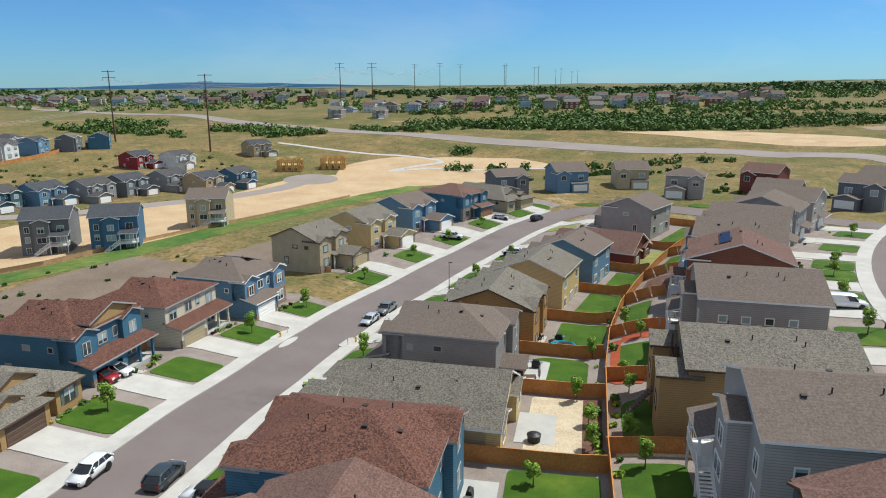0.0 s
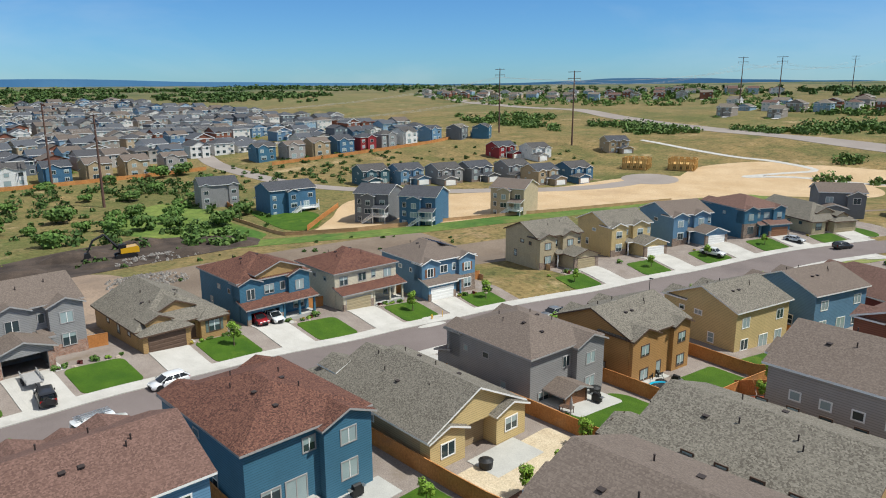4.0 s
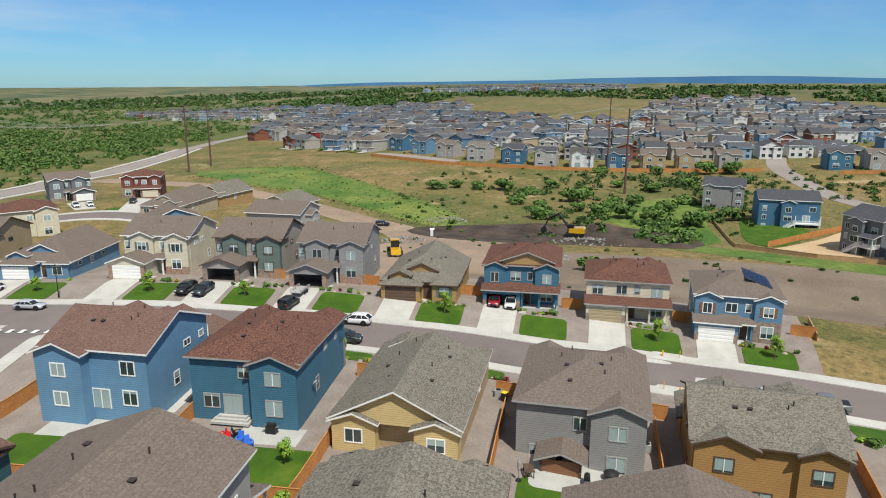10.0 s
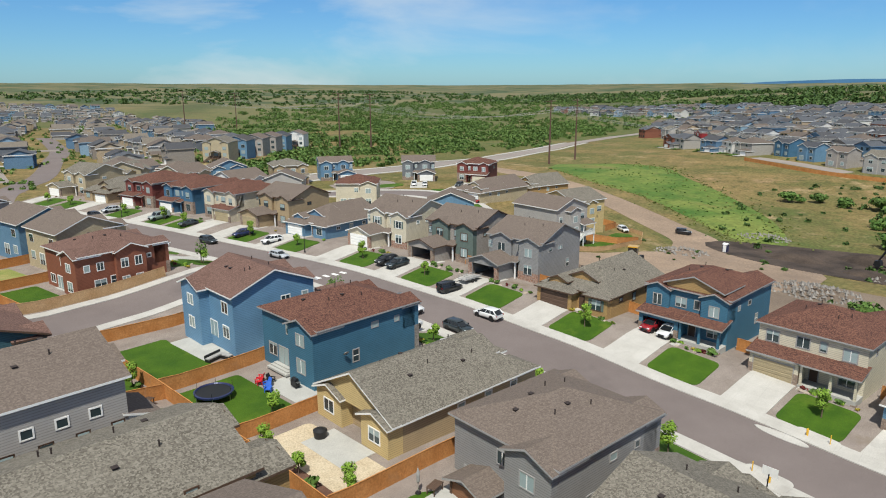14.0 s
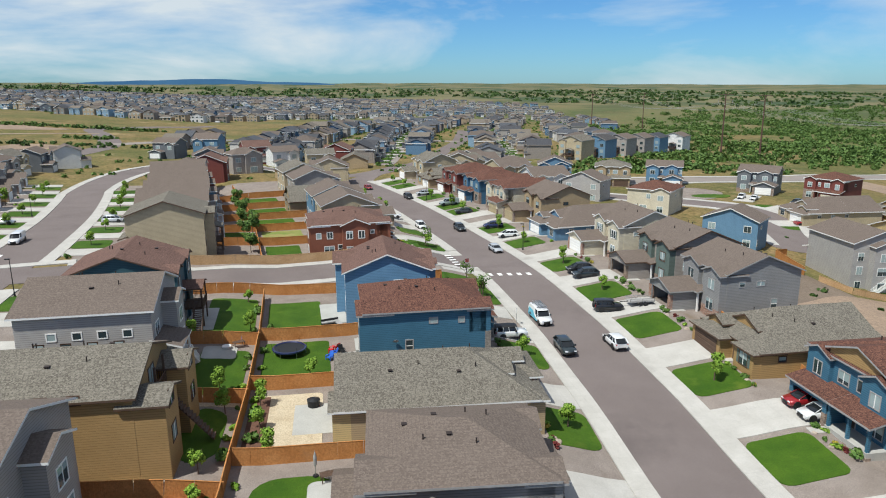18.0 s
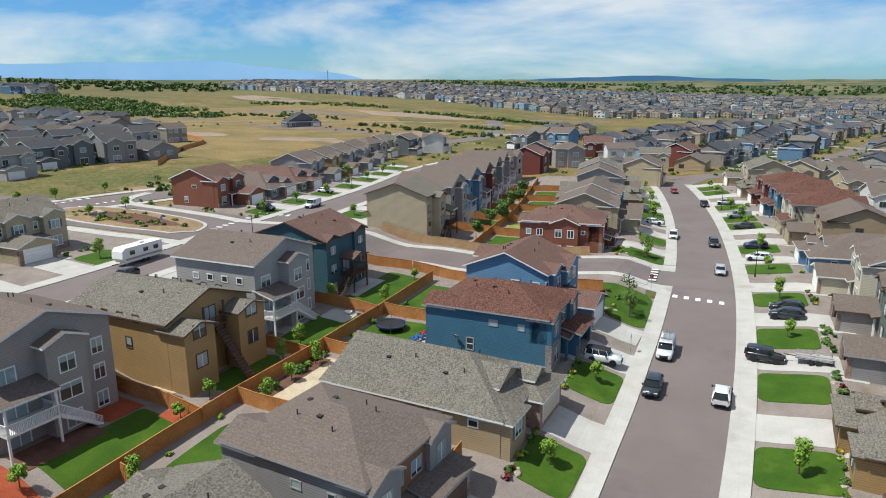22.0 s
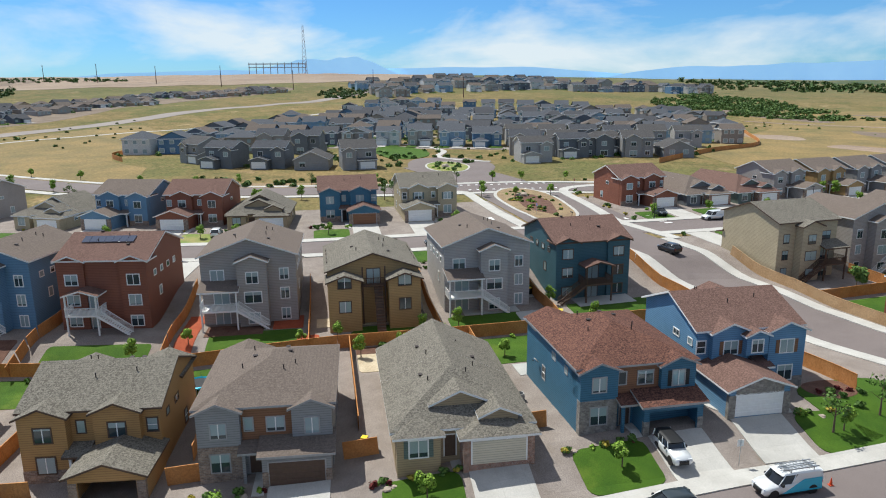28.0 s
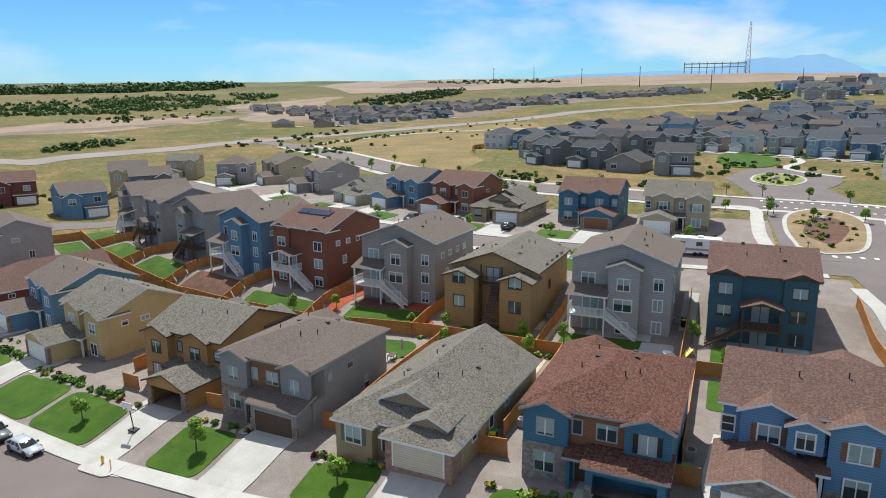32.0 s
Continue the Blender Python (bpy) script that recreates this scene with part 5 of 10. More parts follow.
for s, wall, label in ((-28, "warm", "grey-beige three-storey house with deck"), (-45, "sky", "blue three-storey house with white deck"), (-62, "maroon", "dark red house with solar panels"), (-79, "grey", "grey three-storey house with a deck"), (-97, "warm", "grey-beige house with brown roof")):
    place("B", s, "walkout", label, wall, R_BROWN, WHITE, False, kind="gy", lite=True)
# across the upper street
place("C", 48.5, "front", "beige two-storey house with white garage", "beige", R_TAUPE, WHITE, True, shut=PAINT["green"])
place("C", 70, "front", "dark blue two-storey house with rust garage", "deep", R_REDBROWN, GREY_TRIM, False, door=PAINT["rust"])
place("C", 97, "ranch", "tan single-storey house with green shutters", "tan", R_TAUPE, BROWN_TRIM, False, stone=PAINT["tan"], D=15, lite=True)
place("C", 123, "front", "red-brown two-storey house with white trim", "brick", R_REDBROWN, WHITE, True, lite=True)
place("C", 151, "front", "blue two-storey house with white garage", "sky", R_BROWN, WHITE, True, lite=True)
place("C", 177, "ranch", "beige single-storey house with brown roof", "beige", R_TAUPE, WHITE, False, stone=PAINT["beige"], lite=True, D=15)
place("C", 212, "front", "grey two-storey house with brown roof", "warm", R_BROWN, WHITE, True, lite=True)
place("C", 241, "front", "beige two-storey house with brown roof", "beige", R_BROWN, WHITE, False, lite=True)
for s, style, wall, roof, label in ((-15, "front", "brick", R_REDBROWN, "brick-red two-storey corner house with cream garage"), (-33, "ranch", "slate", R_BROWN, "slate-blue single-storey house with brown roof"), (-51, "ranch", "green", R_REDBROWN, "green-grey house with red-brown roof"),
                                    (-69, "front", "warm", R_BROWN, "grey two-storey house with brown roof"), (-87, "front", "ochre", R_BROWN, "tan two-storey house with solar panels"), (-105, "front", "grey", R_BROWN, "dark grey two-storey house"), (-123, "front", "lite", R_BROWN, "pale grey two-storey house")):
    place("C", s, style, label, wall, roof, WHITE, False, lite=True)


def loose_house(x, y, deg, style, label, wall, roof, trim=WHITE, mirror=False, **kw):
    """A house off the main rows; deg: the way its front faces, 0 for +x, counter-clockwise."""
    h = House(label, pose(x, y, T(x, y) + kw.pop("lift", 0.15), 0, 0, deg + 90), PAINT[wall], roof, trim, mirror, "houses of the side quarter", detail=False, foot=-2.5)
    {"porch": porch_house, "front": front_garage_house, "ranch": ranch_house, "walkout": walkout_house}[style](h, **kw)
    return h


# houses round the little street behind the west side, and those by the new road over the draw
for x, y, deg, style, wall, roof, label, kw in (
        (-107, -24, 225, "front", "sky", R_BROWN, "blue two-storey house with white-trimmed gable at the back", dict(kind="gy", D=14)), (-103, -62, 228, "porch", "cream", R_RED, "cream two-storey house with red roof", dict(D=14)),
        (-114.5, -1.5, 268, "walkout", "lite", R_BROWN, "pale grey three-storey house with deck at the edge of the draw", dict(lift=1.9, H=7.0, D=14.5, deck_x=1.0)), (-135.5, -9, 262, "walkout", "yellow", R_TAUPE, "yellow three-storey house with a fenced garden", dict(lift=1.4, kind="gx", D=13.5, deck=False)),
        (-131, -41.5, 0, "ranch", "beige", R_BROWN, "beige single-storey house with brown roof", dict(stone=PAINT["beige"], D=23)), (-157, -42, 350, "ranch", "ochre", R_TAUPE, "orange-tan single-storey house by the draw", dict(stone=PAINT["ochre"], D=18, door=BROWN_TRIM)),
        (-142, -79, 48, "front", "slate", R_BROWN, "grey two-storey house with cars on its driveway", dict(D=15)), (-155, -64, 25, "porch", "maroon", R_RED, "red two-storey house with solar panels and cream garage", dict(D=13, door=PAINT["cream"])),
        (-74, -72, 100, "front", "white", R_BROWN, "white two-storey house with brown roof", {}), (-90, -84, 230, "front", "lite", R_BROWN, "white-gabled house with brown roof", dict(kind="gy", D=14)),
        (-103, -104, 70, "porch", "tan", R_TAUPE, "tan two-storey house with hipped brown roof", dict(D=14)), (-120, -99, 65, "front", "sky", R_BROWN, "blue two-storey house with brown roof", dict(D=14)), (-84, -112, 75, "front", "sky", R_BROWN, "house with a blue gable and grey-brown roof", dict(kind="gy", D=15)),
        (-70, -100, 110, "front", "beige", R_BROWN, "beige two-storey house with gables", {}), (-58, -118, 120, "front", "beige", R_TAUPE, "beige house with grey roof", {})):
    loose_house(x, y, deg, style, label, wall, roof, **kw)
loose_house(229, -222, 150, "ranch", "low dark building on the straw field", "slate", R_GREY, stone=PAINT["slate"], W=22, D=12)
# three-storey row with raw timber decks above the scrub
for x, y, wall, roof, label in ((-216, -284, "white", R_BROWN, "white three-storey house with raw timber deck"), (-194, -268, "sky", R_SLATE, "light blue three-storey house with timber deck"), (-177, -250, "warm", R_BROWN, "warm grey three-storey house with covered deck"), (-160, -234, "warm", R_BROWN, "taupe three-storey house with timber deck"), (-142, -217, "sky", R_GREY, "light blue three-storey house with white deck"), (-124, -200, "beige", R_TAUPE, "beige three-storey house with timber deck")):
    loose_house(x, y, 225, "walkout", label, wall, roof, GREY_TRIM, lift=2.6, kind="gy", bay=False)
for x, y, deg, wall, roof, label in ((-157, 166, 120, "slate", R_SLATE, "slate-grey three-storey house on bare dirt"), (-138, 170, 120, "blue", R_SLATE, "blue three-storey house with raw timber deck"), (-129, 205, 110, "beige", R_BROWN, "tan three-storey house still unfinished"), ):
    loose_house(x, y, deg, "walkout", label, wall, roof, kind="gx", bay=True, lift=2.7)
loose_house(-200, 147, 176, "walkout", "long blue house with a fenced lawn", "blue", R_SLATE, kind="gx", bay=True, lift=1.2, W=18, D=13, hood=False)
loose_house(-229, 134, 168, "walkout", "grey house at the bend", "grey", R_SLATE, kind="gx", bay=False, lift=1.2, W=14, deck=False)
for i, (x, y, wall, label) in enumerate(((-207, 201, "teal", "dark teal new house"), (-199, 215, "sky", "pale blue new house"), (-189, 229, "grey", "grey new house"), (-185, 245, "slate", "grey-brown new house"), (-177, 262, "grey", "grey gabled new house"), (-159, 261, "tan", "tan new house with dark roof"), (-154, 279, "blue", "blue new house with white trim"), (-224, 304, "red", "red house with dark roof"), (-207, 313, "white", "white house with grey roof"))):
    loose_house(x, y, 350, "front", label + " beside the new street", wall, R_SLATE if i % 2 else R_GREY, mirror=i % 2 == 0, H=6.4)


def framed_house(x, y, deg, label):
    """A house in raw timber framing."""
    h = tagged(new("unfinished_house"), label, "house", "houses of the side quarter")
    h.matrix_basis = pose(x, y, T(x, y), 0, 0, deg)
    for lv in range(2):
        z = lv * 2.9
        part("floor_deck", Mesh().box(-6, 6, -5, 5, z - 0.3, z), PAINT["wood"], h)
        for w, (x0, y0, x1, y1) in enumerate(((-6, -5, 6, -5), (6, -5, 6, 5), (6, 5, -6, 5), (-6, 5, -6, -5))):
            m = Mesh()
            n = 12
            for i in range(n + 1):
                px, py = x0 + (x1 - x0) * i / n, y0 + (y1 - y0) * i / n
                wd = 0.42 if i % 3 else 0.1
                m.box(px - wd, px + wd, py - wd * 0.3, py + wd * 0.3, z, z + 2.6)
            m.box(min(x0, x1) - 0.1, max(x0, x1) + 0.1, min(y0, y1) - 0.1, max(y0, y1) + 0.1, z + 2.45, z + 2.6)
            part("stud_wall", m, PAINT["wood"], h)


framed_house(-160, 326, 20, "two-storey house in raw timber framing")
framed_house(-141, 337, 20, "timber frame of a new house")
loose_house(-186, 352, 330, "front", "tan new house beside timber frames", "tan", R_SLATE)


# ---- far quarters ----
def model(which, wall, roof, trim=WHITE):
    """One of the plain house models of the far quarters."""
    h = House("plain far house model", pose(0, 0, 0), wall, roof, trim, which % 2 == 0, "houses of the far quarters", detail=False, foot=-3)
    W, D = 11.4, 12.5
    if which == 3:
        h.vol(-W / 2, W / 2, 0.5, D + 2, -3, 3.2, "gy", 0.45)
        h.win("F", -3, 0.5, 1.6, 1.8, 1.5), h.win("B", -2.5, D + 2, 1.6, 1.8, 1.5), h.win("B", 2.5, D + 2, 1.6, 1.8, 1.5)
        h.garage(2.4, 0.5, 4.9, 2.2, wall)
    else:
        h.vol(-W / 2, W / 2, 3.5 if which != 1 else 1, D, -3, 6.8, "gx" if which != 2 else "hx", 0.42)
        h.vol(-1.2 if which else -5.0, 4.8 if which else 1.0, D - 1, D + 0.9, -3, 6.5, "gy", 0.5, 0.3)
        h.vol(-W / 2 + 0.1, -W / 2 + 4.6, 2.6 if which != 1 else 0.2, 6, -3, 6.0, "gy", 0.5, 0.35)
        h.vol(W / 2 - 6.2, W / 2 - 0.1, 0, 3.6, -3, 2.9, "sf" if which == 1 else "gy", 0.3, 0.35)
        h.garage(W / 2 - 3.1, 0.0, 4.9, 2.2, trim)
        h.win("F", -W / 2 + 2.3, 2.6 if which != 1 else 0.2, 4.6, 1.7, 1.5), h.win("F", W / 2 - 2.6, 3.5 if which != 1 else 1, 4.7, 1.7, 1.4)
        h.win("B", -3 if not which else 1.8, D + 0.9, 4.6, 1.8, 1.5), h.win("B", 3 if not which else -3.6, D, 4.6, 1.8, 1.5), h.win("B", -2 if not which else 1.8, D + 0.9, 1.0, 2.6, 2.0), h.win("B", 3.4 if not which else -3.6, D, 1.2, 1.6, 1.5)
    return h.ob


rng = random.Random(5)
SHAPES = ["two-storey house with gabled bay", "two-storey house with porch roof", "hipped two-storey house with garage wing", "low single-storey house"]


def within(poly, x, y):
    odd = False
    for (x0, y0), (x1, y1) in zip(poly, poly[1:] + poly[:1]):
        if (y0 > y) != (y1 > y) and x < x0 + (y - y0) * (x1 - x0) / (y1 - y0):
            odd = not odd
    return odd


def blocks(poly, head, seed, gap=14.2, street=27, yards=15, keep=0.96, wave=8.0, bend=0.011, avoid=()):
    """Rows of lots in pairs along streets that fill a polygon: the spots, and the streets' middle lines."""
    r = random.Random(seed)
    ca, sa = math.cos(radians(head)), math.sin(radians(head))
    us, vs = [x * ca + y * sa for x, y in poly], [-x * sa + y * ca for x, y in poly]
    spots, lanes = [], []
    v, k = min(vs) + r.uniform(2, 10), 0
    while v < max(vs):
        lane = []
        shift = lambda u: wave * math.sin(u * bend + seed + 0.004 * v)
        u = min(us) + r.uniform(0, gap)
        while u < max(us):
            for side in (-1, 1):
                vv = v + side * street / 2 + shift(u) + r.uniform(-0.9, 0.9)
                x, y = u * ca - vv * sa, u * sa + vv * ca
                if within(poly, x, y) and r.random() < keep and not any(math.hypot(x - p, y - q) < d for p, q, d in avoid):
                    spots.append((x, y, head + (180 if side < 0 else 0) + r.uniform(-3, 3)))
            vv = v + shift(u)
            x, y = u * ca - vv * sa, u * sa + vv * ca
            if within(poly, x, y):
                lane.append((x, y))
            u += gap * r.uniform(0.96, 1.1)
        if len(lane) > 3:
            lanes.append(lane)
        v += street + 2 * 12.5 + yards
    return spots, lanes


def settle(spots, models, tail):
    """Puts a copy of one of the models, with its own label, on each spot."""
    for x, y, deg in spots:
        ob, words = rng.choice(models)
        tagged(copy_thing(ob, pose(x, y, T(x, y) + 0.3, 0, 0, deg)), words + " " + tail)


def palette(rows):
    return [(model(w, PAINT[p], roof, trim), f"{words} {SHAPES[w]}") for w, p, roof, trim, words in rows]


west_models = palette([(0, "lite", R_SLATE, WHITE, "pale grey"), (1, "blue", R_SLATE, WHITE, "blue"), (2, "grey", R_GREY, WHITE, "grey"), (0, "warm", R_BROWN, WHITE, "warm grey"), (1, "white", R_GREY, GREY_TRIM, "white"), (0, "sky", R_SLATE, WHITE, "light blue"),
                       (1, "tan", R_BROWN, WHITE, "tan"), (0, "deep", R_GREY, WHITE, "deep blue"), (3, "slate", R_BROWN, WHITE, "slate"), (2, "red", R_SLATE, WHITE, "red"), (1, "lite", R_TAUPE, WHITE, "stone-grey"), (0, "slate", R_TAUPE, WHITE, "slate-grey")])
east_models = palette([(0, "slate", R_SLATE, WHITE, "dark grey"), (1, "grey", R_GREY, WHITE, "grey"), (2, "slate", R_GREY, WHITE, "charcoal"), (0, "lite", R_GREY, WHITE, "pale grey"), (1, "warm", R_SLATE, WHITE, "warm grey"), (3, "grey", R_GREY, WHITE, "grey")])
south_models = palette([(0, "beige", R_TAUPE, WHITE, "beige"), (1, "sky", R_BROWN, WHITE, "light blue"), (2, "warm", R_BROWN, WHITE, "warm grey"), (0, "slate", R_BROWN, WHITE, "slate"), (1, "maroon", R_REDBROWN, WHITE, "dark red"), (3, "tan", R_TAUPE, BROWN_TRIM, "tan"), (0, "white", R_BROWN, GREY_TRIM, "white"), (1, "beige", R_BROWN, WHITE, "beige")])

WEST_SOUTHERN = [(-440, -168), (-382, -98), (-342, -36), (-321, 4), (-313, 46), (-400, 60), (-560, 50), (-640, -30), (-800, -60), (-820, -225), (-650, -262)]
WEST_NORTHERN = [(-312, 54), (-309, 86), (-314, 168), (-304, 230), (-300, 322), (-400, 345), (-460, 335), (-640, 322), (-800, 270), (-800, 150), (-700, 150), (-570, 115), (-560, 62)]
SOUTHERN = [(-4, -176), (20, -196), (44, -224), (76, -216), (92, -260), (60, -330), (45, -420), (-60, -600), (-180, -760), (-320, -880), (-345, -760), (-275, -560), (-200, -380), (-212, -330), (-165, -272), (-130, -235), (-92, -190), (-66, -150), (-40, -136), (-30, -176)]
EASTERN = [(160, 116), (214, 156), (300, 134), (402, 82), (508, 44), (508, 5), (476, -96), (422, -186), (330, -170), (202, -108), (150, -30), (150, 0), (215, 20), (215, 72), (165, 80)]
# the row whose gardens end at the draw, and the houses round the street's northern end: x, y, heading, model
FRONT_WEST = [(-470, -150, -127, 10), (-457, -131, -127, 3), (-447, -112, -127, 9), (-432, -94, -127, 3), (-418, -76, -127, 0), (-402, -60, -127, 7), (-388, -42, -125, 11), (-372, -26, -122, 1), (-358, -9, -118, 5), (-346, 8, -112, 3), (-337, 26, -106, 10), (-330, 45, -100, 1), (-325, 62, -96, 0), (-320, 80, -93, 4), (-318, 97, -91, 1), (-318, 114, -90, 6), (-318, 131, -90, 6), (-320, 150, -90, 3),
              (-320, 199, -90, 7), (-316, 215, -90, 3), (-314, 230, -90, 6), (-312, 245, -90, 1), (-311, 260, -89, 9), (-311, 275, -88, 2), (-311, 291, -86, 4), (-308, 308, -80, 5), (-301, 324, -70, 11), (-292, 337, -60, 7)]
NORTH_END = [(-12, 236, 25, 1), (8, 253, 10, 7), (22, 222, -10, 2), (46, 238, -30, 4), (44, 204, -22, 1), (-29, 221, 35, 3), (63, 200, -35, 3), (95, 200, -60, 2), (106, 236, -60, 0), (76, 226, -40, 7)]


def settle_as(rows, models, tail):
    for x, y, deg, k in rows:
        ob, words = models[k]
        tagged(copy_thing(ob, pose(x, y, T(x, y) + 0.3, 0, 0, deg)), words + " " + tail)


far_lanes = []
for poly, head, seed, models, tail, near, avoid in (
        (WEST_SOUTHERN, 60, 1, west_models, "across the draw", lambda x, y: False, tuple((x, y, 17) for x, y, _, _ in FRONT_WEST)),
        (WEST_NORTHERN, 92, 2, west_models, "across the draw", lambda x, y: False, ((-327, 172, 16),) + tuple((x, y, 17) for x, y, _, _ in FRONT_WEST)),
        (SOUTHERN, 78, 3, south_models, "by the southern bend", lambda x, y: y > -190, tuple((-14 - 9.5 * i, -124 - 27 * i, 14) for i in range(12))),
        (EASTERN, 78, 4, east_models, "in the eastern quarter", lambda x, y: x < 214, ((186, 50, 24),))):
    spots, lanes = blocks(poly, head, seed, avoid=avoid, street=25, yards=10)
    settle([p for p in spots if near(p[0], p[1])], models, tail)
    far_lanes += lanes
    if models is west_models:
        WEST_FAR = (WEST_FAR if seed > 1 else []) + [p for p in spots if not near(p[0], p[1])]
    elif models is south_models:
        SOUTH_FAR = [p for p in spots if not near(p[0], p[1])]
    else:
        EAST_FAR = [p for p in spots if not near(p[0], p[1])]
settle([(178, 128, -138), (152, 98, -105), (147, 83, -96), (145, 67, -85), (150, 4, -88), (168, -32, -92)], east_models, "facing the boulevard")
SUNNY = [(162, -14, -90), (158, 116, -120)]
settle([(-68, -134, 20), (-60, -150, 15)], south_models, "above the scrub valley")
SOUTH_BEND = [(97, -107, -95, 2), (101, -124, -90, 0), (99, -141, -84, 3), (94, -160, -66, 6), (75, -190, 160, 3), (58, -203, 172, 1), (30, -176, 200, 4), (16, -163, 205, 6), (2, -156, 190, 0), (-11, -158, 178, 5),
              (50, -97, 92, 2), (46, -116, 92, 4), (51, -136, 98, 3), (-9, -116, -88, 7), (12, -122, 20, 5), (34, -140, 30, 2), (-44, -128, 80, 7), (-54, -162, 60, 3)]
settle_as(SOUTH_BEND, south_models, "by the southern bend")
settle(SUNNY, east_models[:1], "with solar panels")
settle_as(NORTH_END, south_models, "at the northern end")
settle_as(FRONT_WEST, west_models, "across the draw")
for ob, _ in west_models + south_models + east_models:
    for c in (*ob.children_recursive, ob):
        bpy.data.objects.remove(c)


FAR_WALLS = [plain(n, c, 0.9, 0, 0.15, 0.2) for n, c in (("far_wall_stone", (0.36, 0.335, 0.305)), ("far_wall_pale", (0.62, 0.60, 0.57)), ("far_wall_blue", (0.115, 0.20, 0.30)), ("far_wall_tan", (0.40, 0.315, 0.22)), ("far_wall_slate", (0.135, 0.15, 0.175)), ("far_wall_warm", (0.28, 0.245, 0.215)), ("far_wall_sky", (0.24, 0.35, 0.45)), ("far_wall_rust", (0.22, 0.09, 0.06)))]
FAR_LAWN = plain("far_lawn", (0.055, 0.10, 0.018), 0.95, 0, 0.1, 0.35)
FAR_DRIVE = plain("far_driveway", (0.42, 0.40, 0.37), 0.9, 0, 0.15)
FAR_TRIM = plain("far_trim", (0.72, 0.71, 0.69), 0.8, 0, 0.2)
far_garden_trees = []


def far_suburb(name, label, spots, roofs, mix, single=False, big=lambda x, y: 1.0, leafy_lots=0.45):
    """Far houses, each with its own roof, gables, garage, trim and windows, joined into one. mix: which walls, as often as they come."""
    m = Mesh()
    r = random.Random(len(spots))
    nw, nr = len(FAR_WALLS), len(roofs)
    GL, TR, LA, DR = nw + nr, nw + nr + 1, nw + nr + 2, nw + nr + 3
    for x, y, deg in spots:
        z = T(x, y)
        k = big(x, y)
        w, d, h = r.uniform(4.9, 6.4) * k, r.uniform(4.6, 6.8) * k, (3.1 if single else r.choice((3.2, 5.9, 6.3, 6.6, 6.9))) * (1 + 0.6 * (k - 1))
        a = radians(deg + r.uniform(-4, 4))
        ca, sa = math.cos(a), math.sin(a)
        q = lambda u, v, e: (x + u * ca - v * sa, y + u * sa + v * ca, z + e)
        paint, roof = r.choice(mix), nw + r.randrange(nr)
        trim = TR if r.random() < 0.8 else paint

        def fascia(p0, p1):
            m.face([(*p0[:2], p0[2] - 0.32), (*p1[:2], p1[2] - 0.32), (*p1[:2], p1[2] + 0.02), (*p0[:2], p0[2] + 0.02)], trim)

        def block(u0, u1, v0, v1, top, kind, pitch=0.42, skin=None):
            skin = paint if skin is None else skin
            c = [(u0, v0), (u1, v0), (u1, v1), (u0, v1)]
            for (a0, b0), (a1, b1) in zip(c, c[1:] + c[:1]):
                m.face([q(a0, b0, -3), q(a1, b1, -3), q(a1, b1, top), q(a0, b0, top)], skin)
            o, um, vm = 0.45, (u0 + u1) / 2, (v0 + v1) / 2
            e = top - 0.1
            A, B, C, D = q(u0 - o, v0 - o, e), q(u1 + o, v0 - o, e), q(u1 + o, v1 + o, e), q(u0 - o, v1 + o, e)
            fascia(A, B), fascia(C, D), fascia(B, C), fascia(D, A)
            if kind == "hip":
                g = min(u1 - u0, v1 - v0) / 2 + o
                rz = e + pitch * g
                if u1 - u0 > v1 - v0:
                    p0, p1 = q(u0 - o + g, vm, rz), q(u1 + o - g + 0.02, vm, rz)
                    m.face([A, B, p1, p0], roof), m.face([C, D, p0, p1], roof), m.face([B, C, p1], roof), m.face([D, A, p0], roof)
                else:
                    p0, p1 = q(um, v0 - o + g, rz), q(um, v1 + o - g + 0.02, rz)
                    m.face([B, C, p1, p0], roof), m.face([D, A, p0, p1], roof), m.face([A, B, p0], roof), m.face([C, D, p1], roof)
            elif kind == "across":
                rz = e + pitch * ((v1 - v0) / 2 + o)
                p0, p1 = q(u0 - o, vm, rz), q(u1 + o, vm, rz)
                m.face([A, B, p1, p0], roof), m.face([C, D, p0, p1], roof)
                m.face([q(u1, v0, top - 0.1), q(u1, v1, top - 0.1), q(u1, vm, rz - 0.15)], skin), m.face([q(u0, v1, top - 0.1), q(u0, v0, top - 0.1), q(u0, vm, rz - 0.15)], skin)
            else:
                rz = e + pitch * ((u1 - u0) / 2 + o)
                p0, p1 = q(um, v0 - o, rz), q(um, v1 + o, rz)
                m.face([D, A, p0, p1], roof), m.face([B, C, p1, p0], roof)
                m.face([q(u0, v0, top - 0.1), q(u1, v0, top - 0.1), q(um, v0, rz - 0.15)], skin), m.face([q(u1, v1, top - 0.1), q(u0, v1, top - 0.1), q(um, v1, rz - 0.15)], skin)
                fascia(A, p0), fascia(p0, B)

        def window(u, v, e, half, tall):
            for grow, out, mi in ((0.16, 0.04, trim), (0.0, 0.09, GL)):
                vv = v - out if v < 0 else v + out
                u0, u1 = (u - half - grow, u + half + grow) if v < 0 else (u + half + grow, u - half - grow)
                m.face([q(u0, vv, e - grow), q(u1, vv, e - grow), q(u1, vv, e + tall + grow), q(u0, vv, e + tall + grow)], mi)

        block(-w, w, -d, d, h, r.choice(("across", "across", "hip", "along")), r.uniform(0.36, 0.48))
        sd = r.choice((-1, 1))
        out = r.uniform(0.8, 4.0)
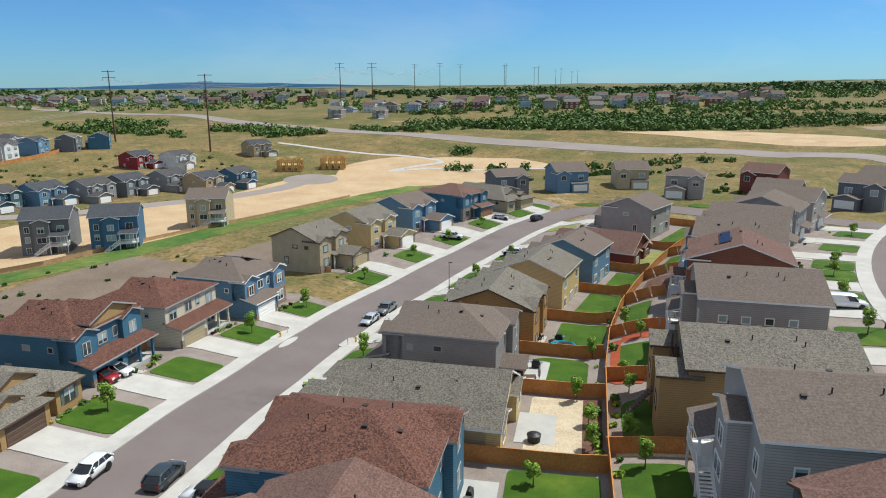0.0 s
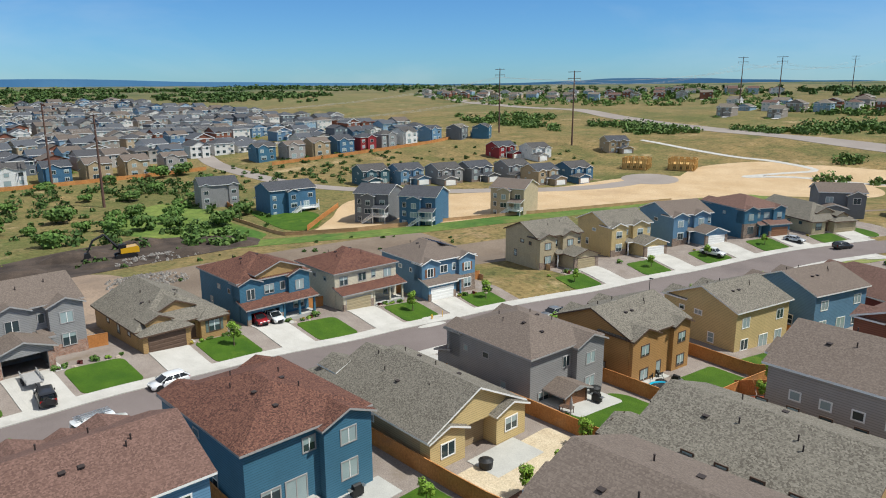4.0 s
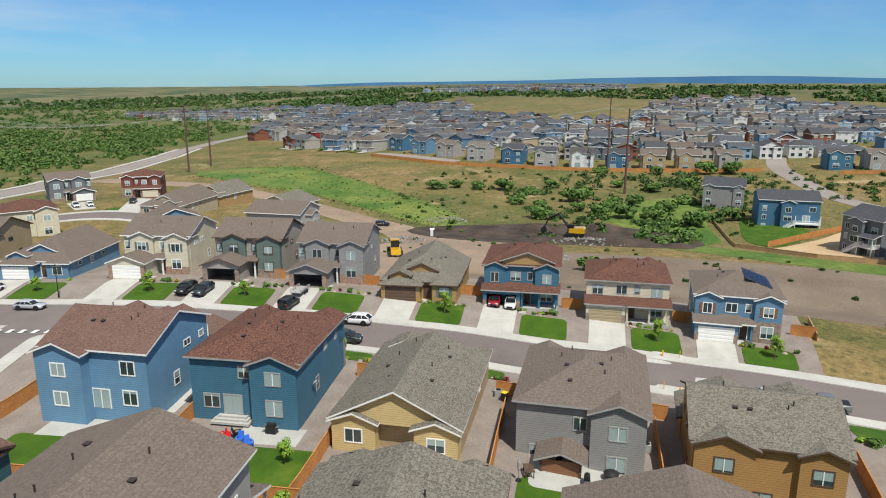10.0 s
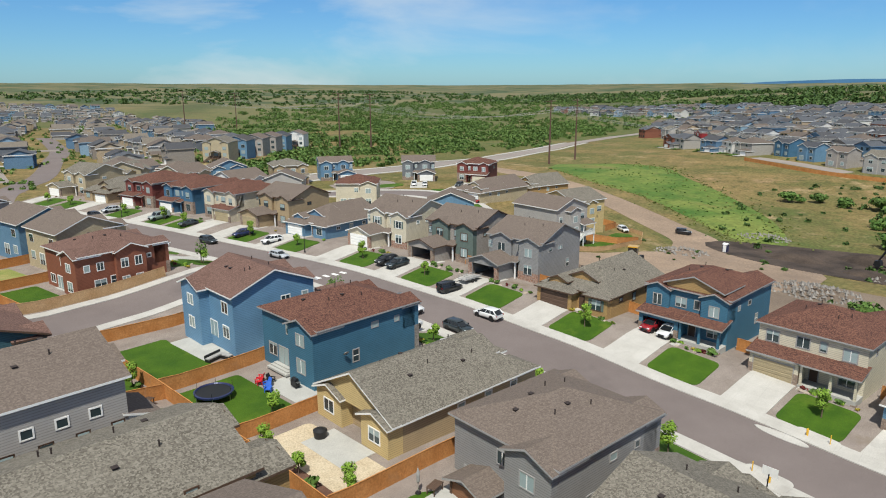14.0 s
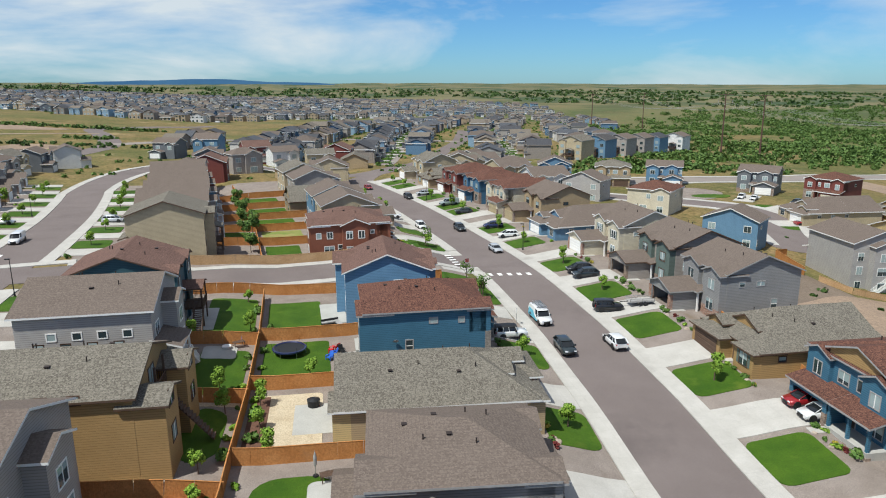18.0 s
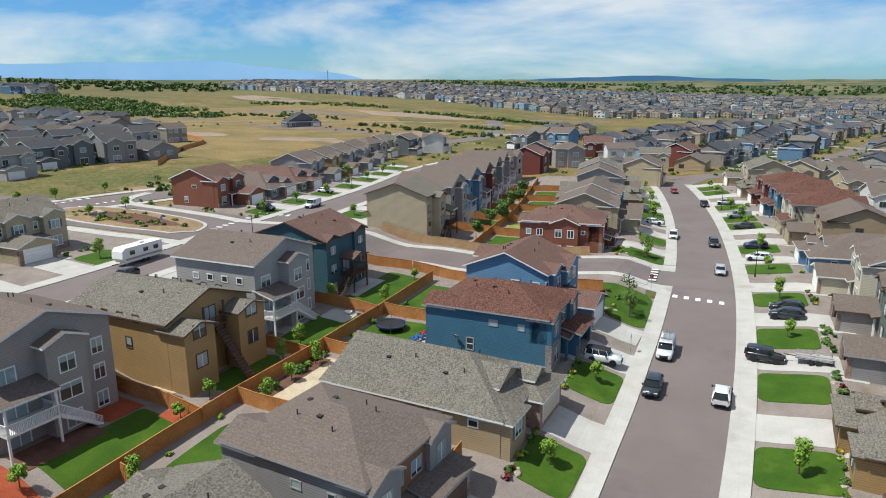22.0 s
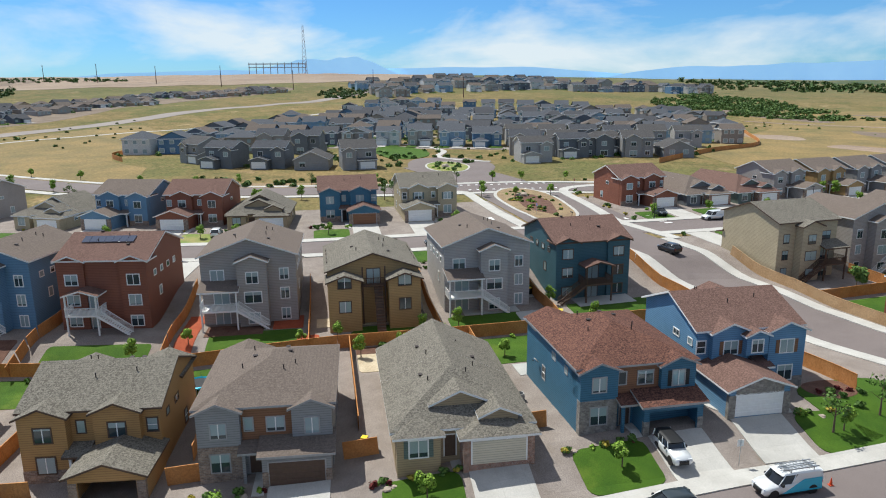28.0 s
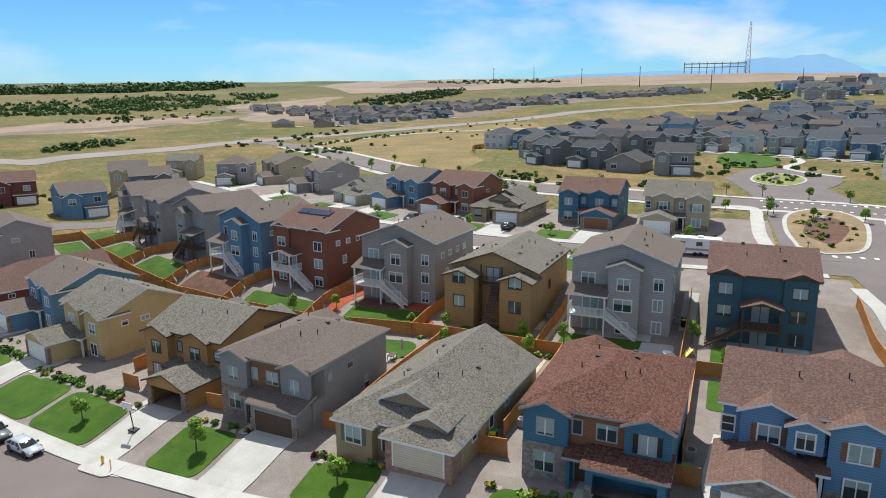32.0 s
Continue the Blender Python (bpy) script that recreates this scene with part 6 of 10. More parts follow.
        block(*sorted((sd * 0.2, sd * w * 0.98)), -d - out, -d + 1, 2.9, r.choice(("along", "hip")))
        m.face([q(sd * w * 0.55 - 2.2, -d - out - 0.06, -0.2), q(sd * w * 0.55 + 2.2, -d - out - 0.06, -0.2), q(sd * w * 0.55 + 2.2, -d - out - 0.06, 2.1), q(sd * w * 0.55 - 2.2, -d - out - 0.06, 2.1)], TR if r.random() < 0.6 else paint)
        block(*sorted((-sd * w * 0.98, -sd * (w - 4.2))), -d - 0.8, -d + 3, h - 0.3, "along", 0.46)
        if r.random() < 0.6:
            block(*sorted((sd * w * 0.96, sd * (w - 4.6))), d - 3, d + 0.9, h - 0.3, "along", 0.44)
        window(-sd * (w - 2.1), -d - 0.8, h - 2.2, 0.8, 1.4), window(sd * 2.2, -d, h - 2.2, 0.8, 1.3)
        if not single:
            window(-sd * (w - 2.1), -d - 0.8, 0.9, 0.8, 1.5)
        for u in (-w + 1.9, 0.3, w - 1.9):
            window(u, d + 0.9 if u * sd > 0.5 else d, h - 2.2, 0.75, 1.35)
            window(u, d + 0.9 if u * sd > 0.5 else d, 0.7, 0.9, 1.6) if not single else None
        lift = 0.35
        for u0, u1, mi in ((sd * w * 0.55 - 2.3, sd * w * 0.55 + 2.3, DR), (-sd * w * 0.98, -sd * 0.6, LA)):
            u0, u1 = min(u0, u1), max(u0, u1)
            c = [(u0, -d - 8.5), (u1, -d - 8.5), (u1, -d - 1.2), (u0, -d - 1.2)]
            m.face([(*q(u, v, 0)[:2], T(*q(u, v, 0)[:2]) + lift) for u, v in c], mi)
        if r.random() < leafy_lots:
            far_garden_trees.append((*q(-sd * w * 0.5 + r.uniform(-1.5, 1.5), -d - 6, 0)[:2], r.uniform(0.9, 2.0)))
        if r.random() < leafy_lots:
            far_garden_trees.append((*q(r.uniform(-w, w), d + r.uniform(3, 7), 0)[:2], r.uniform(0.8, 2.2)))
    tagged(part(name, m, FAR_WALLS + list(roofs) + [GLASS, FAR_TRIM, FAR_LAWN, FAR_DRIVE]), label, "houses", kind="stuff")


WEST_HILL = [(-1290, -240), (-1120, -30), (-1180, 150), (-1290, 170), (-1420, -100)]
WEST_SHELF = [(-760, -420), (-820, -560), (-900, -600), (-900, -250), (-770, -240), (-720, -300)]
SOUTH_PLAIN = [(600, -640), (450, -655), (330, -640), (230, -600), (150, -575), (105, -650), (40, -760), (-20, -850), (-100, -900), (-330, -905), (-330, -1050), (-100, -1330), (130, -1400), (500, -1250), (860, -900), (760, -680)]
EAST_TOP = [(630, 30), (690, -30), (716, -140), (696, -250), (662, -352), (730, -390), (820, -330), (870, -100), (770, 50)]
LOW_ROWS = [(352, 335), (400, 296), (470, 268), (560, 255), (640, 200), (720, 125), (770, 150), (690, 240), (600, 300), (500, 350), (490, 440), (440, 520), (400, 420)]
NORTH_TOWN = [(-230, 530), (-140, 560), (-60, 590), (60, 590), (150, 680), (180, 800), (-60, 760), (-260, 640)]
NORTH_WEST = [(-640, 590), (-420, 640), (-330, 720), (-250, 900), (-500, 860), (-760, 700)]
south_plain, lanes = blocks(SOUTH_PLAIN, 352, 7, gap=15, yards=12)
far_lanes += lanes[::2]
def far_roofs(*cols):
    return [plain("far_roof", c, 0.95, 0, 0.1, 0.3) for c in cols]


ROOF_BROWN, ROOF_SLATE, ROOF_TAUPE, ROOF_DARK, ROOF_RED = (0.125, 0.102, 0.088), (0.088, 0.092, 0.103), (0.165, 0.142, 0.118), (0.072, 0.072, 0.078), (0.125, 0.078, 0.066)
far_suburb("far_houses", "distant grey and blue houses on the western slope", WEST_FAR + blocks(WEST_HILL, 70, 5, keep=0.7)[0] + blocks(WEST_SHELF, 80, 6, keep=0.8)[0], far_roofs(ROOF_BROWN, ROOF_SLATE, ROOF_SLATE, ROOF_DARK), (0, 0, 1, 1, 2, 2, 3, 4, 5, 5, 6, 7))
far_suburb("far_houses", "distant grey houses on the southern plain", SOUTH_FAR + south_plain, far_roofs(ROOF_BROWN, ROOF_SLATE, ROOF_TAUPE, ROOF_DARK), (0, 0, 1, 3, 4, 5, 5, 6, 2, 3), leafy_lots=0.8)
low_rows, lanes = blocks(LOW_ROWS, 318, 9, gap=15.5, street=24, yards=8)
far_lanes += lanes
far_suburb("far_houses", "distant dark-roofed houses on the eastern hill", EAST_FAR + blocks(EAST_TOP, 280, 8, gap=19, street=34, yards=18)[0], far_roofs(ROOF_DARK, ROOF_SLATE, ROOF_BROWN, ROOF_SLATE), (0, 4, 4, 5, 5, 2, 1, 6), big=lambda x, y: 1.3 if x > 600 else 1.0)
far_suburb("far_houses", "low dark-roofed houses beyond the highway", low_rows + [(326, 367, 30), (340, 342, 30)], far_roofs(ROOF_DARK, ROOF_BROWN), (0, 5, 5, 4, 3), True)
far_suburb("far_houses", "distant houses among trees to the north", blocks(NORTH_TOWN, 5, 10, gap=19, yards=22, keep=0.75)[0] + blocks(NORTH_WEST, 30, 11, gap=22, yards=40, keep=0.6)[0], far_roofs(ROOF_BROWN, ROOF_TAUPE, ROOF_RED), (0, 1, 3, 5, 6, 7))


# ---- gardens and drives ----
def local_poly(m, pts):
    return [tuple((m @ Vector((x, y, 0)))[:2]) for x, y in pts]


def rounded(x0, x1, y0, y1, r=1.0, k=3):
    pts = []
    for cx, cy, a0 in ((x1 - r, y1 - r, 0), (x0 + r, y1 - r, 90), (x0 + r, y0 + r, 180), (x1 - r, y0 + r, 270)):
        pts += [(cx + r * math.cos(radians(a0 + 90 * i / k)), cy + r * math.sin(radians(a0 + 90 * i / k))) for i in range(k + 1)]
    return pts


def blob(cx, cy, rx, ry, wob=0.12, seed=0, n=20):
    r = random.Random(seed)
    ph = [r.uniform(0, 6.28) for _ in range(3)]
    return [(cx + rx * math.cos(a) * (1 + wob * (math.sin(2 * a + ph[0]) + 0.6 * math.sin(3 * a + ph[1]))), cy + ry * math.sin(a) * (1 + wob * (math.sin(2 * a + ph[2]) + 0.5 * math.sin(3 * a)))) for a in (2 * math.pi * i / n for i in range(n))]


def leaf_mesh(name, mat, n, shape, leaf, seed, trunk=None):
    """Many small leaf clusters over an uneven crown. shape: (rx, ry, z0, z1)."""
    r = random.Random(seed)
    rx, ry, z0, z1 = shape
    lobes = [(Vector((r.uniform(-0.55, 0.55), r.uniform(-0.55, 0.55), r.uniform(-0.6, 0.6))), r.uniform(0.35, 0.6)) for _ in range(7)]
    m = Mesh()
    for _ in range(n):
        c, rad = r.choice(lobes)
        d = Vector((r.gauss(0, 1), r.gauss(0, 1), r.gauss(0, 1))).normalized() * rad * r.uniform(0.55, 1.0)
        p = c + d
        p = Vector((p.x * rx, p.y * ry, z0 + (p.z * 0.5 + 0.5) * (z1 - z0)))
        if p.z < 0.02:
            p.z = r.uniform(0.02, 0.2)
        nrm = (d.normalized() + Vector((r.uniform(-0.6, 0.6), r.uniform(-0.6, 0.6), r.uniform(-0.1, 0.7)))).normalized()
        q = nrm.to_track_quat("Z", "Y")
        s = leaf * r.uniform(0.6, 1.3)
        a0 = r.uniform(0, 6.28)
        m.face([p + q @ Vector((s * math.cos(a0 + k) * r.uniform(0.7, 1.2), s * math.sin(a0 + k) * r.uniform(0.7, 1.2), 0)) for k in (0, 1.6, 3.1, 4.7)])
    return m.made(name, [mat])


def tree_meshes(seed, h, rx, leaf, n, mat):
    r = random.Random(seed)
    t = Mesh()
    t.tube((0, 0, -0.3), (0.03, 0.02, h * 0.45), 0.06 + h * 0.012, 0.045, 7)
    t.tube((0.03, 0.02, h * 0.42), (0.0, 0.05, h * 0.85), 0.045, 0.015, 6)
    for i in range(6):
        a, z = i * 1.05 + r.uniform(-0.3, 0.3), h * r.uniform(0.35, 0.6)
        t.tube((0.02, 0.02, z), (rx * 0.75 * math.cos(a), rx * 0.75 * math.sin(a), z + h * r.uniform(0.12, 0.28)), 0.03, 0.01, 5)
    return t.made("trunk", [BARK]), leaf_mesh("crown", mat, n, (rx, rx, h * 0.32, h), leaf, seed + 50)


YOUNG = [tree_meshes(i, (3.2, 3.7, 2.7)[i], (1.0, 1.15, 0.85)[i], 0.115, 900, LEAF) for i in range(3)]
THIN = tree_meshes(8, 3.6, 1.1, 0.11, 190, LEAF_DARK)
BIG = [tree_meshes(20 + i, (5.0, 6.5)[i], (2.0, 2.6)[i], 0.24, 900, LEAF_DARK) for i in range(2)]
BUSHES = [leaf_mesh("bush", m, n, (r, r, 0.0, h), 0.16, sd) for m, n, r, h, sd in ((LEAF_DARK, 90, 0.45, 0.65, 1), (LEAF, 90, 0.5, 0.6, 2), (LEAF_DARK, 130, 0.7, 0.95, 3))]
GOLD = leafy("golden_leaves", (0.30, 0.24, 0.03), (0.40, 0.33, 0.06))
PLUM = leafy("plum_leaves", (0.10, 0.02, 0.02), (0.18, 0.04, 0.035))
BUSHES += [leaf_mesh("bush", GOLD, 80, (0.4, 0.4, 0.0, 0.55), 0.15, 4), leaf_mesh("bush", PLUM, 80, (0.4, 0.4, 0.0, 0.6), 0.15, 5)]
BUSH_LABEL = ["dark green rounded bush in rock mulch", "bright green bush in rock mulch", "large green shrub by the wall", "golden yellow bush in rock mulch", "dark red barberry bush in rock mulch"]


def tree(x, y, which, label="young leafy street tree on a lawn", s=1.0):
    ob = tagged(new("tree"), label, "tree", "young trees")
    ob.matrix_basis = Matrix.LocRotScale((x, y, T(x, y)), Euler((0, 0, (x * 7 + y * 3) % 6.28)), (s, s, s))
    part("trunk", which[0], None, ob), part("crown", which[1], None, ob)


def bush(x, y, k, s=1.0):
    ob = tagged(part("bush", BUSHES[k], None), BUSH_LABEL[k], "bush", "garden bushes")
    ob.matrix_basis = Matrix.LocRotScale((x, y, T(x, y)), Euler((0, 0, (x * 5 + y) % 6.28)), (s, s, s * 0.95))


def boulder(x, y, s):
    r = random.Random(int(x * 100 + y))

    def build():
        bm = bmesh.new()
        bmesh.ops.create_icosphere(bm, subdivisions=2, radius=1)
        for v in bm.verts:
            v.co *= 0.8 + 0.35 * noise.noise(v.co * 1.3)
            v.co.z *= 0.7
        me = bpy.data.meshes.new("boulder")
        bm.to_mesh(me)
        bm.free()
        me.materials.append(ROCK)
        return me
    ob = tagged(part("boulder", small_mesh("boulder", build), None), "weathered tan landscape boulder", "rock", "garden boulders")
    ob.matrix_basis = Matrix.LocRotScale((x, y, T(x, y) + 0.1 * s), Euler((0, 0, r.uniform(0, 6))), (s * r.uniform(0.8, 1.3), s, s * r.uniform(0.7, 1.0)))


garden_rng = random.Random(11)
GARAGE_X = {"porch": 3.0, "front": 3.05, "ranch": 2.9, "walkout": 2.9}
for row, s, m, style, mirror, gap, lite in GARDEN:
    sg = -1 if mirror else 1
    gx = sg * GARAGE_X[style]
    y0 = -0.6 if style == "ranch" else 0.0
    drape("driveway", local_poly(m, [(gx - 2.75, -gap - 0.1), (gx + 2.75, -gap - 0.1), (gx + 2.75, y0), (gx - 2.75, y0)]), CONCRETE, 0.13, "pale concrete driveway up to a garage", "driveway", group="driveways")
    x_in, x_out = gx - sg * 3.3, -sg * 8.0
    a, b = min(x_in, x_out), max(x_in, x_out)
    deep = min(gap - 0.2, 7.4 if row == "W" else 6.6)
    if b - a > 2.5:
        dry = lite and garden_rng.random() < 0.15
        drape("lawn", local_poly(m, rounded(a + 0.3, b - 0.2, -gap + 0.05, -gap + deep, 1.1)), LAWN_DRY if dry else LAWN, 0.11, "patchy dry front lawn" if dry else "mown green front lawn beside a driveway", "lawn", group="front lawns")
        tp = m @ Vector(((a + b) / 2 + garden_rng.uniform(-1, 1), -gap + deep * 0.5, 0))
        if garden_rng.random() < 0.85:
            tree(tp.x, tp.y, garden_rng.choice(YOUNG))
    wx = gx - sg * 3.6
    drape("front_path", local_poly(m, [(wx - 0.55, -gap + deep + 0.2), (wx + 0.55, -gap + deep + 0.2), (wx + 0.55, 2.4), (wx - 0.55, 2.4)]), CONCRETE, 0.12, "narrow concrete path to the front door", "path")
    for _ in range(1 if lite else 8):
        px, py = garden_rng.uniform(a - 0.5, b + 0.3), garden_rng.uniform(-gap + deep + 0.6, -0.4)
        p = m @ Vector((px, min(py, -0.3), 0))
        bush(p.x, p.y, garden_rng.choice((0, 0, 1, 2, 3, 4)), garden_rng.uniform(0.7, 1.15))
    if not lite:
        for _ in range(2):
            p = m @ Vector((garden_rng.uniform(a, b), garden_rng.uniform(-gap + deep + 0.4, -1.0), 0))
            boulder(p.x, p.y, garden_rng.uniform(0.3, 0.5))


def fence_panel(mat, h):
    """Sixteen upright boards, every second one proud of its neighbours, under a cap."""
    def build():
        m = Mesh()
        r = random.Random(3)
        cols = []
        for i in range(16):
            x, y, t = -1.2 + 0.15 * i, 0.012 * (i % 2) + r.uniform(-0.004, 0.004), h + r.uniform(-0.02, 0.02)
            for xx in (x, x + 0.15):
                n = len(m.v)
                m.v += [(xx, y - 0.022, 0.02), (xx, y - 0.022, t), (xx, y + 0.022, t), (xx, y + 0.022, 0.02)]
                cols.append(n)
        for a, b in zip(cols, cols[1:]):
            for k in range(3):
                m.f.append((a + k, b + k, b + k + 1, a + k + 1)), m.m.append(0)
        m.box(-1.2, 1.2, -0.05, 0.06, h - 0.02, h + 0.03)
        return m.made("fence_panel", [mat])
    return small_mesh(("fence", mat.name, h), build)


def fence(pts, mat=None, h=1.8, label="orange cedar privacy fence between gardens"):
    """A board fence from corner to corner; its panels step with the ground."""
    mat = mat or CEDAR
    ob = tagged(new("fence"), label, "fence", "garden fences")
    for (ax, ay), (bx, by) in zip(pts, pts[1:]):
        d = math.hypot(bx - ax, by - ay)
        n = max(1, round(d / 2.4))
        for i in range(n):
            u = (i + 0.5) / n
            x, y = ax + (bx - ax) * u, ay + (by - ay) * u
            e = 0.5 / n
            z0, z1 = T(ax + (bx - ax) * (u - e), ay + (by - ay) * (u - e)), T(ax + (bx - ax) * (u + e), ay + (by - ay) * (u + e))
            tilt = math.atan2(z1 - z0, d / n)
            part("fence_panel", fence_panel(mat, h), None, ob, at=pose(x, y, (z0 + z1) / 2, 0, 0, math.degrees(math.atan2(by - ay, bx - ax))) @ pose(0, 0, 0, 0, -math.degrees(tilt), 0) @ Matrix.Diagonal((d / n / 2.4, 1, 1, 1)))


SPINE = 43.6
fence([P(SPINE, s) for s in (20, 40, 60, 80, 100, 120, 140, 160, 180, 204)], label="long orange cedar fence behind two rows of gardens")
for s in (39.6, 56.3, 73.4, 90.2, 111.5, 135.0, 153.5, 175.0, 201.0):
    fence([P(21.0 if s != 73.4 else 22, s), P(SPINE, s)])
for s in (41.5, 60.0, 79.0, 101.2, 124.0, 145.5, 167.5, 189.5):
    fence([P(SPINE, s), P(64.5, s)])
fence([P(14.5, 20.5), P(SPINE, 17.2)], label="orange cedar fence along the side street")
fence([P(SPINE, 17.2), P(66, 18.5)], label="orange cedar fence along the side street")
fence([P(20.5, -4.6), P(44, -4.0)], GREY_CEDAR, label="weathered cedar fence along the side street")
fence([P(44, -4.0), P(64, -3.4)], GREY_CEDAR, label="weathered cedar fence along the side street")
fence([P(44, -4.0), P(44, -50), P(44, -108)], label="long orange cedar fence behind southern gardens")
for s in (-21.5, -38, -54, -70.5, -88):
    fence([P(22, s), P(44, s)])
    fence([P(44, s), P(60, s)])
# low returns between neighbours at the street side
for s in (39.6, 56.3, 73.4, 90.2, 106.5):
    fence([P(17.5, s - 1.7), P(17.5, s + 1.7)], label="cedar side gate fence between two houses")
for s in (29.6, 46.2, 63.6, 80.2, 97.0, 113.2):
    fence([P(-21.5, s - 1.7), P(-21.5, s + 1.7)], label="cedar side gate fence between two houses")
fence([P(-20, 131.0), P(-33, 131.0)], GREY_CEDAR, 1.2, "low rail fence beside a vacant lot")
fence([P(-20, 114.8), P(-30, 115)], GREY_CEDAR, 1.2, "low rail fence beside a vacant lot")

# back gardens of the lower row
for o0, o1, s0, s1, mat, label in (
        (35.0, 42.8, 22.5, 38.0, LAWN, "mown green back lawn"), (34.5, 42.8, 41.0, 55.5, LAWN, "mown green back lawn with a trampoline"),
        (35.5, 42.5, 58.0, 72.5, PALE_GRAVEL, "pale gravel garden"), (34.0, 41.5, 76.0, 88.5, LAWN, "oval green back lawn"),
        (35.5, 42.8, 92.0, 110.0, LAWN, "mown green back lawn"), (36.0, 42.8, 113.0, 134.0, LAWN, "mown green back lawn"), (37.0, 42.8, 137.0, 152.0, LAWN, "mown green back lawn"), (39, 42.8, 156, 173, LAWN_DRY, "dry back lawn"), (37, 42.8, 178, 199, LAWN, "mown green back lawn"),
        (44.5, 51.5, 21.0, 38.0, LAWN, "shaded green back lawn"), (44.6, 50.5, 44.0, 58.0, LAWN, "shaded green back lawn"), (45.2, 49.5, 61.5, 73.0, LAWN, "curved strip of green lawn"),
        (45.0, 50.5, 80.5, 95.0, LAWN, "green back lawn with red mulch"), (45.0, 48.5, 104.0, 121.0, LAWN, "narrow strip of back lawn"), (45, 50, 127, 143, DARK_MULCH, "dark mulch garden"), (45, 50, 148, 165, LAWN, "mown green back lawn"), (45, 50, 170, 187, LAWN, "mown green back lawn"), (45, 51, 192, 206, LAWN, "mown green back lawn"),
        (36, 43, -20, -8, LAWN, "small green back lawn"), (34, 43, -37, -25, LAWN_DRY, "back lawn"), (34, 43, -53, -41, LAWN, "mown green back lawn"), (34, 43, -69, -57, LAWN, "mown green back lawn"), (46, 52, -37, -24, LAWN, "mown back lawn"), (34, 43, -86, -73, LAWN, "mown green back lawn")):
    drape("lawn" if "lawn" in label else "garden_bed", round_rect(o0, o1, s0, s1, 2.6 if "oval" in label or "curved" in label else 0.7), mat, 0.09, label + " inside cedar fences", "lawn" if "lawn" in label else "garden", group="back gardens")
for o0, o1, s0, s1, mat, label in ((31.5, 35.2, 24.5, 34, PATIO, "concrete patio behind a blue house"), (30.6, 34, 46, 53, PATIO, "concrete patio with garden chairs"), (34.5, 38.5, 61, 68, PATIO, "pale concrete patio on gravel"), (30.8, 34, 78, 85, PATIO, "concrete patio under a roof"),
                                   (31, 34.5, 94.5, 101, PATIO, "concrete patio behind a tan house"), (50.8, 54, 46, 55, PATIO, "concrete patio below a deck"), (50.2, 53.5, 61.5, 78, PALE_GRAVEL, "bare tan soil garden bed"), (50.8, 55.5, 80, 84.5, MULCH, "red mulch bed beside a house"), (49.5, 53, 86, 96, DARK_MULCH, "dark mulch bed under a deck"),
                                   (44.2, 45.4, 78, 98.5, MULCH, "red mulch strip along a fence"), (45.4, 57.0, 97.2, 100.4, MULCH, "red mulch bed beside a fence"), (51.5, 56.0, 84.5, 88.5, DARK_MULCH, "dark mulch under a deck"), (50, 53.8, 26, 36, PATIO, "concrete patio below a balcony"), (56, 66, 40.4, 42.6, PATIO, "concrete side path"), (44.4, 66, 59.4, 61, PALE_GRAVEL, "terraced gravel side yard")):
    drape("patio" if "patio" in label or "path" in label else "garden_bed", ribbon(o0, o1, s0, s1), mat, 0.10, label, "patio" if "patio" in label else "garden")
for o, s, k in ((37, 53, 0), (40.5, 72.0, 1), (41.8, 66, 0), (42.2, 60.5, 1), (45.6, 62.5, 1), (46.2, 75, 0), (46.8, 57, 1), (52, 40.5, 1), (46, 22.5, 2), (45, 36, 1), (48, 98, 0), (41.8, 90, 1), (45.5, 80, 2), (45.5, 106, 1)):
    x, y = P(o, s)
    tree(x, y, YOUNG[k], "leafy young tree beside a cedar fence", 0.85)
for i in range(40):
    o, s = garden_rng.choice((42.6, 44.6)) + garden_rng.uniform(-0.3, 0.3), garden_rng.uniform(22, 125)
    bush(*P(o, s), garden_rng.choice((0, 1, 2)), garden_rng.uniform(0.7, 1.3))
for o, s in ((46, -14), (47, -30), (45, -35), (47, -46), (46, -55), (45.5, -64), (46, -75)):
    x, y = P(o, s)
    tree(x, y, BIG[int(abs(s)) % 2], "large leafy garden tree by a fence", 0.9)
for x, y in ((-18, 221), (-2, 228), (14, 226), (31, 222), (49, 222)):
    drape("lawn", blob(x - 4, y - 11, 4.5, 3.0, 0.08, int(x)), LAWN, 0.10, "small green front lawn by the northern street", "lawn", group="front lawns")
for o0, o1, s0, s1 in ((7.3, 14.0, 104.5, 112.5), (7.3, 14.2, 113.5, 122.0), (7.3, 14.5, 132.0, 141.0)):
    drape("lawn", round_rect(o0, o1, s0, s1, 1.6), LAWN, 0.105, "wide green front lawn between two driveways", "lawn", group="front lawns")
    for k in range(7):
        bush(*P(o1 + 0.6 + 0.5 * (k % 2), s0 + 1.0 * k), (1, 2, 0, 1, 2, 1, 0)[k], 1.15)


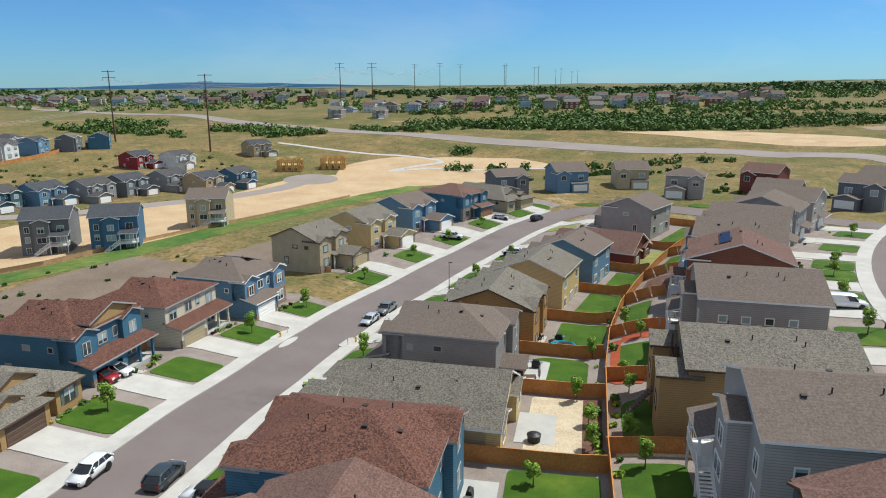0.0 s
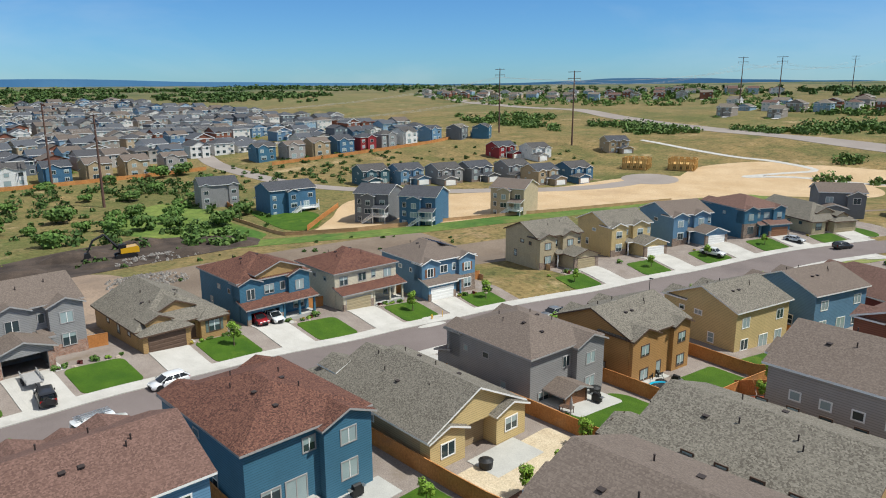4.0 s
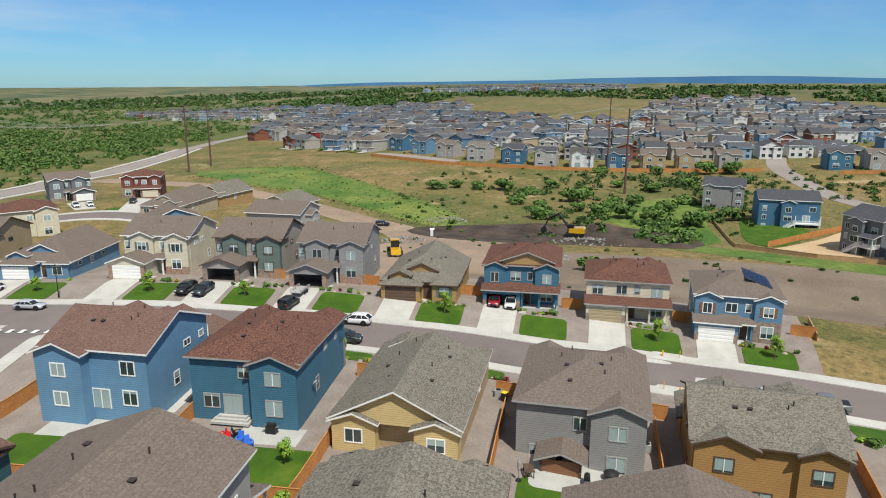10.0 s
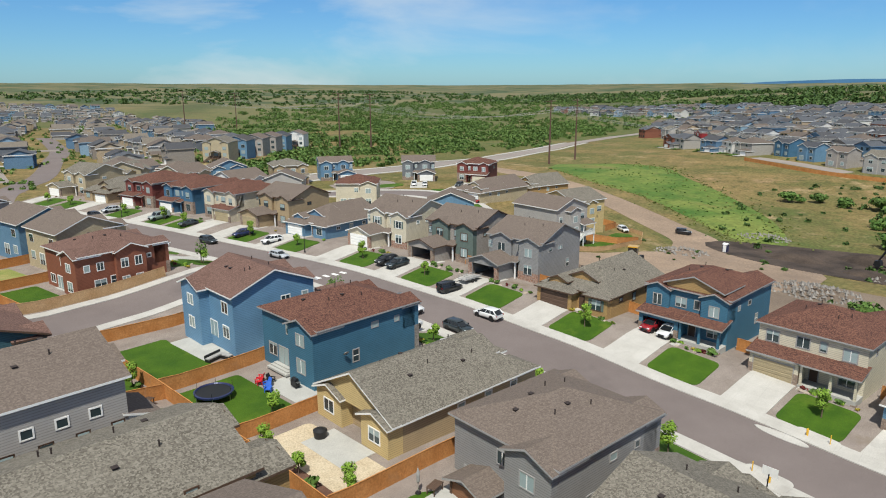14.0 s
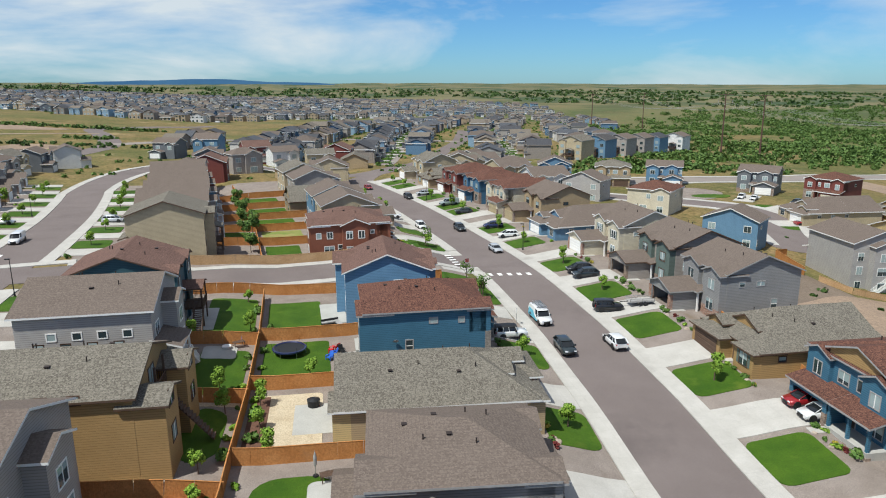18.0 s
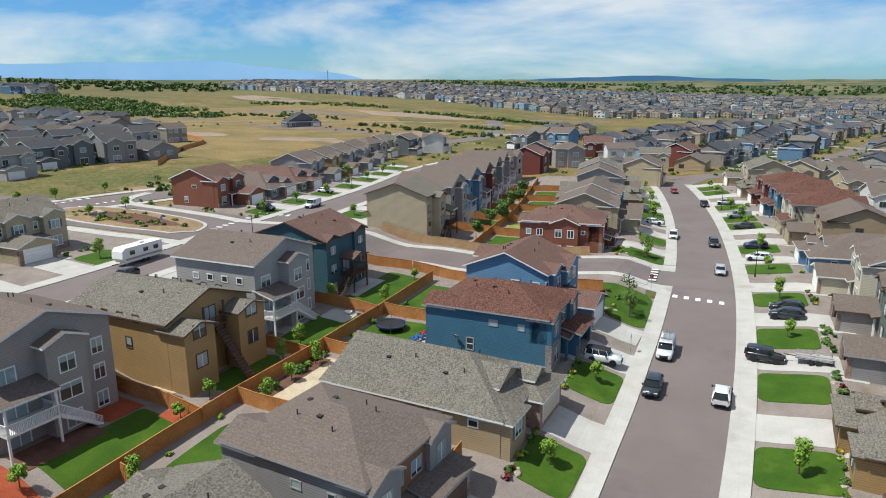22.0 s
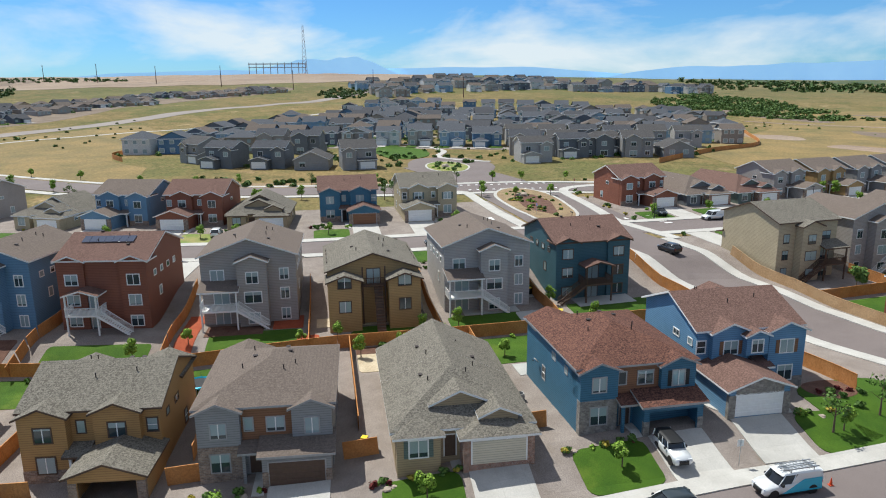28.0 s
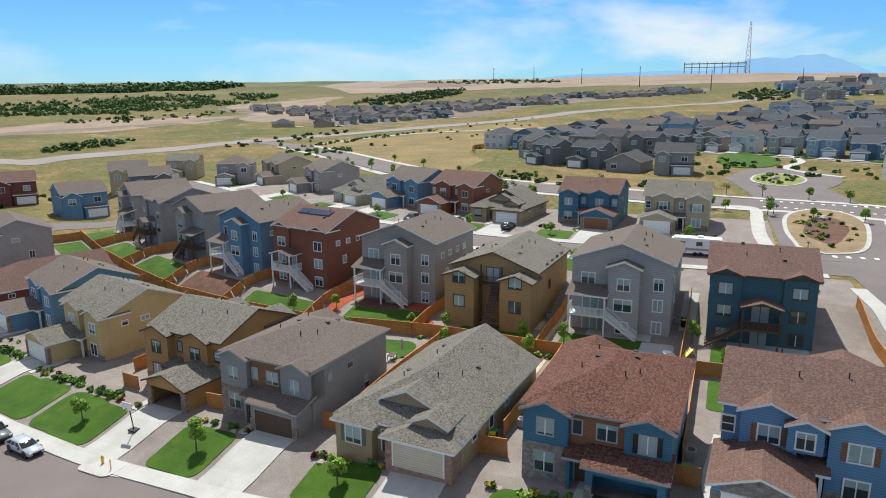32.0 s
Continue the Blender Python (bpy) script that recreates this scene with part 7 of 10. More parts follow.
# ---- the draw, the dirt and the far roads ----
DRAW_GREEN = mottled("mixed_draw_weeds", (0.052, 0.115, 0.018), (0.155, 0.185, 0.042), 0.045, 0.5, 0.95, (0.20, 0.135, 0.055), 0.6, fine_amt=0.6)
HIGHWAY = mottled("worn_pale_asphalt", (0.235, 0.20, 0.178), (0.28, 0.242, 0.215), 0.05, 6, 0.9, None, 0.1, fine_amt=0.15)
PALE_SOIL = mottled("pale_graded_soil", (0.225, 0.165, 0.12), (0.295, 0.225, 0.165), 0.012, 0.5, 0.95, (0.16, 0.12, 0.075), 0.4, fine_amt=0.5)
MULCH_TAN = mottled("tan_bark_mulch", (0.21, 0.145, 0.085), (0.28, 0.20, 0.11), 0.4, 6, 0.95, (0.15, 0.16, 0.05), 0.5, fine_amt=0.7)
STRAW = mottled("cut_straw_grass", (0.25, 0.172, 0.068), (0.155, 0.122, 0.05), 0.05, 1.0, 0.95, (0.095, 0.102, 0.036), 0.4, fine_amt=0.65)


def cover(name, poly, mat, label, lift=0.05, category="ground"):
    drape(name, poly, mat, lift, label, category, skirt=0.4)


cover("dirt_ground", ribbon(-84, -34.2, 42, 132), BROWN_DIRT, "brown churned dirt sloping to the draw", 0.04)
cover("dirt_ground", ribbon(-62, -34.2, 16, 236), BROWN_DIRT, "brown graded dirt behind the houses", 0.045)
cover("dirt_track", along([(-84, 62), (-104, 48), (-124, 40), (-145, 32), (-161, 22), (-173, 1), (-186, -26), (-198, -56), (-207, -90), (-212, -125)], 14), PACKED_DIRT, "tan dirt haul track down to the draw", 0.07)
cover("dirt_ground", blob(-112, 46, 34, 24, 0.16, 4, 30), PACKED_DIRT, "brown compacted dirt yard for machines", 0.06)
cover("mud", blob(-160, 74, 21, 40, 0.13, 5, 28), MUD, "dark freshly dug mud", 0.10)
cover("grass", smooth_path([(-264, -108), (-288, -84), (-286, -58), (-262, -34), (-238, -4), (-206, 26), (-174, 44), (-167, 36), (-184, 12), (-204, -20), (-216, -56), (-238, -94), (-264, -108)][:-1]), DRAW_GREEN, "lush mixed grass and weeds in the draw", 0.06)
cover("lawn", smooth_path([(-106, 15), (-119, 18.5), (-134, 17), (-146, 11), (-142, 7.5), (-124, 14.5)]), LAWN, "green garden lawn below a deck", 0.11, "lawn")
fence([(-101, 13), (-103, 20), (-120, 21.5), (-137, 19.5), (-150, 12), (-152, 0)], GREY_CEDAR, 1.2, "low brown rail fence round a sloping garden")
fence([(-122, 9), (-128, 17.5), (-136, 19)], label="orange cedar fence between two gardens")
fence([(-142.5, 4), (-151, 2), (-150, -12)], label="orange cedar fence beside a yellow house")
fence([(-100, 10), (-104, -6), (-108, -8)], label="new orange cedar fence beside a pale house")
cover("dirt_ground", smooth_path([(-142, 262), (-112, 256), (-90, 298), (-52, 314), (-58, 344), (-106, 374), (-136, 348), (-130, 310)]), DIRT, "bare tan building ground by the timber frames", 0.055)
cover("grass", along([(-152, 106), (-138, 126), (-124, 152), (-112, 205), (-99, 255), (-84, 300)], 14), DRAW_GREEN, "lush green weeds along the draw", 0.08)
cover("dirt_ground", smooth_path([(-152, 132), (-131, 160), (-120, 194), (-107, 250), (-104, 285), (-130, 320), (-150, 300), (-158, 250), (-172, 215), (-190, 176), (-168, 150), (-152, 132)][:-1]), DIRT, "bare tan building ground", 0.07)
cover("grass", smooth_path([(-150, 112), (-172, 100), (-196, 86), (-222, 96), (-238, 116), (-214, 126), (-190, 122), (-162, 122)]), DRAW_GREEN, "green grass among the scrub of the draw", 0.05)
cover("lawn", smooth_path([(-200, 134), (-165, 129), (-158, 137), (-177, 150), (-196, 146)]), LAWN, "green lawn inside an orange fence", 0.11, "lawn")
fence([(-229, 136), (-203, 131)], label="new orange cedar fence")
fence([(-156, 133), (-170, 148), (-182, 162)], label="new orange cedar fence round a lawn")
fence([(-190, 124), (-154, 124), (-139, 141), (-127, 175), (-115, 211), (-103, 262)], GREY_CEDAR, 1.1, "low rail fence along the draw")
NEW_STREET = [(-140, 310), (-143, 282), (-152, 256), (-168, 232), (-188, 204), (-210, 187), (-240, 177), (-285, 175), (-327, 176), (-400, 196), (-475, 210), (-556, 254), (-684, 282)]
cover("road", along(NEW_STREET, 9.5), HIGHWAY, "new pale asphalt street climbing the slope", 0.10, "road")
cover("road", blob(-140, 306, 13, 13, 0.0), HIGHWAY, "round end of the new street", 0.11, "road")
for lane in far_lanes:
    cover("road", along(lane, 8.5), HIGHWAY, "pale street between far houses", 0.10, "road")
SIDE_STREET = [(-82, -94), (-97, -80), (-111, -70), (-123, -58), (-127, -44), (-121, -29), (-117, -16)]
cover("road", along(SIDE_STREET, 9.5), ASPHALT, "asphalt side street curving between houses", 0.09, "road")
cover("road", blob(-118, -18, 8, 7, 0.0), ASPHALT, "round end of a side street", 0.10, "road")
for side in (-6.0, 6.0):
    cover("pavement", along(SIDE_STREET, 2.4, side), CONCRETE, "pale concrete pavement along a side street", 0.15, "pavement")
for x, y, deg, n in ((-138, -74, 48, 10), (-150, -61, 25, 20), (-129.5, -38, 0, 6)):
    c, d = math.cos(radians(deg)), math.sin(radians(deg))
    cover("driveway", [(x + a * c - b * d, y + a * d + b * c) for a, b in ((-4, -3), (n, -3), (n, 3), (-4, 3))], CONCRETE, "pale concrete driveway", 0.17, "driveway")
for x, y, rx, ry in ((-127, -34, 3, 3), (-146, -54, 4, 4), (-133, -58, 3, 2.5), (-127, -78, 6, 4)):
    cover("lawn", blob(x, y, rx, ry, 0.1, 3), LAWN, "small green front lawn", 0.12, "lawn")
cover("garden_bed", smooth_path([(-108, -82), (-122, -72), (-134, -84), (-128, -96), (-112, -94)]), GRAVEL, "stony slope of loose rock", 0.1)
VALLEY_ROAD = [(-84, -124), (-110, -117), (-135, -116), (-160, -121), (-198, -134), (-235, -147), (-267, -156), (-310, -166), (-400, -196), (-502, -218), (-582, -222), (-720, -190)]
cover("road", along(VALLEY_ROAD, 12), HIGHWAY, "pale street winding away over the hill", 0.09, "road")
for side in (-8.2, 8.2):
    cover("pavement", along(VALLEY_ROAD[1:9], 2.6, side), CONCRETE, "pale pavement along the winding street", 0.15, "pavement")
cover("road", along([(-700, 640), (-420, 560), (-260, 490), (-100, 428), (-27, 412), (62, 384), (135, 352), (215, 317), (300, 285), (353, 262), (411, 222), (491, 181), (562, 124), (655, 69), (800, 0)], 17), HIGHWAY, "wide pale highway across the prairie", 0.14, "road")
cover("path", along([(-30, 352), (-62, 350), (-92, 348), (-110, 337), (-100, 352), (-90, 366), (-112, 374), (-139, 376), (-200, 392)], 3.2), CONCRETE, "winding pale footpath", 0.12, "path")
cover("path", along([(225, 262), (268, 256), (301, 244), (336, 200), (375, 140), (441, 92), (508, 54)], 3.5), CONCRETE, "winding pale footpath", 0.12, "path")
cover("dirt_ground", blob(-66, 362, 34, 20, 0.15, 9), DIRT, "tan bare ground by the footpath", 0.07)
cover("dirt_ground", smooth_path([(0, 462), (70, 472), (140, 440), (135, 396), (90, 404), (40, 440)]), DIRT, "tan building site on a slope", 0.08)
cover("dirt_ground", along([(180, 470), (250, 462), (325, 452), (395, 458)], 16), BROWN_DIRT, "brown graded terraces", 0.10)
cover("dirt_ground", smooth_path([(700, 560), (765, 432), (799, 343), (835, 241), (867, 66), (966, -61), (1500, -160), (2100, 40), (2200, 700), (1500, 950), (900, 760)]), PALE_SOIL, "pale graded soil of the bare mesa", 0.25)
cover("grass", smooth_path([(128, 134), (152, 192), (206, 258), (296, 250), (345, 240), (398, 205), (332, 172), (280, 160), (205, 162), (168, 140)]), STRAW, "golden straw field beside the boulevard", 0.06)
cover("grass", smooth_path([(130, -60), (180, -72), (250, -130), (300, -185), (420, -280), (430, -420), (330, -430), (230, -330), (150, -225), (128, -150)]), STRAW, "golden straw field behind the houses", 0.06)
cover("dirt_ground", blob(250, 480, 90, 34, 0.15, 17), PACKED_DIRT, "tan graded ground of a building site", 0.09)
cover("dirt_ground", blob(330, 470, 60, 26, 0.3, 27, 30), PACKED_DIRT, "brown graded dirt of a building site", 0.1)
cover("dirt_ground", blob(520, 520, 80, 30, 0.3, 28, 30), PACKED_DIRT, "brown bare ground on the slope", 0.1)
cover("dirt_ground", blob(960, 560, 130, 60, 0.3, 29, 30), BROWN_DIRT, "brown bare ground on the mesa", 0.4)
cover("dirt_ground", blob(1080, 330, 150, 60, 0.3, 30, 30), PACKED_DIRT, "brown bare ground on the mesa", 0.4)
cover("dirt_ground", blob(420, 420, 60, 50, 0.15, 18), PALE_SOIL, "pale graded ground among new houses", 0.09)
cover("dirt_ground", blob(250, -150, 26, 10, 0.3, 15), PALE_SOIL, "bare pale rocky ground", 0.1)
cover("dirt_ground", blob(500, -500, 52, 30, 0.2, 16), PALE_SOIL, "bare pale knoll beyond the field", 0.2)
cover("dirt_track", along([(360, -205), (300, -240), (262, -266), (215, -300), (175, -332), (152, -343)], 6), PALE_SOIL, "pale track over the straw field", 0.12)
cover("road", along([(121, -266), (92, -300), (62, -324), (24, -336), (-30, -332), (-78, -308)], 10), HIGHWAY, "pale street crossing to the southern houses", 0.1, "road")
for k, (x, y, rx, ry) in enumerate(((170, -150, 30, 12), (215, -215, 40, 16), (150, -235, 18, 26), (330, -330, 60, 22), (240, -370, 50, 24), (400, -250, 50, 18))):
    cover("grass", blob(x, y, rx, ry, 0.3, 40 + k, 26), (PACKED_DIRT, BROWN_DIRT)[k % 2], "worn brown ground in the straw field", 0.1)
for side in (-8.2, 8.2):
    cover("pavement", along(BOULEVARD[1:10], 2.4, side), CONCRETE, "pale pavement along the boulevard", 0.16, "pavement")
for x, y, rx, ry in ((-46.9, 91.6, 0.75, 2.8), (-37.6, 91.6, 0.75, 2.6)):
    cover("kerb_apron", blob(x, y, rx, ry, 0.06, 5, 16), CONCRETE, "pale concrete kerb apron at a street drain", 0.14, "kerb")
cover("front_path", along([(-12, 38.6), (-21.8, 38.6), (-25.6, 37.9), (-27.4, 36.2)], 1.3), CONCRETE, "curved concrete path beside a blue house", 0.15, "path")
cover("lot_ground", along([P(9.0, 3.5)] + CROSS[1:5], 30), GRAVEL, "grey rock mulch beside the side street", 0.045)
cover("lot_ground", along([(118, 112), (112, 88), (110, 60)], 14), MULCH_TAN, "planted mulch strip beside the boulevard", 0.07)
cover("lot_ground", along([(104, 4), (100, -24), (99, -58)], 16), MULCH_TAN, "planted mulch strip beside the boulevard", 0.07)
cover("dirt_ground", smooth_path([(338, 330), (392, 284), (470, 255), (560, 240), (640, 190), (760, 120), (790, 160), (700, 262), (600, 322), (510, 370), (500, 450), (430, 530), (385, 420)]), BROWN_DIRT, "brown dirt of the low houses' plots", 0.07)
# planted islands at the entrance
cover("pavement", smooth_path([(55.2, 28), (59.6, 21.8), (74, 19.7), (88.4, 19.7), (96.8, 23.6), (97.9, 29.8), (88.3, 34.8), (71.8, 34.8), (58.4, 32.6)]), CONCRETE, "pale kerb round the planted island", 0.19, "kerb")
cover("garden_bed", smooth_path([(56, 28), (60, 22.5), (74, 20.5), (88, 20.5), (96, 24), (97, 29.5), (88, 34), (72, 34), (59, 32)]), MULCH_TAN, "planted island in the road", 0.22, "garden")
cover("garden_bed", blob(76, 27.5, 12, 4.4, 0.15, 3), DARK_MULCH, "brown mulch bed in the island", 0.25, "garden")
PLAZA = [(37, 10.2), (45, 12.6), (58, 15.2), (74, 15.0), (92, 14.6), (98, 10), (100.5, 2)]
cover("pavement", along(PLAZA, 2.6), CONCRETE, "pale pavement round the corner of the entrance", 0.17, "pavement")
cover("pavement", along([(50, 35.5), (64, 38.6), (80, 40), (94, 41.5), (95, 48)], 2.6), CONCRETE, "pale pavement along the entrance road", 0.17, "pavement")
cover("road", blob(150, 36, 27, 15, 0.05, 6, 28), ASPHALT, "asphalt roundabout of the far quarter", 0.088, "road")
cover("garden_bed", blob(147, 37.5, 13.4, 7.9, 0.05, 3), CONCRETE, "pale kerb round a planted island", 0.2, "kerb")
cover("garden_bed", blob(147, 37.5, 12.6, 7.2, 0.05, 3), LAWN_DRY, "planted island of the far roundabout", 0.24, "garden")
cover("path", along([(232, 58), (222, 40), (198, 31), (178, 36), (166, 30), (158, 20)], 2.6), CONCRETE, "winding pale path round a park lawn", 0.19, "path")
cover("lawn", blob(196, 49, 24, 11, 0.12, 2), LAWN, "green park lawn among far houses", 0.2, "lawn")
isl = random.Random(2)
for _ in range(44):
    a, r = isl.uniform(0, 6.28), math.sqrt(isl.random())
    x, y = 77 + 17 * r * math.cos(a), 27.4 + 5.6 * r * math.sin(a)
    bush(x, y, isl.choice((0, 1, 3, 0)), isl.uniform(0.8, 1.5))
for _ in range(16):
    a, r = isl.uniform(0, 6.28), math.sqrt(isl.random())
    bush(147 + 11 * r * math.cos(a), 37.5 + 6 * r * math.sin(a), isl.choice((0, 1, 2)), 1.5)
for _ in range(14):
    x = isl.uniform(38, 98)
    bush(x, 10.5 + 4.5 * math.sin((x - 37) / 60 * 2.2) - isl.uniform(2.2, 4.2), isl.choice((0, 1, 2, 3)), isl.uniform(0.9, 1.5))
boulder(86, 27.5, 2.1), boulder(146, 38, 2.0)
drape("lawn", round_rect(7.2, 17.5, 15.8, 27.0, 3.0), LAWN, 0.11, "large curved green corner lawn", "lawn", group="front lawns")
drape("garden_bed", round_rect(13.5, 18.0, 20.0, 25.5, 2.0), DARK_MULCH, 0.125, "red-brown mulch bed with shrubs", "garden")
drape("lawn", round_rect(7.2, 17.0, -13.0, -7.0, 2.0), LAWN, 0.11, "curved green corner lawn by the crossing", "lawn", group="front lawns")
for o, s in ((10.5, 21.5), (10.5, -9.5), (9.5, 28)):
    tree(*P(o, s), THIN, "thin young street tree on a corner lawn", 1.3)
for i in range(6):
    bush(*P(13.8 + 0.7 * (i % 3), 20.6 + 0.8 * i), (0, 4, 4, 0, 2, 4)[i], 1.0)


def far_fence(pts, label):
    """A long board fence too far off to tell its boards apart."""
    m = Mesh()
    q = smooth_path(pts)
    for k, dx in ((0, 0.0),):
        for (ax, ay), (bx, by) in zip(q, q[1:]):
            za, zb = T(ax, ay), T(bx, by)
            m.face([(ax, ay, za - 0.3), (bx, by, zb - 0.3), (bx, by, zb + 1.8), (ax, ay, za + 1.8)])
            m.face([(bx, by + 0.12, zb - 0.3), (ax, ay + 0.12, za - 0.3), (ax, ay + 0.12, za + 1.8), (bx, by + 0.12, zb + 1.8)])
            m.face([(ax, ay, za + 1.8), (bx, by, zb + 1.8), (bx, by + 0.12, zb + 1.8), (ax, ay + 0.12, za + 1.8)])
    tagged(part("fence", m, CEDAR), label, "fence", "far fences")


far_fence([(-333, -40), (-312, 2), (-304, 46), (-300, 86), (-305, 164)], "orange cedar fence behind far gardens over the draw")
far_fence([(-296, 196), (-295, 230), (-291, 300), (-296, 326)], "orange cedar fence behind far gardens over the draw")
far_fence([(144, -38), (172, -72), (200, -112), (262, -146), (330, -176), (424, -192)], "orange cedar fence stepping up the eastern hill")
far_fence([(190, 154), (210, 163), (236, 158)], "cedar fence behind a garden of the eastern quarter")


def crossing(spots, deg, w, d):
    ob = tagged(new("crosswalk"), "worn white crosswalk bars on asphalt", "road marking", kind="structure")
    for x, y in spots:
        part("bar", small_mesh(("bar", w, d), lambda: Mesh().box(-w / 2, w / 2, -d / 2, d / 2, -0.05, 0.008).made("bar", [WHITE])), None, ob, at=pose(x, y, T(x, y) + 0.085, 0, 0, deg))


crossing([(-35.0 - 1.75 * i, 14.9 + 0.1 * i) for i in range(5)], 6, 0.75, 1.5)
crossing([P(8.8, -0.6 + 1.9 * i) for i in range(5)], 6, 2.4, 0.6)
crossing([(57.5 - 0.4 * i, 12 + 2.1 * i) for i in range(8)], 10, 2.2, 0.7)
crossing([(44.5 + 1.8 * i, 32.5 + 0.6 * i) for i in range(5)], 10, 0.7, 1.8)
crossing([(106, 16 + 2.2 * i) for i in range(12)], 0, 1.8, 0.7)
crossing([(98, 15 + 2.2 * i) for i in range(12)], 0, 1.8, 0.7)
crossing([(52 + 1.9 * i, 4.5 + 0.4 * i) for i in range(5)], 10, 0.7, 1.8)


def boulevard_trees():
    q = smooth_path(BOULEVARD[1:10])
    r = random.Random(4)
    for i, (x, y) in enumerate(q[::2]):
        for dx in (-11, 11, -13.5):
            if r.random() < 0.75:
                tree(x + dx + r.uniform(-1, 1), y + r.uniform(-4, 4), r.choice(YOUNG + [THIN]), "young tree along the boulevard", r.uniform(0.9, 1.3))


boulevard_trees()


def thicket(name, label, spots, mat, leaf, per, seed):
    """Scrub and woods far off: many uneven bushes of leaf clusters, joined."""
    r = np.random.RandomState(seed)
    n = len(spots)
    c = np.array([(x, y, T(x, y)) for x, y, _ in spots])
    size = np.array([s for _, _, s in spots])
    idx = np.repeat(np.arange(n), per)
    d = r.normal(size=(n * per, 3))
    d /= np.linalg.norm(d, axis=1)[:, None]
    lob = r.uniform(-0.55, 0.55, (n, 5, 3))[idx, r.randint(0, 5, n * per)]
    p = lob + d * r.uniform(0.35, 0.6, (n * per, 1))
    p[:, 2] = np.abs(p[:, 2]) * 0.95 + 0.02
    p = p * (size[idx] * r.uniform(0.8, 1.2, n)[idx])[:, None] + c[idx]
    u = np.cross(d, r.normal(size=d.shape))
    u /= np.linalg.norm(u, axis=1)[:, None]
    v = np.cross(d, u)
    k = (leaf * (0.6 + 0.4 * size[idx] / max(size.mean(), 0.1)) * r.uniform(0.6, 1.3, n * per))[:, None]
    quad = np.stack([p + u * k, p + v * k * 0.8, p - u * k, p - v * k * 0.9], 1).reshape(-1, 3)
    me = bpy.data.meshes.new(name)
    me.from_pydata(quad.tolist(), [], np.arange(len(quad)).reshape(-1, 4).tolist())
    me.materials.append(mat)
    return tagged(new(name, me), label, "shrubs", kind="stuff")


def scatter(cx, cy, rx, ry, n, s0, s1, seed, clump=0.0):
    r = random.Random(seed)
    out = []
    while len(out) < n:
        a, q = r.uniform(0, 6.28), math.sqrt(r.random())
        x, y = cx + rx * q * math.cos(a), cy + ry * q * math.sin(a)
        if clump and noise.noise((x * 0.03, y * 0.03, 1.7)) < clump:
            if r.random() < 0.985:
                continue
        out.append((x, y, r.uniform(s0, s1)))
    return out


def fringe(pts, wide, n, s0, s1, seed):
    """Spots scattered about a line."""
    r = random.Random(seed)
    out = []
    for _ in range(n):
        k = r.randrange(len(pts) - 1)
        f = r.random()
        out.append((pts[k][0] + f * (pts[k + 1][0] - pts[k][0]) + r.gauss(0, wide), pts[k][1] + f * (pts[k + 1][1] - pts[k][1]) + r.gauss(0, wide), r.uniform(s0, s1)))
    return out


thicket("weeds", "yellow-green weeds along the edges of the draw", fringe([(-288, -84), (-286, -58), (-262, -34), (-238, -4), (-206, 26), (-174, 44)], 4, 260, 0.15, 0.5, 61) + fringe([(-167, 36), (-184, 12), (-204, -20), (-216, -56), (-238, -94)], 2.2, 220, 0.15, 0.45, 62), REED, 0.22, 30, 21)
thicket("weeds", "dark green reeds in the bottom of the draw", fringe([(-262, -80), (-240, -40), (-215, -5), (-185, 28)], 8, 160, 0.12, 0.4, 63), VALLEY_LEAF, 0.25, 30, 22)
near_scrub = random.Random(6)
for i, (x, y, s) in enumerate([(-244, 19, 3.6), (-248, 26, 3.0), (-245, 36, 3.2), (-246, 47, 3.8), (-216, 56, 3.6), (-255, 68, 3.5), (-224, 77, 4.2), (-199, 87, 3.6), (-194, 95, 4.2), (-200, 106, 3.8), (-298, 139, 5.0), (-184, 117, 4.2), (-187, 67, 3.8), (-296, 115, 3.0), (-295, 89, 3.0), (-267, 126, 3.6), (-298, 149, 4.6), (-232, 82, 3.8), (-195, 130, 4.0),
                               (-212, 92, 3.4), (-206, 80, 3.0), (-218, 100, 3.6), (-210, 112, 3.6), (-190, 104, 3.2), (-238, 60, 2.6), (-262, 96, 3.0), (-252, 110, 3.2), (-104, 84, 2.6), (-101, 90, 2.2), (-226, 120, 3.2), (-240, 130, 3.0), (-272, 150, 3.4), (-210, 66, 2.6)]):
    def scrub_mesh(k=i % 5):
        return leaf_mesh("scrub", VALLEY_LEAF if k % 2 else LEAF_DARK, 700, (1.1, 1.1, 0.0, 1.2), 0.12, 90 + k)
    ob = tagged(part("scrub_oak", small_mesh(("scrub", i % 5), scrub_mesh), None), "dark green scrub oak thicket on dry grass", "shrub", "scrub oaks")
    ob.matrix_basis = Matrix.LocRotScale((x, y, T(x, y) - 0.1), Euler((0, 0, i * 1.3)), (s * near_scrub.uniform(0.95, 1.35), s * near_scrub.uniform(0.95, 1.35), s * near_scrub.uniform(0.95, 1.2)))
thicket("scrub", "low scrub oaks and sagebrush over the western draw", scatter(-240, 80, 90, 80, 190, 0.6, 1.6, 1) + scatter(-230, 95, 60, 50, 90, 1.5, 3.2, 31, 0.05) + scatter(-270, 210, 45, 60, 150, 0.8, 2.4, 2) + scatter(-275, 128, 20, 26, 40, 2, 3.6, 32) + scatter(-110, 60, 40, 90, 70, 0.3, 0.9, 3) + scatter(-230, 300, 60, 40, 40, 0.8, 2, 14), SCRUB, 0.42, 46, 1)
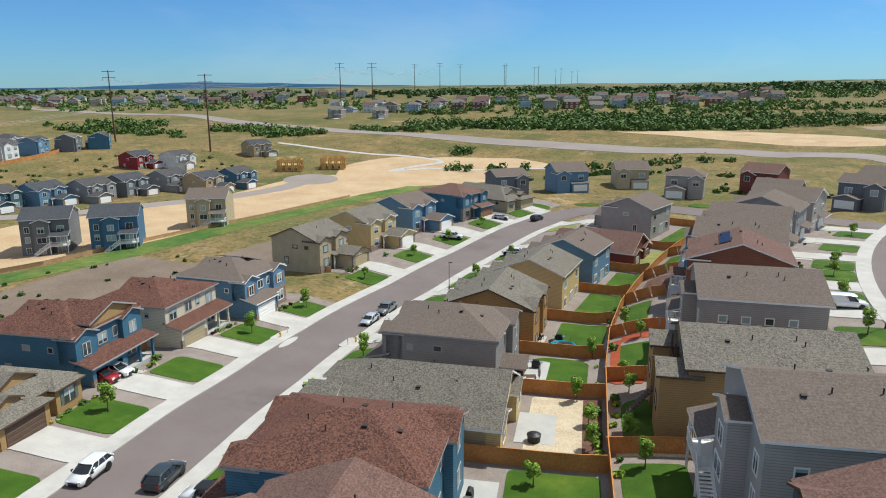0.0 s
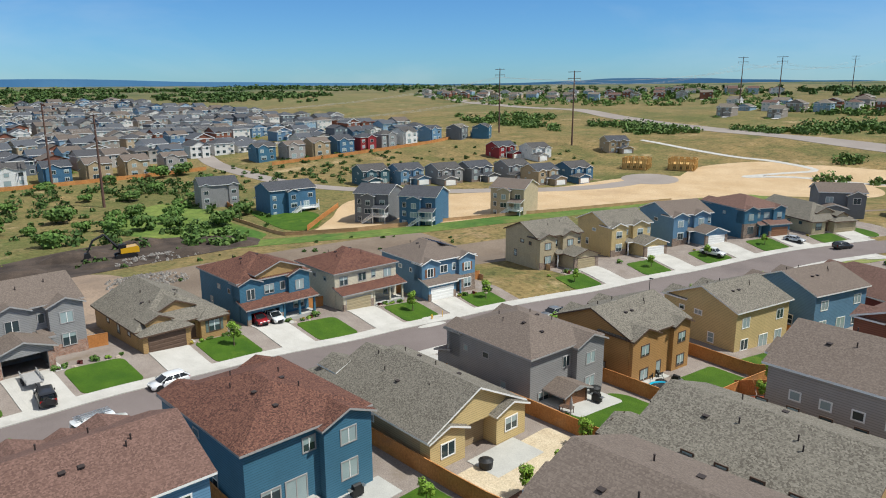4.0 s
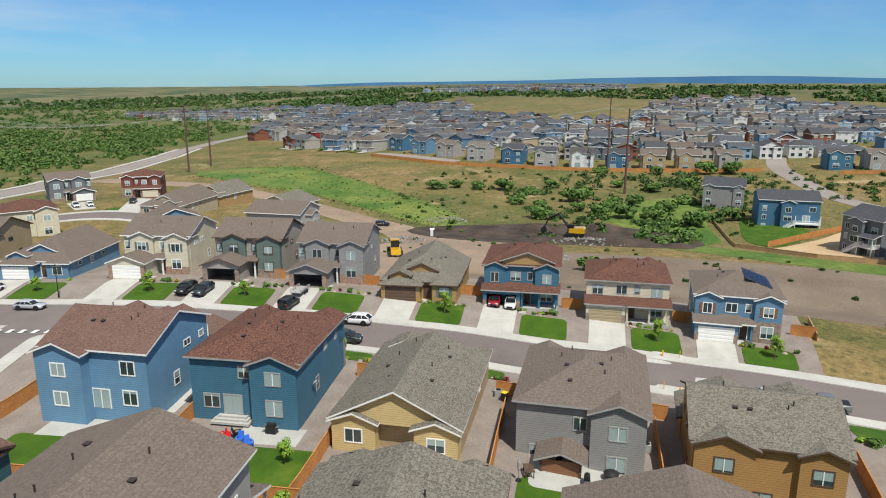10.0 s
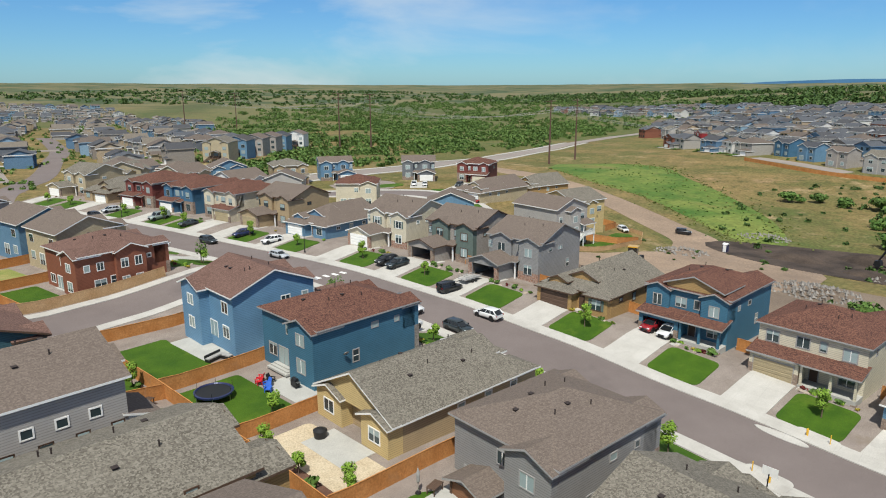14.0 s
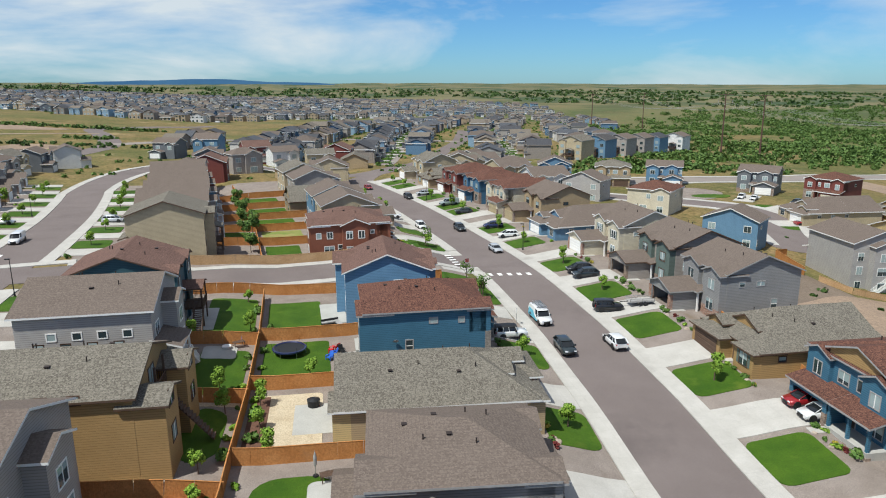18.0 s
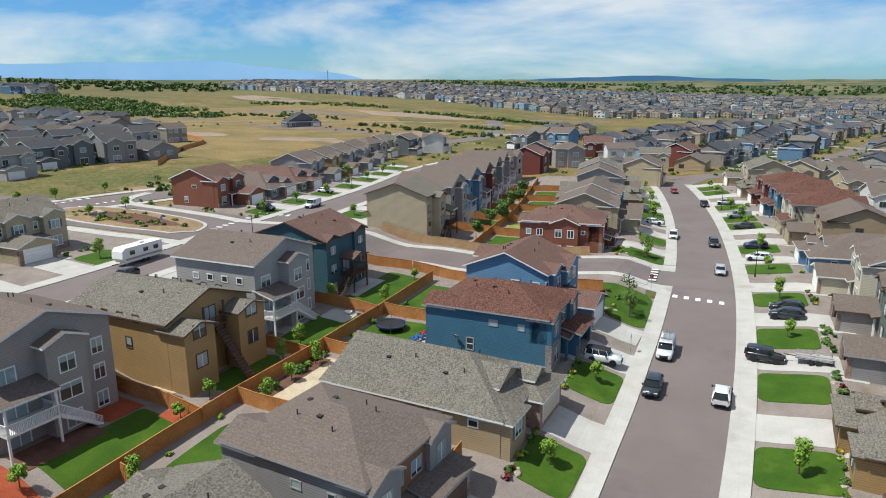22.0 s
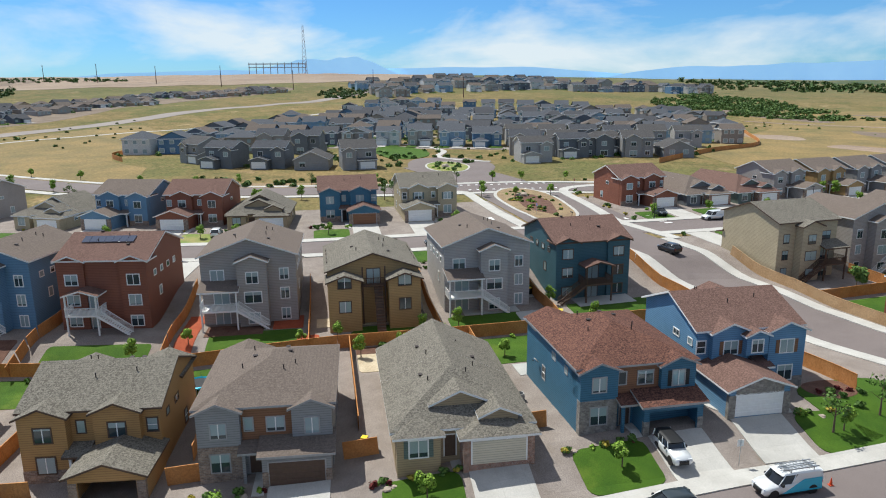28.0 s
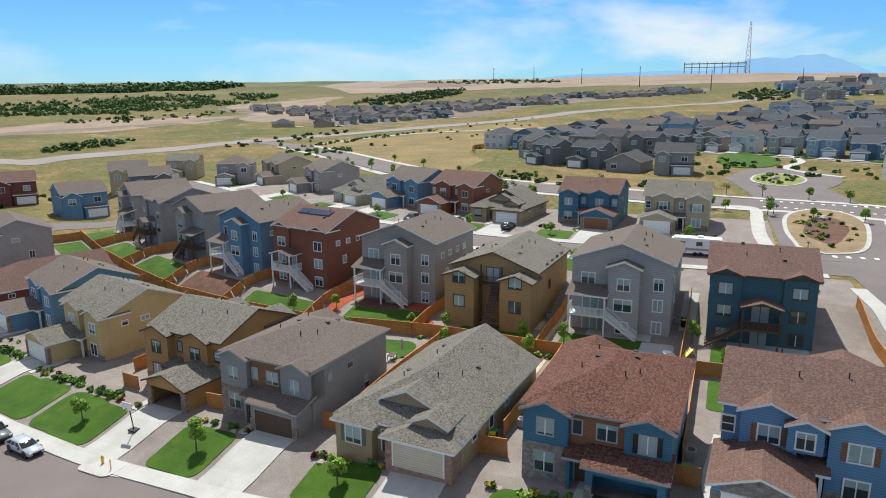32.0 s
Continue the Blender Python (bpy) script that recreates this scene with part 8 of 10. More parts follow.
thicket("scrub", "dense green scrub over the southern valley", scatter(-420, -430, 240, 200, 1500, 2.2, 5.0, 4, -0.12) + scatter(-800, -700, 420, 320, 1500, 3, 6.5, 5, -0.06) + scatter(-260, -250, 60, 70, 220, 1.5, 3.8, 6) + scatter(-150, -158, 60, 24, 80, 1.2, 3, 15) + scatter(-620, -330, 150, 70, 260, 2, 4.5, 33) + scatter(-182, -214, 24, 16, 70, 1.6, 3.6, 51) + scatter(-146, -172, 30, 18, 110, 1.4, 3.4, 52) + scatter(-112, -142, 18, 12, 50, 1.2, 2.8, 53) + scatter(-330, -230, 60, 45, 110, 1.0, 3.2, 54, -0.1), VALLEY_LEAF, 0.85, 44, 2)
thicket("scrub", "dense green scrub along the northern highway", scatter(-20, 500, 130, 30, 420, 3.2, 6.2, 7, -0.2) + scatter(110, 530, 80, 30, 220, 3.0, 5.6, 34) + scatter(-300, 440, 110, 40, 260, 2.6, 5.4, 8, -0.08) + scatter(-140, 468, 40, 16, 70, 2.4, 4.6, 9) + scatter(-10, 350, 80, 10, 34, 2.0, 4.4, 35) + scatter(-85, 386, 6, 5, 4, 3, 4.5, 36), VALLEY_LEAF, 0.85, 44, 3)
thicket("trees", "leafy trees among the northern houses", scatter(-30, 640, 240, 80, 520, 3.0, 6.0, 10) + scatter(-500, 700, 260, 120, 380, 3, 6.0, 37) + scatter(100, 820, 260, 90, 300, 4, 7, 43), LEAF_DARK, 1.0, 34, 7)
thicket("scrub", "dark green scrub over the eastern slopes", scatter(410, 650, 120, 60, 120, 2.0, 4.0, 12) + scatter(660, 440, 120, 40, 260, 2.5, 5, 13, -0.2) + scatter(180, 378, 30, 10, 26, 1.4, 3, 38) + scatter(690, 60, 60, 30, 90, 2, 4, 39) + scatter(150, -255, 60, 12, 60, 1, 2.4, 16) + fringe([(150, -215), (250, -235), (330, -330)], 3, 30, 0.8, 1.8, 82) + scatter(330, 215, 120, 30, 24, 0.5, 1.2, 83) + scatter(250, 300, 60, 12, 30, 1, 2, 84) + scatter(560, 300, 60, 30, 60, 1.5, 3, 85) + scatter(1000, 480, 60, 120, 120, 2, 5, 87) + scatter(330, 500, 90, 20, 60, 1, 2.5, 88), SCRUB, 0.9, 30, 4)
thicket("scrub", "bright green scrub on the hill behind the straw field", scatter(480, -270, 130, 50, 480, 1.8, 3.6, 11, -0.25) + scatter(570, -322, 80, 42, 300, 2, 4, 81) + scatter(300, -292, 60, 12, 46, 1.2, 2.6, 101) + scatter(390, -440, 90, 20, 90, 1.4, 3.0, 102) + scatter(190, -395, 70, 8, 110, 1.4, 2.8, 103) + scatter(143, -300, 16, 7, 40, 1.2, 2.2, 104), VALLEY_LEAF, 0.8, 36, 14)
thicket("young_trees", "young trees along the boulevard and the straw field", fringe([(118, -84), (134, -130), (140, -180), (134, -230), (140, -268)], 2.5, 46, 0.8, 1.5, 105) + fringe([(104, -100), (110, -150), (108, -210)], 2.5, 20, 0.8, 1.5, 106) + fringe([(200, -240), (300, -200), (380, -170)], 12, 24, 0.5, 1.2, 107) + fringe([(30, -150), (60, -186), (86, -178), (84, -130), (30, -120)], 8, 34, 0.8, 1.5, 108) + fringe([(-70, -130), (-50, -150), (-20, -165), (20, -130)], 8, 36, 0.9, 1.7, 109), LEAF_DARK, 0.42, 40, 15)
thicket("scrub", "green scrub thickets below the northern houses", scatter(400, 610, 200, 60, 620, 2.0, 4.4, 12, -0.2) + scatter(178, 228, 26, 16, 34, 0.8, 1.5, 121) + scatter(168, 60, 20, 50, 40, 0.8, 1.5, 124) + scatter(185, -40, 26, 40, 40, 0.8, 1.5, 125) + scatter(170, 372, 24, 8, 30, 1.2, 2.6, 122) + scatter(60, 250, 40, 14, 24, 0.7, 1.4, 123) + scatter(-65, 498, 75, 16, 260, 2.6, 5.0, 111) + scatter(10, 535, 70, 24, 260, 2.6, 5.0, 112) + scatter(-144, 574, 24, 12, 40, 2, 4, 113) + scatter(-20, 309, 26, 5, 18, 1.8, 3.4, 114) + scatter(-170, 107, 16, 9, 46, 1.0, 2.4, 115) + scatter(-82, 388, 4, 4, 5, 3, 4.5, 116) + scatter(30, 300, 40, 12, 30, 1, 2.6, 117) + fringe([(200, 262), (260, 256), (330, 244)], 4, 40, 0.6, 1.4, 118) + fringe([(128, 118), (120, 92), (118, 60)], 4, 60, 0.5, 1.2, 119) + fringe([(106, 0), (103, -30), (102, -60)], 4, 50, 0.5, 1.2, 120), VALLEY_LEAF, 0.8, 40, 16)
thicket("far_woods", "distant dark woods along the horizon", scatter(-900, 900, 800, 200, 600, 4, 7, 20, 0.0) + scatter(150, 1000, 500, 160, 700, 5, 8, 21) + scatter(620, 900, 220, 120, 420, 5, 9, 23) + scatter(-1300, 520, 120, 300, 300, 5, 9, 22) + scatter(-1500, -300, 200, 400, 500, 4, 8, 24) + scatter(-1000, -300, 200, 190, 900, 3, 6.5, 71, -0.2) + scatter(-1080, 120, 180, 250, 700, 3, 6, 72, -0.1) + scatter(-880, 460, 180, 100, 400, 3, 6, 73, -0.1) + scatter(-1350, -800, 300, 300, 600, 4, 8, 74) + scatter(300, -900, 260, 200, 260, 3, 6, 75, 0.0) + scatter(300, -1700, 700, 300, 600, 4, 8, 25, -0.05) + scatter(900, -620, 200, 160, 200, 4, 7, 26) + scatter(-900, -1500, 600, 500, 900, 4, 7, 27, -0.05), SCRUB, 2.0, 22, 5)
thicket("young_trees", "young trees in the gardens of the far quarters", far_garden_trees + scatter(260, 0, 110, 120, 160, 0.8, 1.6, 40) + scatter(-40, -290, 110, 120, 160, 1, 2.2, 41) + scatter(-400, 80, 70, 200, 120, 0.8, 1.5, 42), LEAF_DARK, 0.45, 36, 8)


def ridge(name, label, pts, h, mat):
    """A long far hill of uneven crest."""
    m = Mesh()
    n = 60
    q = [(pts[0][0] + (pts[1][0] - pts[0][0]) * i / n, pts[0][1] + (pts[1][1] - pts[0][1]) * i / n) for i in range(n + 1)]
    top = []
    for i, (x, y) in enumerate(q):
        t = i / n
        e = math.sin(math.pi * t) ** 0.5
        top.append((x, y, e * h * (0.9 + 0.22 * noise.noise((t * 5, h * 0.01, 0.2)) + 0.06 * noise.noise((t * 17, 0.4, h)))))
    for a, b in zip(top, top[1:]):
        m.face([(a[0], a[1], -40), (b[0], b[1], -40), b, a])
        fa, fb = (a[0] * 1.08, a[1] * 1.08, -40), (b[0] * 1.08, b[1] * 1.08, -40)
        m.face([a, b, fb, fa])
    tagged(part(name, m, mat), label, "hills", kind="structure")


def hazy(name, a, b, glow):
    """Far hills with the blue of hazy air painted into their colour and glow."""
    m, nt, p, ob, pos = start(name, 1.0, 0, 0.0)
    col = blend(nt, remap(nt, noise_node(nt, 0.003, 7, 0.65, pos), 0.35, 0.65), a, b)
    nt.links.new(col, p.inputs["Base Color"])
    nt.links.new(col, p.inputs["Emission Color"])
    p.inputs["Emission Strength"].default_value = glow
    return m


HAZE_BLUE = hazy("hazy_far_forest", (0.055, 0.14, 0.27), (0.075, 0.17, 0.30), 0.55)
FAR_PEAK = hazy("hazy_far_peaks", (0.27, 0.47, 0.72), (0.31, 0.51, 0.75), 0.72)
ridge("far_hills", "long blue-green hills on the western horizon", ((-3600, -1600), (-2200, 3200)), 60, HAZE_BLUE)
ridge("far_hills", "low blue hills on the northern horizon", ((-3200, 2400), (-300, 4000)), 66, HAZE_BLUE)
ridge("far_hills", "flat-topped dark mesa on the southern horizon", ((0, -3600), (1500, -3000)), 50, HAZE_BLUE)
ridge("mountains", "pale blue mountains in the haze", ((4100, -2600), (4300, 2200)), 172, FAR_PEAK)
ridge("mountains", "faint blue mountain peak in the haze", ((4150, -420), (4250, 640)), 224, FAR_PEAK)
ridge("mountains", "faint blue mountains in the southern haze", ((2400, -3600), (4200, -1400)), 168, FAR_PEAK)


# ---- power lines ----
def pylon(x, y, h, arm=4.5):
    ob = tagged(new("power_pole"), "tall rust-brown steel power pole with crossarms", "power pole", "power poles")
    z = T(x, y)
    ob.matrix_basis = pose(x, y, z)
    part("mast", Mesh().tube((0, 0, -1), (0, 0, h), 0.55, 0.28, 10), POLE_STEEL, ob)
    for k in (0.985, 0.9):
        part("crossarm", Mesh().box(-arm, arm, -0.14, 0.14, h * k - 0.15, h * k + 0.15), POLE_STEEL, ob)
    for sx in ((-arm + 0.2, 0, arm - 0.2) if math.hypot(x, y) < 700 else ()):
        part("insulator", Mesh().tube((sx, 0, h * 0.9 - 1.6), (sx, 0, h * 0.9), 0.13, 0.13, 6), GREY_TRIM, ob)
    return Vector((x, y, z + h * 0.9 - 1.6)), arm


def wires(a, b, arm):
    ob = tagged(new("power_line"), "thin sagging wires between power poles", "wire", "power lines")
    for dx in (-arm + 0.2, 0, arm - 0.2):
        m = Mesh()
        pts = []
        for i in range(13):
            t = i / 12
            p = a.lerp(b, t)
            pts.append(Vector((p.x + dx, p.y, p.z - 4 * 7 * t * (1 - t))))
        for p in pts:
            m.v += [(p.x + 0.045 * math.cos(k), p.y, p.z + 0.045 * math.sin(k)) for k in (0.0, 2.1, 4.2)]
        for i in range(12):
            for k in range(3):
                m.f.append((3 * i + k, 3 * i + (k + 1) % 3, 3 * i + 3 + (k + 1) % 3, 3 * i + 3 + k)), m.m.append(0)
        part("wire", m, GREY_TRIM, ob)


for line in ([(-246, 98, 35), (-262, -112, 33), (-226, -252, 36), (-245, -535, 36)], [(-246, 98, 35), (-223, 354, 43), (-246, 612, 42), (-274, 960, 42)], [(-296, 92, 36), (-290, -116, 33), (-250, -251, 36), (-300, -540, 36)], [(-296, 92, 36), (-300, 372, 43), (-222, 632, 42), (-240, 970, 42)]):
    last = None
    for i, (x, y, h) in enumerate(line):
        if i == 0 and line[1][1] > 0:
            last = (Vector((x, y, T(x, y) + h * 0.9 - 1.6)), 4.5)
            continue
        p = pylon(x, y, h)
        if last:
            wires(last[0], p[0], 4.3)
        last = p
for i in range(9):
    pylon(-250 + 14 * i + (i % 2) * 40, 1150 + 150 * i, 42)
for i in range(7):
    pylon(640 + 60 * i, -60 + 90 * i, 22 + 3 * (i % 2), 3)
for x, y in ((640, -795), (401, -938), (381, -947)):
    pylon(x, y, 30, 2)


def lattice(x, y, h, w):
    ob = tagged(new("radio_tower"), "tall red and white lattice radio tower", "tower")
    ob.matrix_basis = pose(x, y, T(x, y))
    for sx, sy in ((-1, -1), (1, -1), (0, 1)):
        part("leg", Mesh().tube((sx * w, sy * w, -2), (sx * w * 0.25, sy * w * 0.25, h), 0.5, 0.3, 5), GREY_TRIM, ob)
    for i in range(12):
        z = h * i / 12
        k0, k1 = w * (1 - 0.75 * i / 12), w * (1 - 0.75 * (i + 1) / 12)
        m = Mesh()
        c0, c1 = [(-k0, -k0), (k0, -k0), (0, k0)], [(-k1, -k1), (k1, -k1), (0, k1)]
        for j in range(3):
            m.tube((*c0[j], z), (*c1[(j + 1) % 3], z + h / 12), 0.28, 0.28, 4)
        part("brace", m, GREY_TRIM if i % 2 else PAINT["red"], ob)


lattice(1700, 140, 118, 6)
sub = tagged(new("substation"), "grey steel substation frames on the mesa", "substation")
sub.matrix_basis = pose(1500, 190, T(1500, 190))
for i in range(9):
    part("gantry", Mesh().box(-1.2, 1.2, -60 + 15 * i, -58.6 + 15 * i, -2, 26), GREY_TRIM, sub)
part("beam", Mesh().box(-1, 1, -60, 62, 22, 24), GREY_TRIM, sub)
part("beam", Mesh().box(-1, 1, -60, 62, 15, 16.4), GREY_TRIM, sub)


# ---- vehicles ----
def car_paint(name, col):
    m, nt, p, ob, pos = start(name, 0.28, 0.2, 0.6)
    f = noise_node(nt, 1.2, 3, 0.5, pos)
    nt.links.new(blend(nt, remap(nt, f, 0.3, 0.7), tuple(c * 0.95 for c in col), col), p.inputs["Base Color"])
    p.inputs["Coat Weight"].default_value, p.inputs["Coat Roughness"].default_value = 0.7, 0.06
    return m


CARS = {k: car_paint(k + "_car_paint", v) for k, v in dict(white=(0.78, 0.78, 0.77), black=(0.012, 0.012, 0.014), silver=(0.48, 0.50, 0.53), navy=(0.02, 0.028, 0.10), grey=(0.16, 0.165, 0.17), red=(0.32, 0.015, 0.02), charcoal=(0.025, 0.036, 0.042), sage=(0.30, 0.35, 0.34), yellow=(0.75, 0.42, 0.02), cyan=(0.0, 0.42, 0.62)).items()}
LAMP = plain("lamp_lens", (0.75, 0.76, 0.78), 0.15)
TAIL = plain("tail_lens", (0.40, 0.01, 0.01), 0.2)
SHAPES = {  # length, width, bonnet, belt, roof heights, windscreen foot and top, rear top and foot (from the nose)
    "suv": (4.7, 1.92, 1.0, 1.08, 1.68, 1.1, 2.05, 3.95, 4.6), "sedan": (4.75, 1.84, 0.92, 0.98, 1.46, 1.35, 2.15, 3.75, 4.45), "van": (5.6, 2.0, 1.15, 1.2, 2.05, 1.3, 1.95, 5.4, 5.55), "pickup": (5.7, 2.0, 1.12, 1.16, 1.85, 1.5, 2.2, 3.6, 3.85), "jeep": (4.5, 1.86, 1.14, 1.16, 1.84, 1.5, 1.8, 4.3, 4.4)}


def smooth(ob):
    ob.data.polygons.foreach_set("use_smooth", [len(p.vertices) == 4 for p in ob.data.polygons])


def vehicle(kind, colour, x, y, deg, label, lift=0.09, z=None, extra=None):
    """A parked car; deg: the way its nose points."""
    L, Wd, bon, belt, roof, w0, w1, r1, r0 = SHAPES[kind]
    ob = tagged(new("pickup_truck" if kind == "pickup" else "van" if kind == "van" else "car"), label, "car", "parked vehicles")
    ob.matrix_basis = pose(x, y, (T(x, y) if z is None else z) + lift, 0, 0, deg)
    paint = CARS[colour]
    near = -60 < x < 30 and 0 < y < 130
    hw = Wd / 2
    f = L / 2
    m = Mesh()
    # body: a loft of cross sections, rounded in plan and tucked in at the sills
    st = [(0.0, 0.72, 0.42, 0.62), (0.12, 0.92, 0.30, bon * 0.82), (0.7, 1.0, 0.24, bon * 0.95), (w0, 1.0, 0.22, bon), (w0 + 0.25, 1.0, 0.22, belt), (r0 - 0.2, 1.0, 0.24, belt), (L - 0.12, 0.95, 0.30, belt * (0.97 if kind != "sedan" else 0.94)), (L, 0.84, 0.40, belt * 0.85)]
    if kind == "pickup":
        st = st[:5] + [(r0 + 0.02, 1.0, 0.24, belt), (L - 0.12, 0.98, 0.32, belt), (L, 0.93, 0.42, belt * 0.95)]
    rings = []
    for d, k, z0, z1 in st:
        n = len(m.v)
        w = hw * k
        m.v += [(f - d, sx * w * kx, z) for sx, kx, z in ((1, 0.86, z0), (1, 1.0, z0 + (z1 - z0) * 0.35), (1, 0.98, z0 + (z1 - z0) * 0.75), (1, 0.88, z1), (-1, 0.88, z1), (-1, 0.98, z0 + (z1 - z0) * 0.75), (-1, 1.0, z0 + (z1 - z0) * 0.35), (-1, 0.86, z0))]
        rings.append(n)
    for a, b in zip(rings, rings[1:]):
        for i in range(8):
            j = (i + 1) % 8
            m.f.append((a + i, a + j, b + j, b + i)), m.m.append(0)
    m.f += [tuple(rings[0] + i for i in range(7, -1, -1)), tuple(rings[-1] + i for i in range(8))]
    m.m += [0, 0]
    # wheel arches, dark sills and grille
    for d in (0.9, L - 1.0):
        for sy in (-1, 1):
            m.tube((f - d, sy * (hw - 0.25), 0.40), (f - d, sy * (hw + 0.006), 0.40), 0.45, None, 14, 1)
    m.box(-f + 0.9, f - 0.9, -hw * 0.96, hw * 0.96, 0.2, 0.34, 1), m.box(f - 0.3, f + 0.01, -hw * 0.5, hw * 0.5, 0.36, bon * 0.68, 1), m.box(-f - 0.01, -f + 0.3, -hw * 0.6, hw * 0.6, 0.36, 0.5, 1)
    smooth(part("body", m, [paint, BLACK], ob))
    tw, bw = hw * (0.80 if kind in ("van", "jeep", "pickup") else 0.74), hw * 0.9
    bz, tz = belt - 0.03, roof - 0.1
    foot = [(f - w0, bw), (f - r0, bw), (f - r0, -bw), (f - w0, -bw)]
    top = [(f - w1, tw), (f - r1, tw), (f - r1, -tw), (f - w1, -tw)]
    # glass house, bowed at the screens
    g = Mesh()
    ring = lambda x0, x1, w, z, bow: [(x0 + bow * (1 - k * k), k * w, z) for k in (1, 0.5, 0, -0.5, -1)] + [(x1 - bow * (1 - k * k), k * w, z) for k in (-1, -0.5, 0, 0.5, 1)]
    mid_r = lambda t: ring(f - (w0 + (w1 - w0) * t), f - (r0 + (r1 - r0) * t), bw + (tw - bw) * (t ** 1.5), bz + (tz - bz) * t, 0.12 if kind != "jeep" else 0.02)
    for t in (0.0, 0.5, 1.0):
        g.v += mid_r(t)
    for lv in (0, 10):
        for k in range(10):
            g.f.append((lv + (k + 1) % 10, lv + k, lv + 10 + k, lv + 10 + (k + 1) % 10)), g.m.append(0)
    g.f.append(tuple(range(29, 19, -1))), g.m.append(0)
    smooth(part("window_band", g, CAR_GLASS, ob, "dark tinted car windows"))
    # crowned roof
    rf = Mesh()
    rows_ = [(-0.10, 0.0), (0.02, 0.55), (0.25, 0.95), (0.55, 1.0), (0.85, 0.85), (0.99, 0.5), (1.05, 0.0)]
    span = r1 - w1
    for u, up in rows_:
        for k in (-1.04, -0.92, -0.6, 0, 0.6, 0.92, 1.04):
            rf.v.append((f - w1 - span * u + 0.08 * (1 - k * k) * (1 if u < 0.5 else -1) * (abs(u - 0.5) > 0.4), k * tw, tz - 0.03 + (0.13 if abs(k) < 0.95 else 0.0) * up * (1 - 0.25 * k * k) + (0.03 if abs(k) < 0.95 else 0)))
    for a in range(6):
        for k in range(6):
            n = a * 7 + k
            rf.f.append((n, n + 1, n + 8, n + 7)), rf.m.append(0)
    smooth(part("roof_panel", rf, BLACK if kind == "jeep" and colour == "white" else paint, ob))
    pil = Mesh()
    stops = (0.0, 0.38, 0.68, 1.0) if kind != "van" else (0.0, 0.3, 1.0)
    for sx in (-1, 1):
        for t in stops:
            last = 0.10 if t == 1.0 else 0.045
            a, c, b = [Vector((x_, sx * w_ * 1.005, z_)) for x_, w_, z_ in ((foot[0][0] + (foot[1][0] - foot[0][0]) * t, bw, bz), ((foot[0][0] + top[0][0]) / 2 + ((foot[1][0] + top[1][0]) - (foot[0][0] + top[0][0])) / 2 * t, bw + (tw - bw) * 0.354, (bz + tz) / 2), (top[0][0] + (top[1][0] - top[0][0]) * t, tw, tz))]
            pil.tube(a, c, last, last, 5), pil.tube(c, b, last, last * 0.9, 5)
    if kind == "van":
        for sx in (-1, 1):
            pil.prism([(f - w0 - 1.3, sx * bw * 1.01, bz), (-f + 0.12, sx * bw * 1.01, bz), (-f + 0.2, sx * tw * 1.02, tz), (f - w1 - 1.2, sx * tw * 1.02, tz)], (0, sx * 0.02, 0))
    part("roof_frame", pil, paint, ob)
    wheel = small_mesh(("tyre", kind), lambda: Mesh().tube((0, -0.12, 0), (0, 0.12, 0), 0.37 if kind != "sedan" else 0.33, None, 16).made("wheel", [TYRE]))
    rim = small_mesh("rim", lambda: Mesh().tube((0, -0.13, 0), (0, 0.13, 0), 0.2, None, 10).made("rim", [STEEL]))
    for d in (0.9, L - 1.0):
        for sy in (-1, 1):
            w = part("wheel", wheel, None, ob, at=pose(f - d, sy * (hw - 0.13), 0.36))
            if near:
                part("rim", rim, None, w)
    for sy in (-1, 1):
        part("headlight", Mesh().box(f - 0.2, f - 0.03, sy * hw * 0.62 - 0.18, sy * hw * 0.62 + 0.18, bon * 0.66, bon * 0.8), LAMP, ob)
        part("tail_light", Mesh().box(-f + 0.01, -f + 0.14, sy * hw * 0.76 - 0.12, sy * hw * 0.76 + 0.12, belt * 0.72, belt * 0.92), TAIL, ob)
        if near:
            part("mirror", Mesh().box(f - w0 - 0.35, f - w0 - 0.15, sy * hw - 0.02, sy * (hw + 0.16) + 0.02, belt - 0.08, belt + 0.12), BLACK, ob)
    if kind == "pickup":
        part("bed", Mesh().box(-f + 0.15, f - r0 - 0.1, -hw * 0.78, hw * 0.78, belt - 0.12, belt + 0.02), BLACK, ob, "dark open truck bed")
    if extra == "ladders":
        for sy in (-0.45, 0.2):
            m = Mesh()
            m.box(-f + 0.3, f - 1.8, sy, sy + 0.06, roof + 0.22, roof + 0.3), m.box(-f + 0.3, f - 1.8, sy + 0.4, sy + 0.46, roof + 0.22, roof + 0.3)
            for i in range(10):
                m.box(-f + 0.5 + i * 0.33, -f + 0.55 + i * 0.33, sy, sy + 0.46, roof + 0.24, roof + 0.28)
            part("ladder", m, STEEL, ob)
        for xx in (-f + 0.8, 0.2):
            part("roof_rack", Mesh().box(xx, xx + 0.08, -hw * 0.7, hw * 0.7, roof - 0.05, roof + 0.2), STEEL, ob)
        for sy in (-1, 1):
            part("stripe", Mesh().prism([(-f + 0.15, sy * hw * 0.995, 0.4), (f - 1.6, sy * hw * 0.995, 0.4), (-f + 1.9, sy * hw * 0.93, belt + 0.25), (-f + 0.15, sy * hw * 0.93, belt + 0.25)], (0, sy * 0.02, 0)), CARS["cyan"], ob, "bright blue painted stripe")
    if kind == "jeep":
        part("spare_wheel", Mesh().tube((-f - 0.2, 0, 0.95), (-f, 0, 0.95), 0.38, None, 14), TYRE, ob)
    return ob


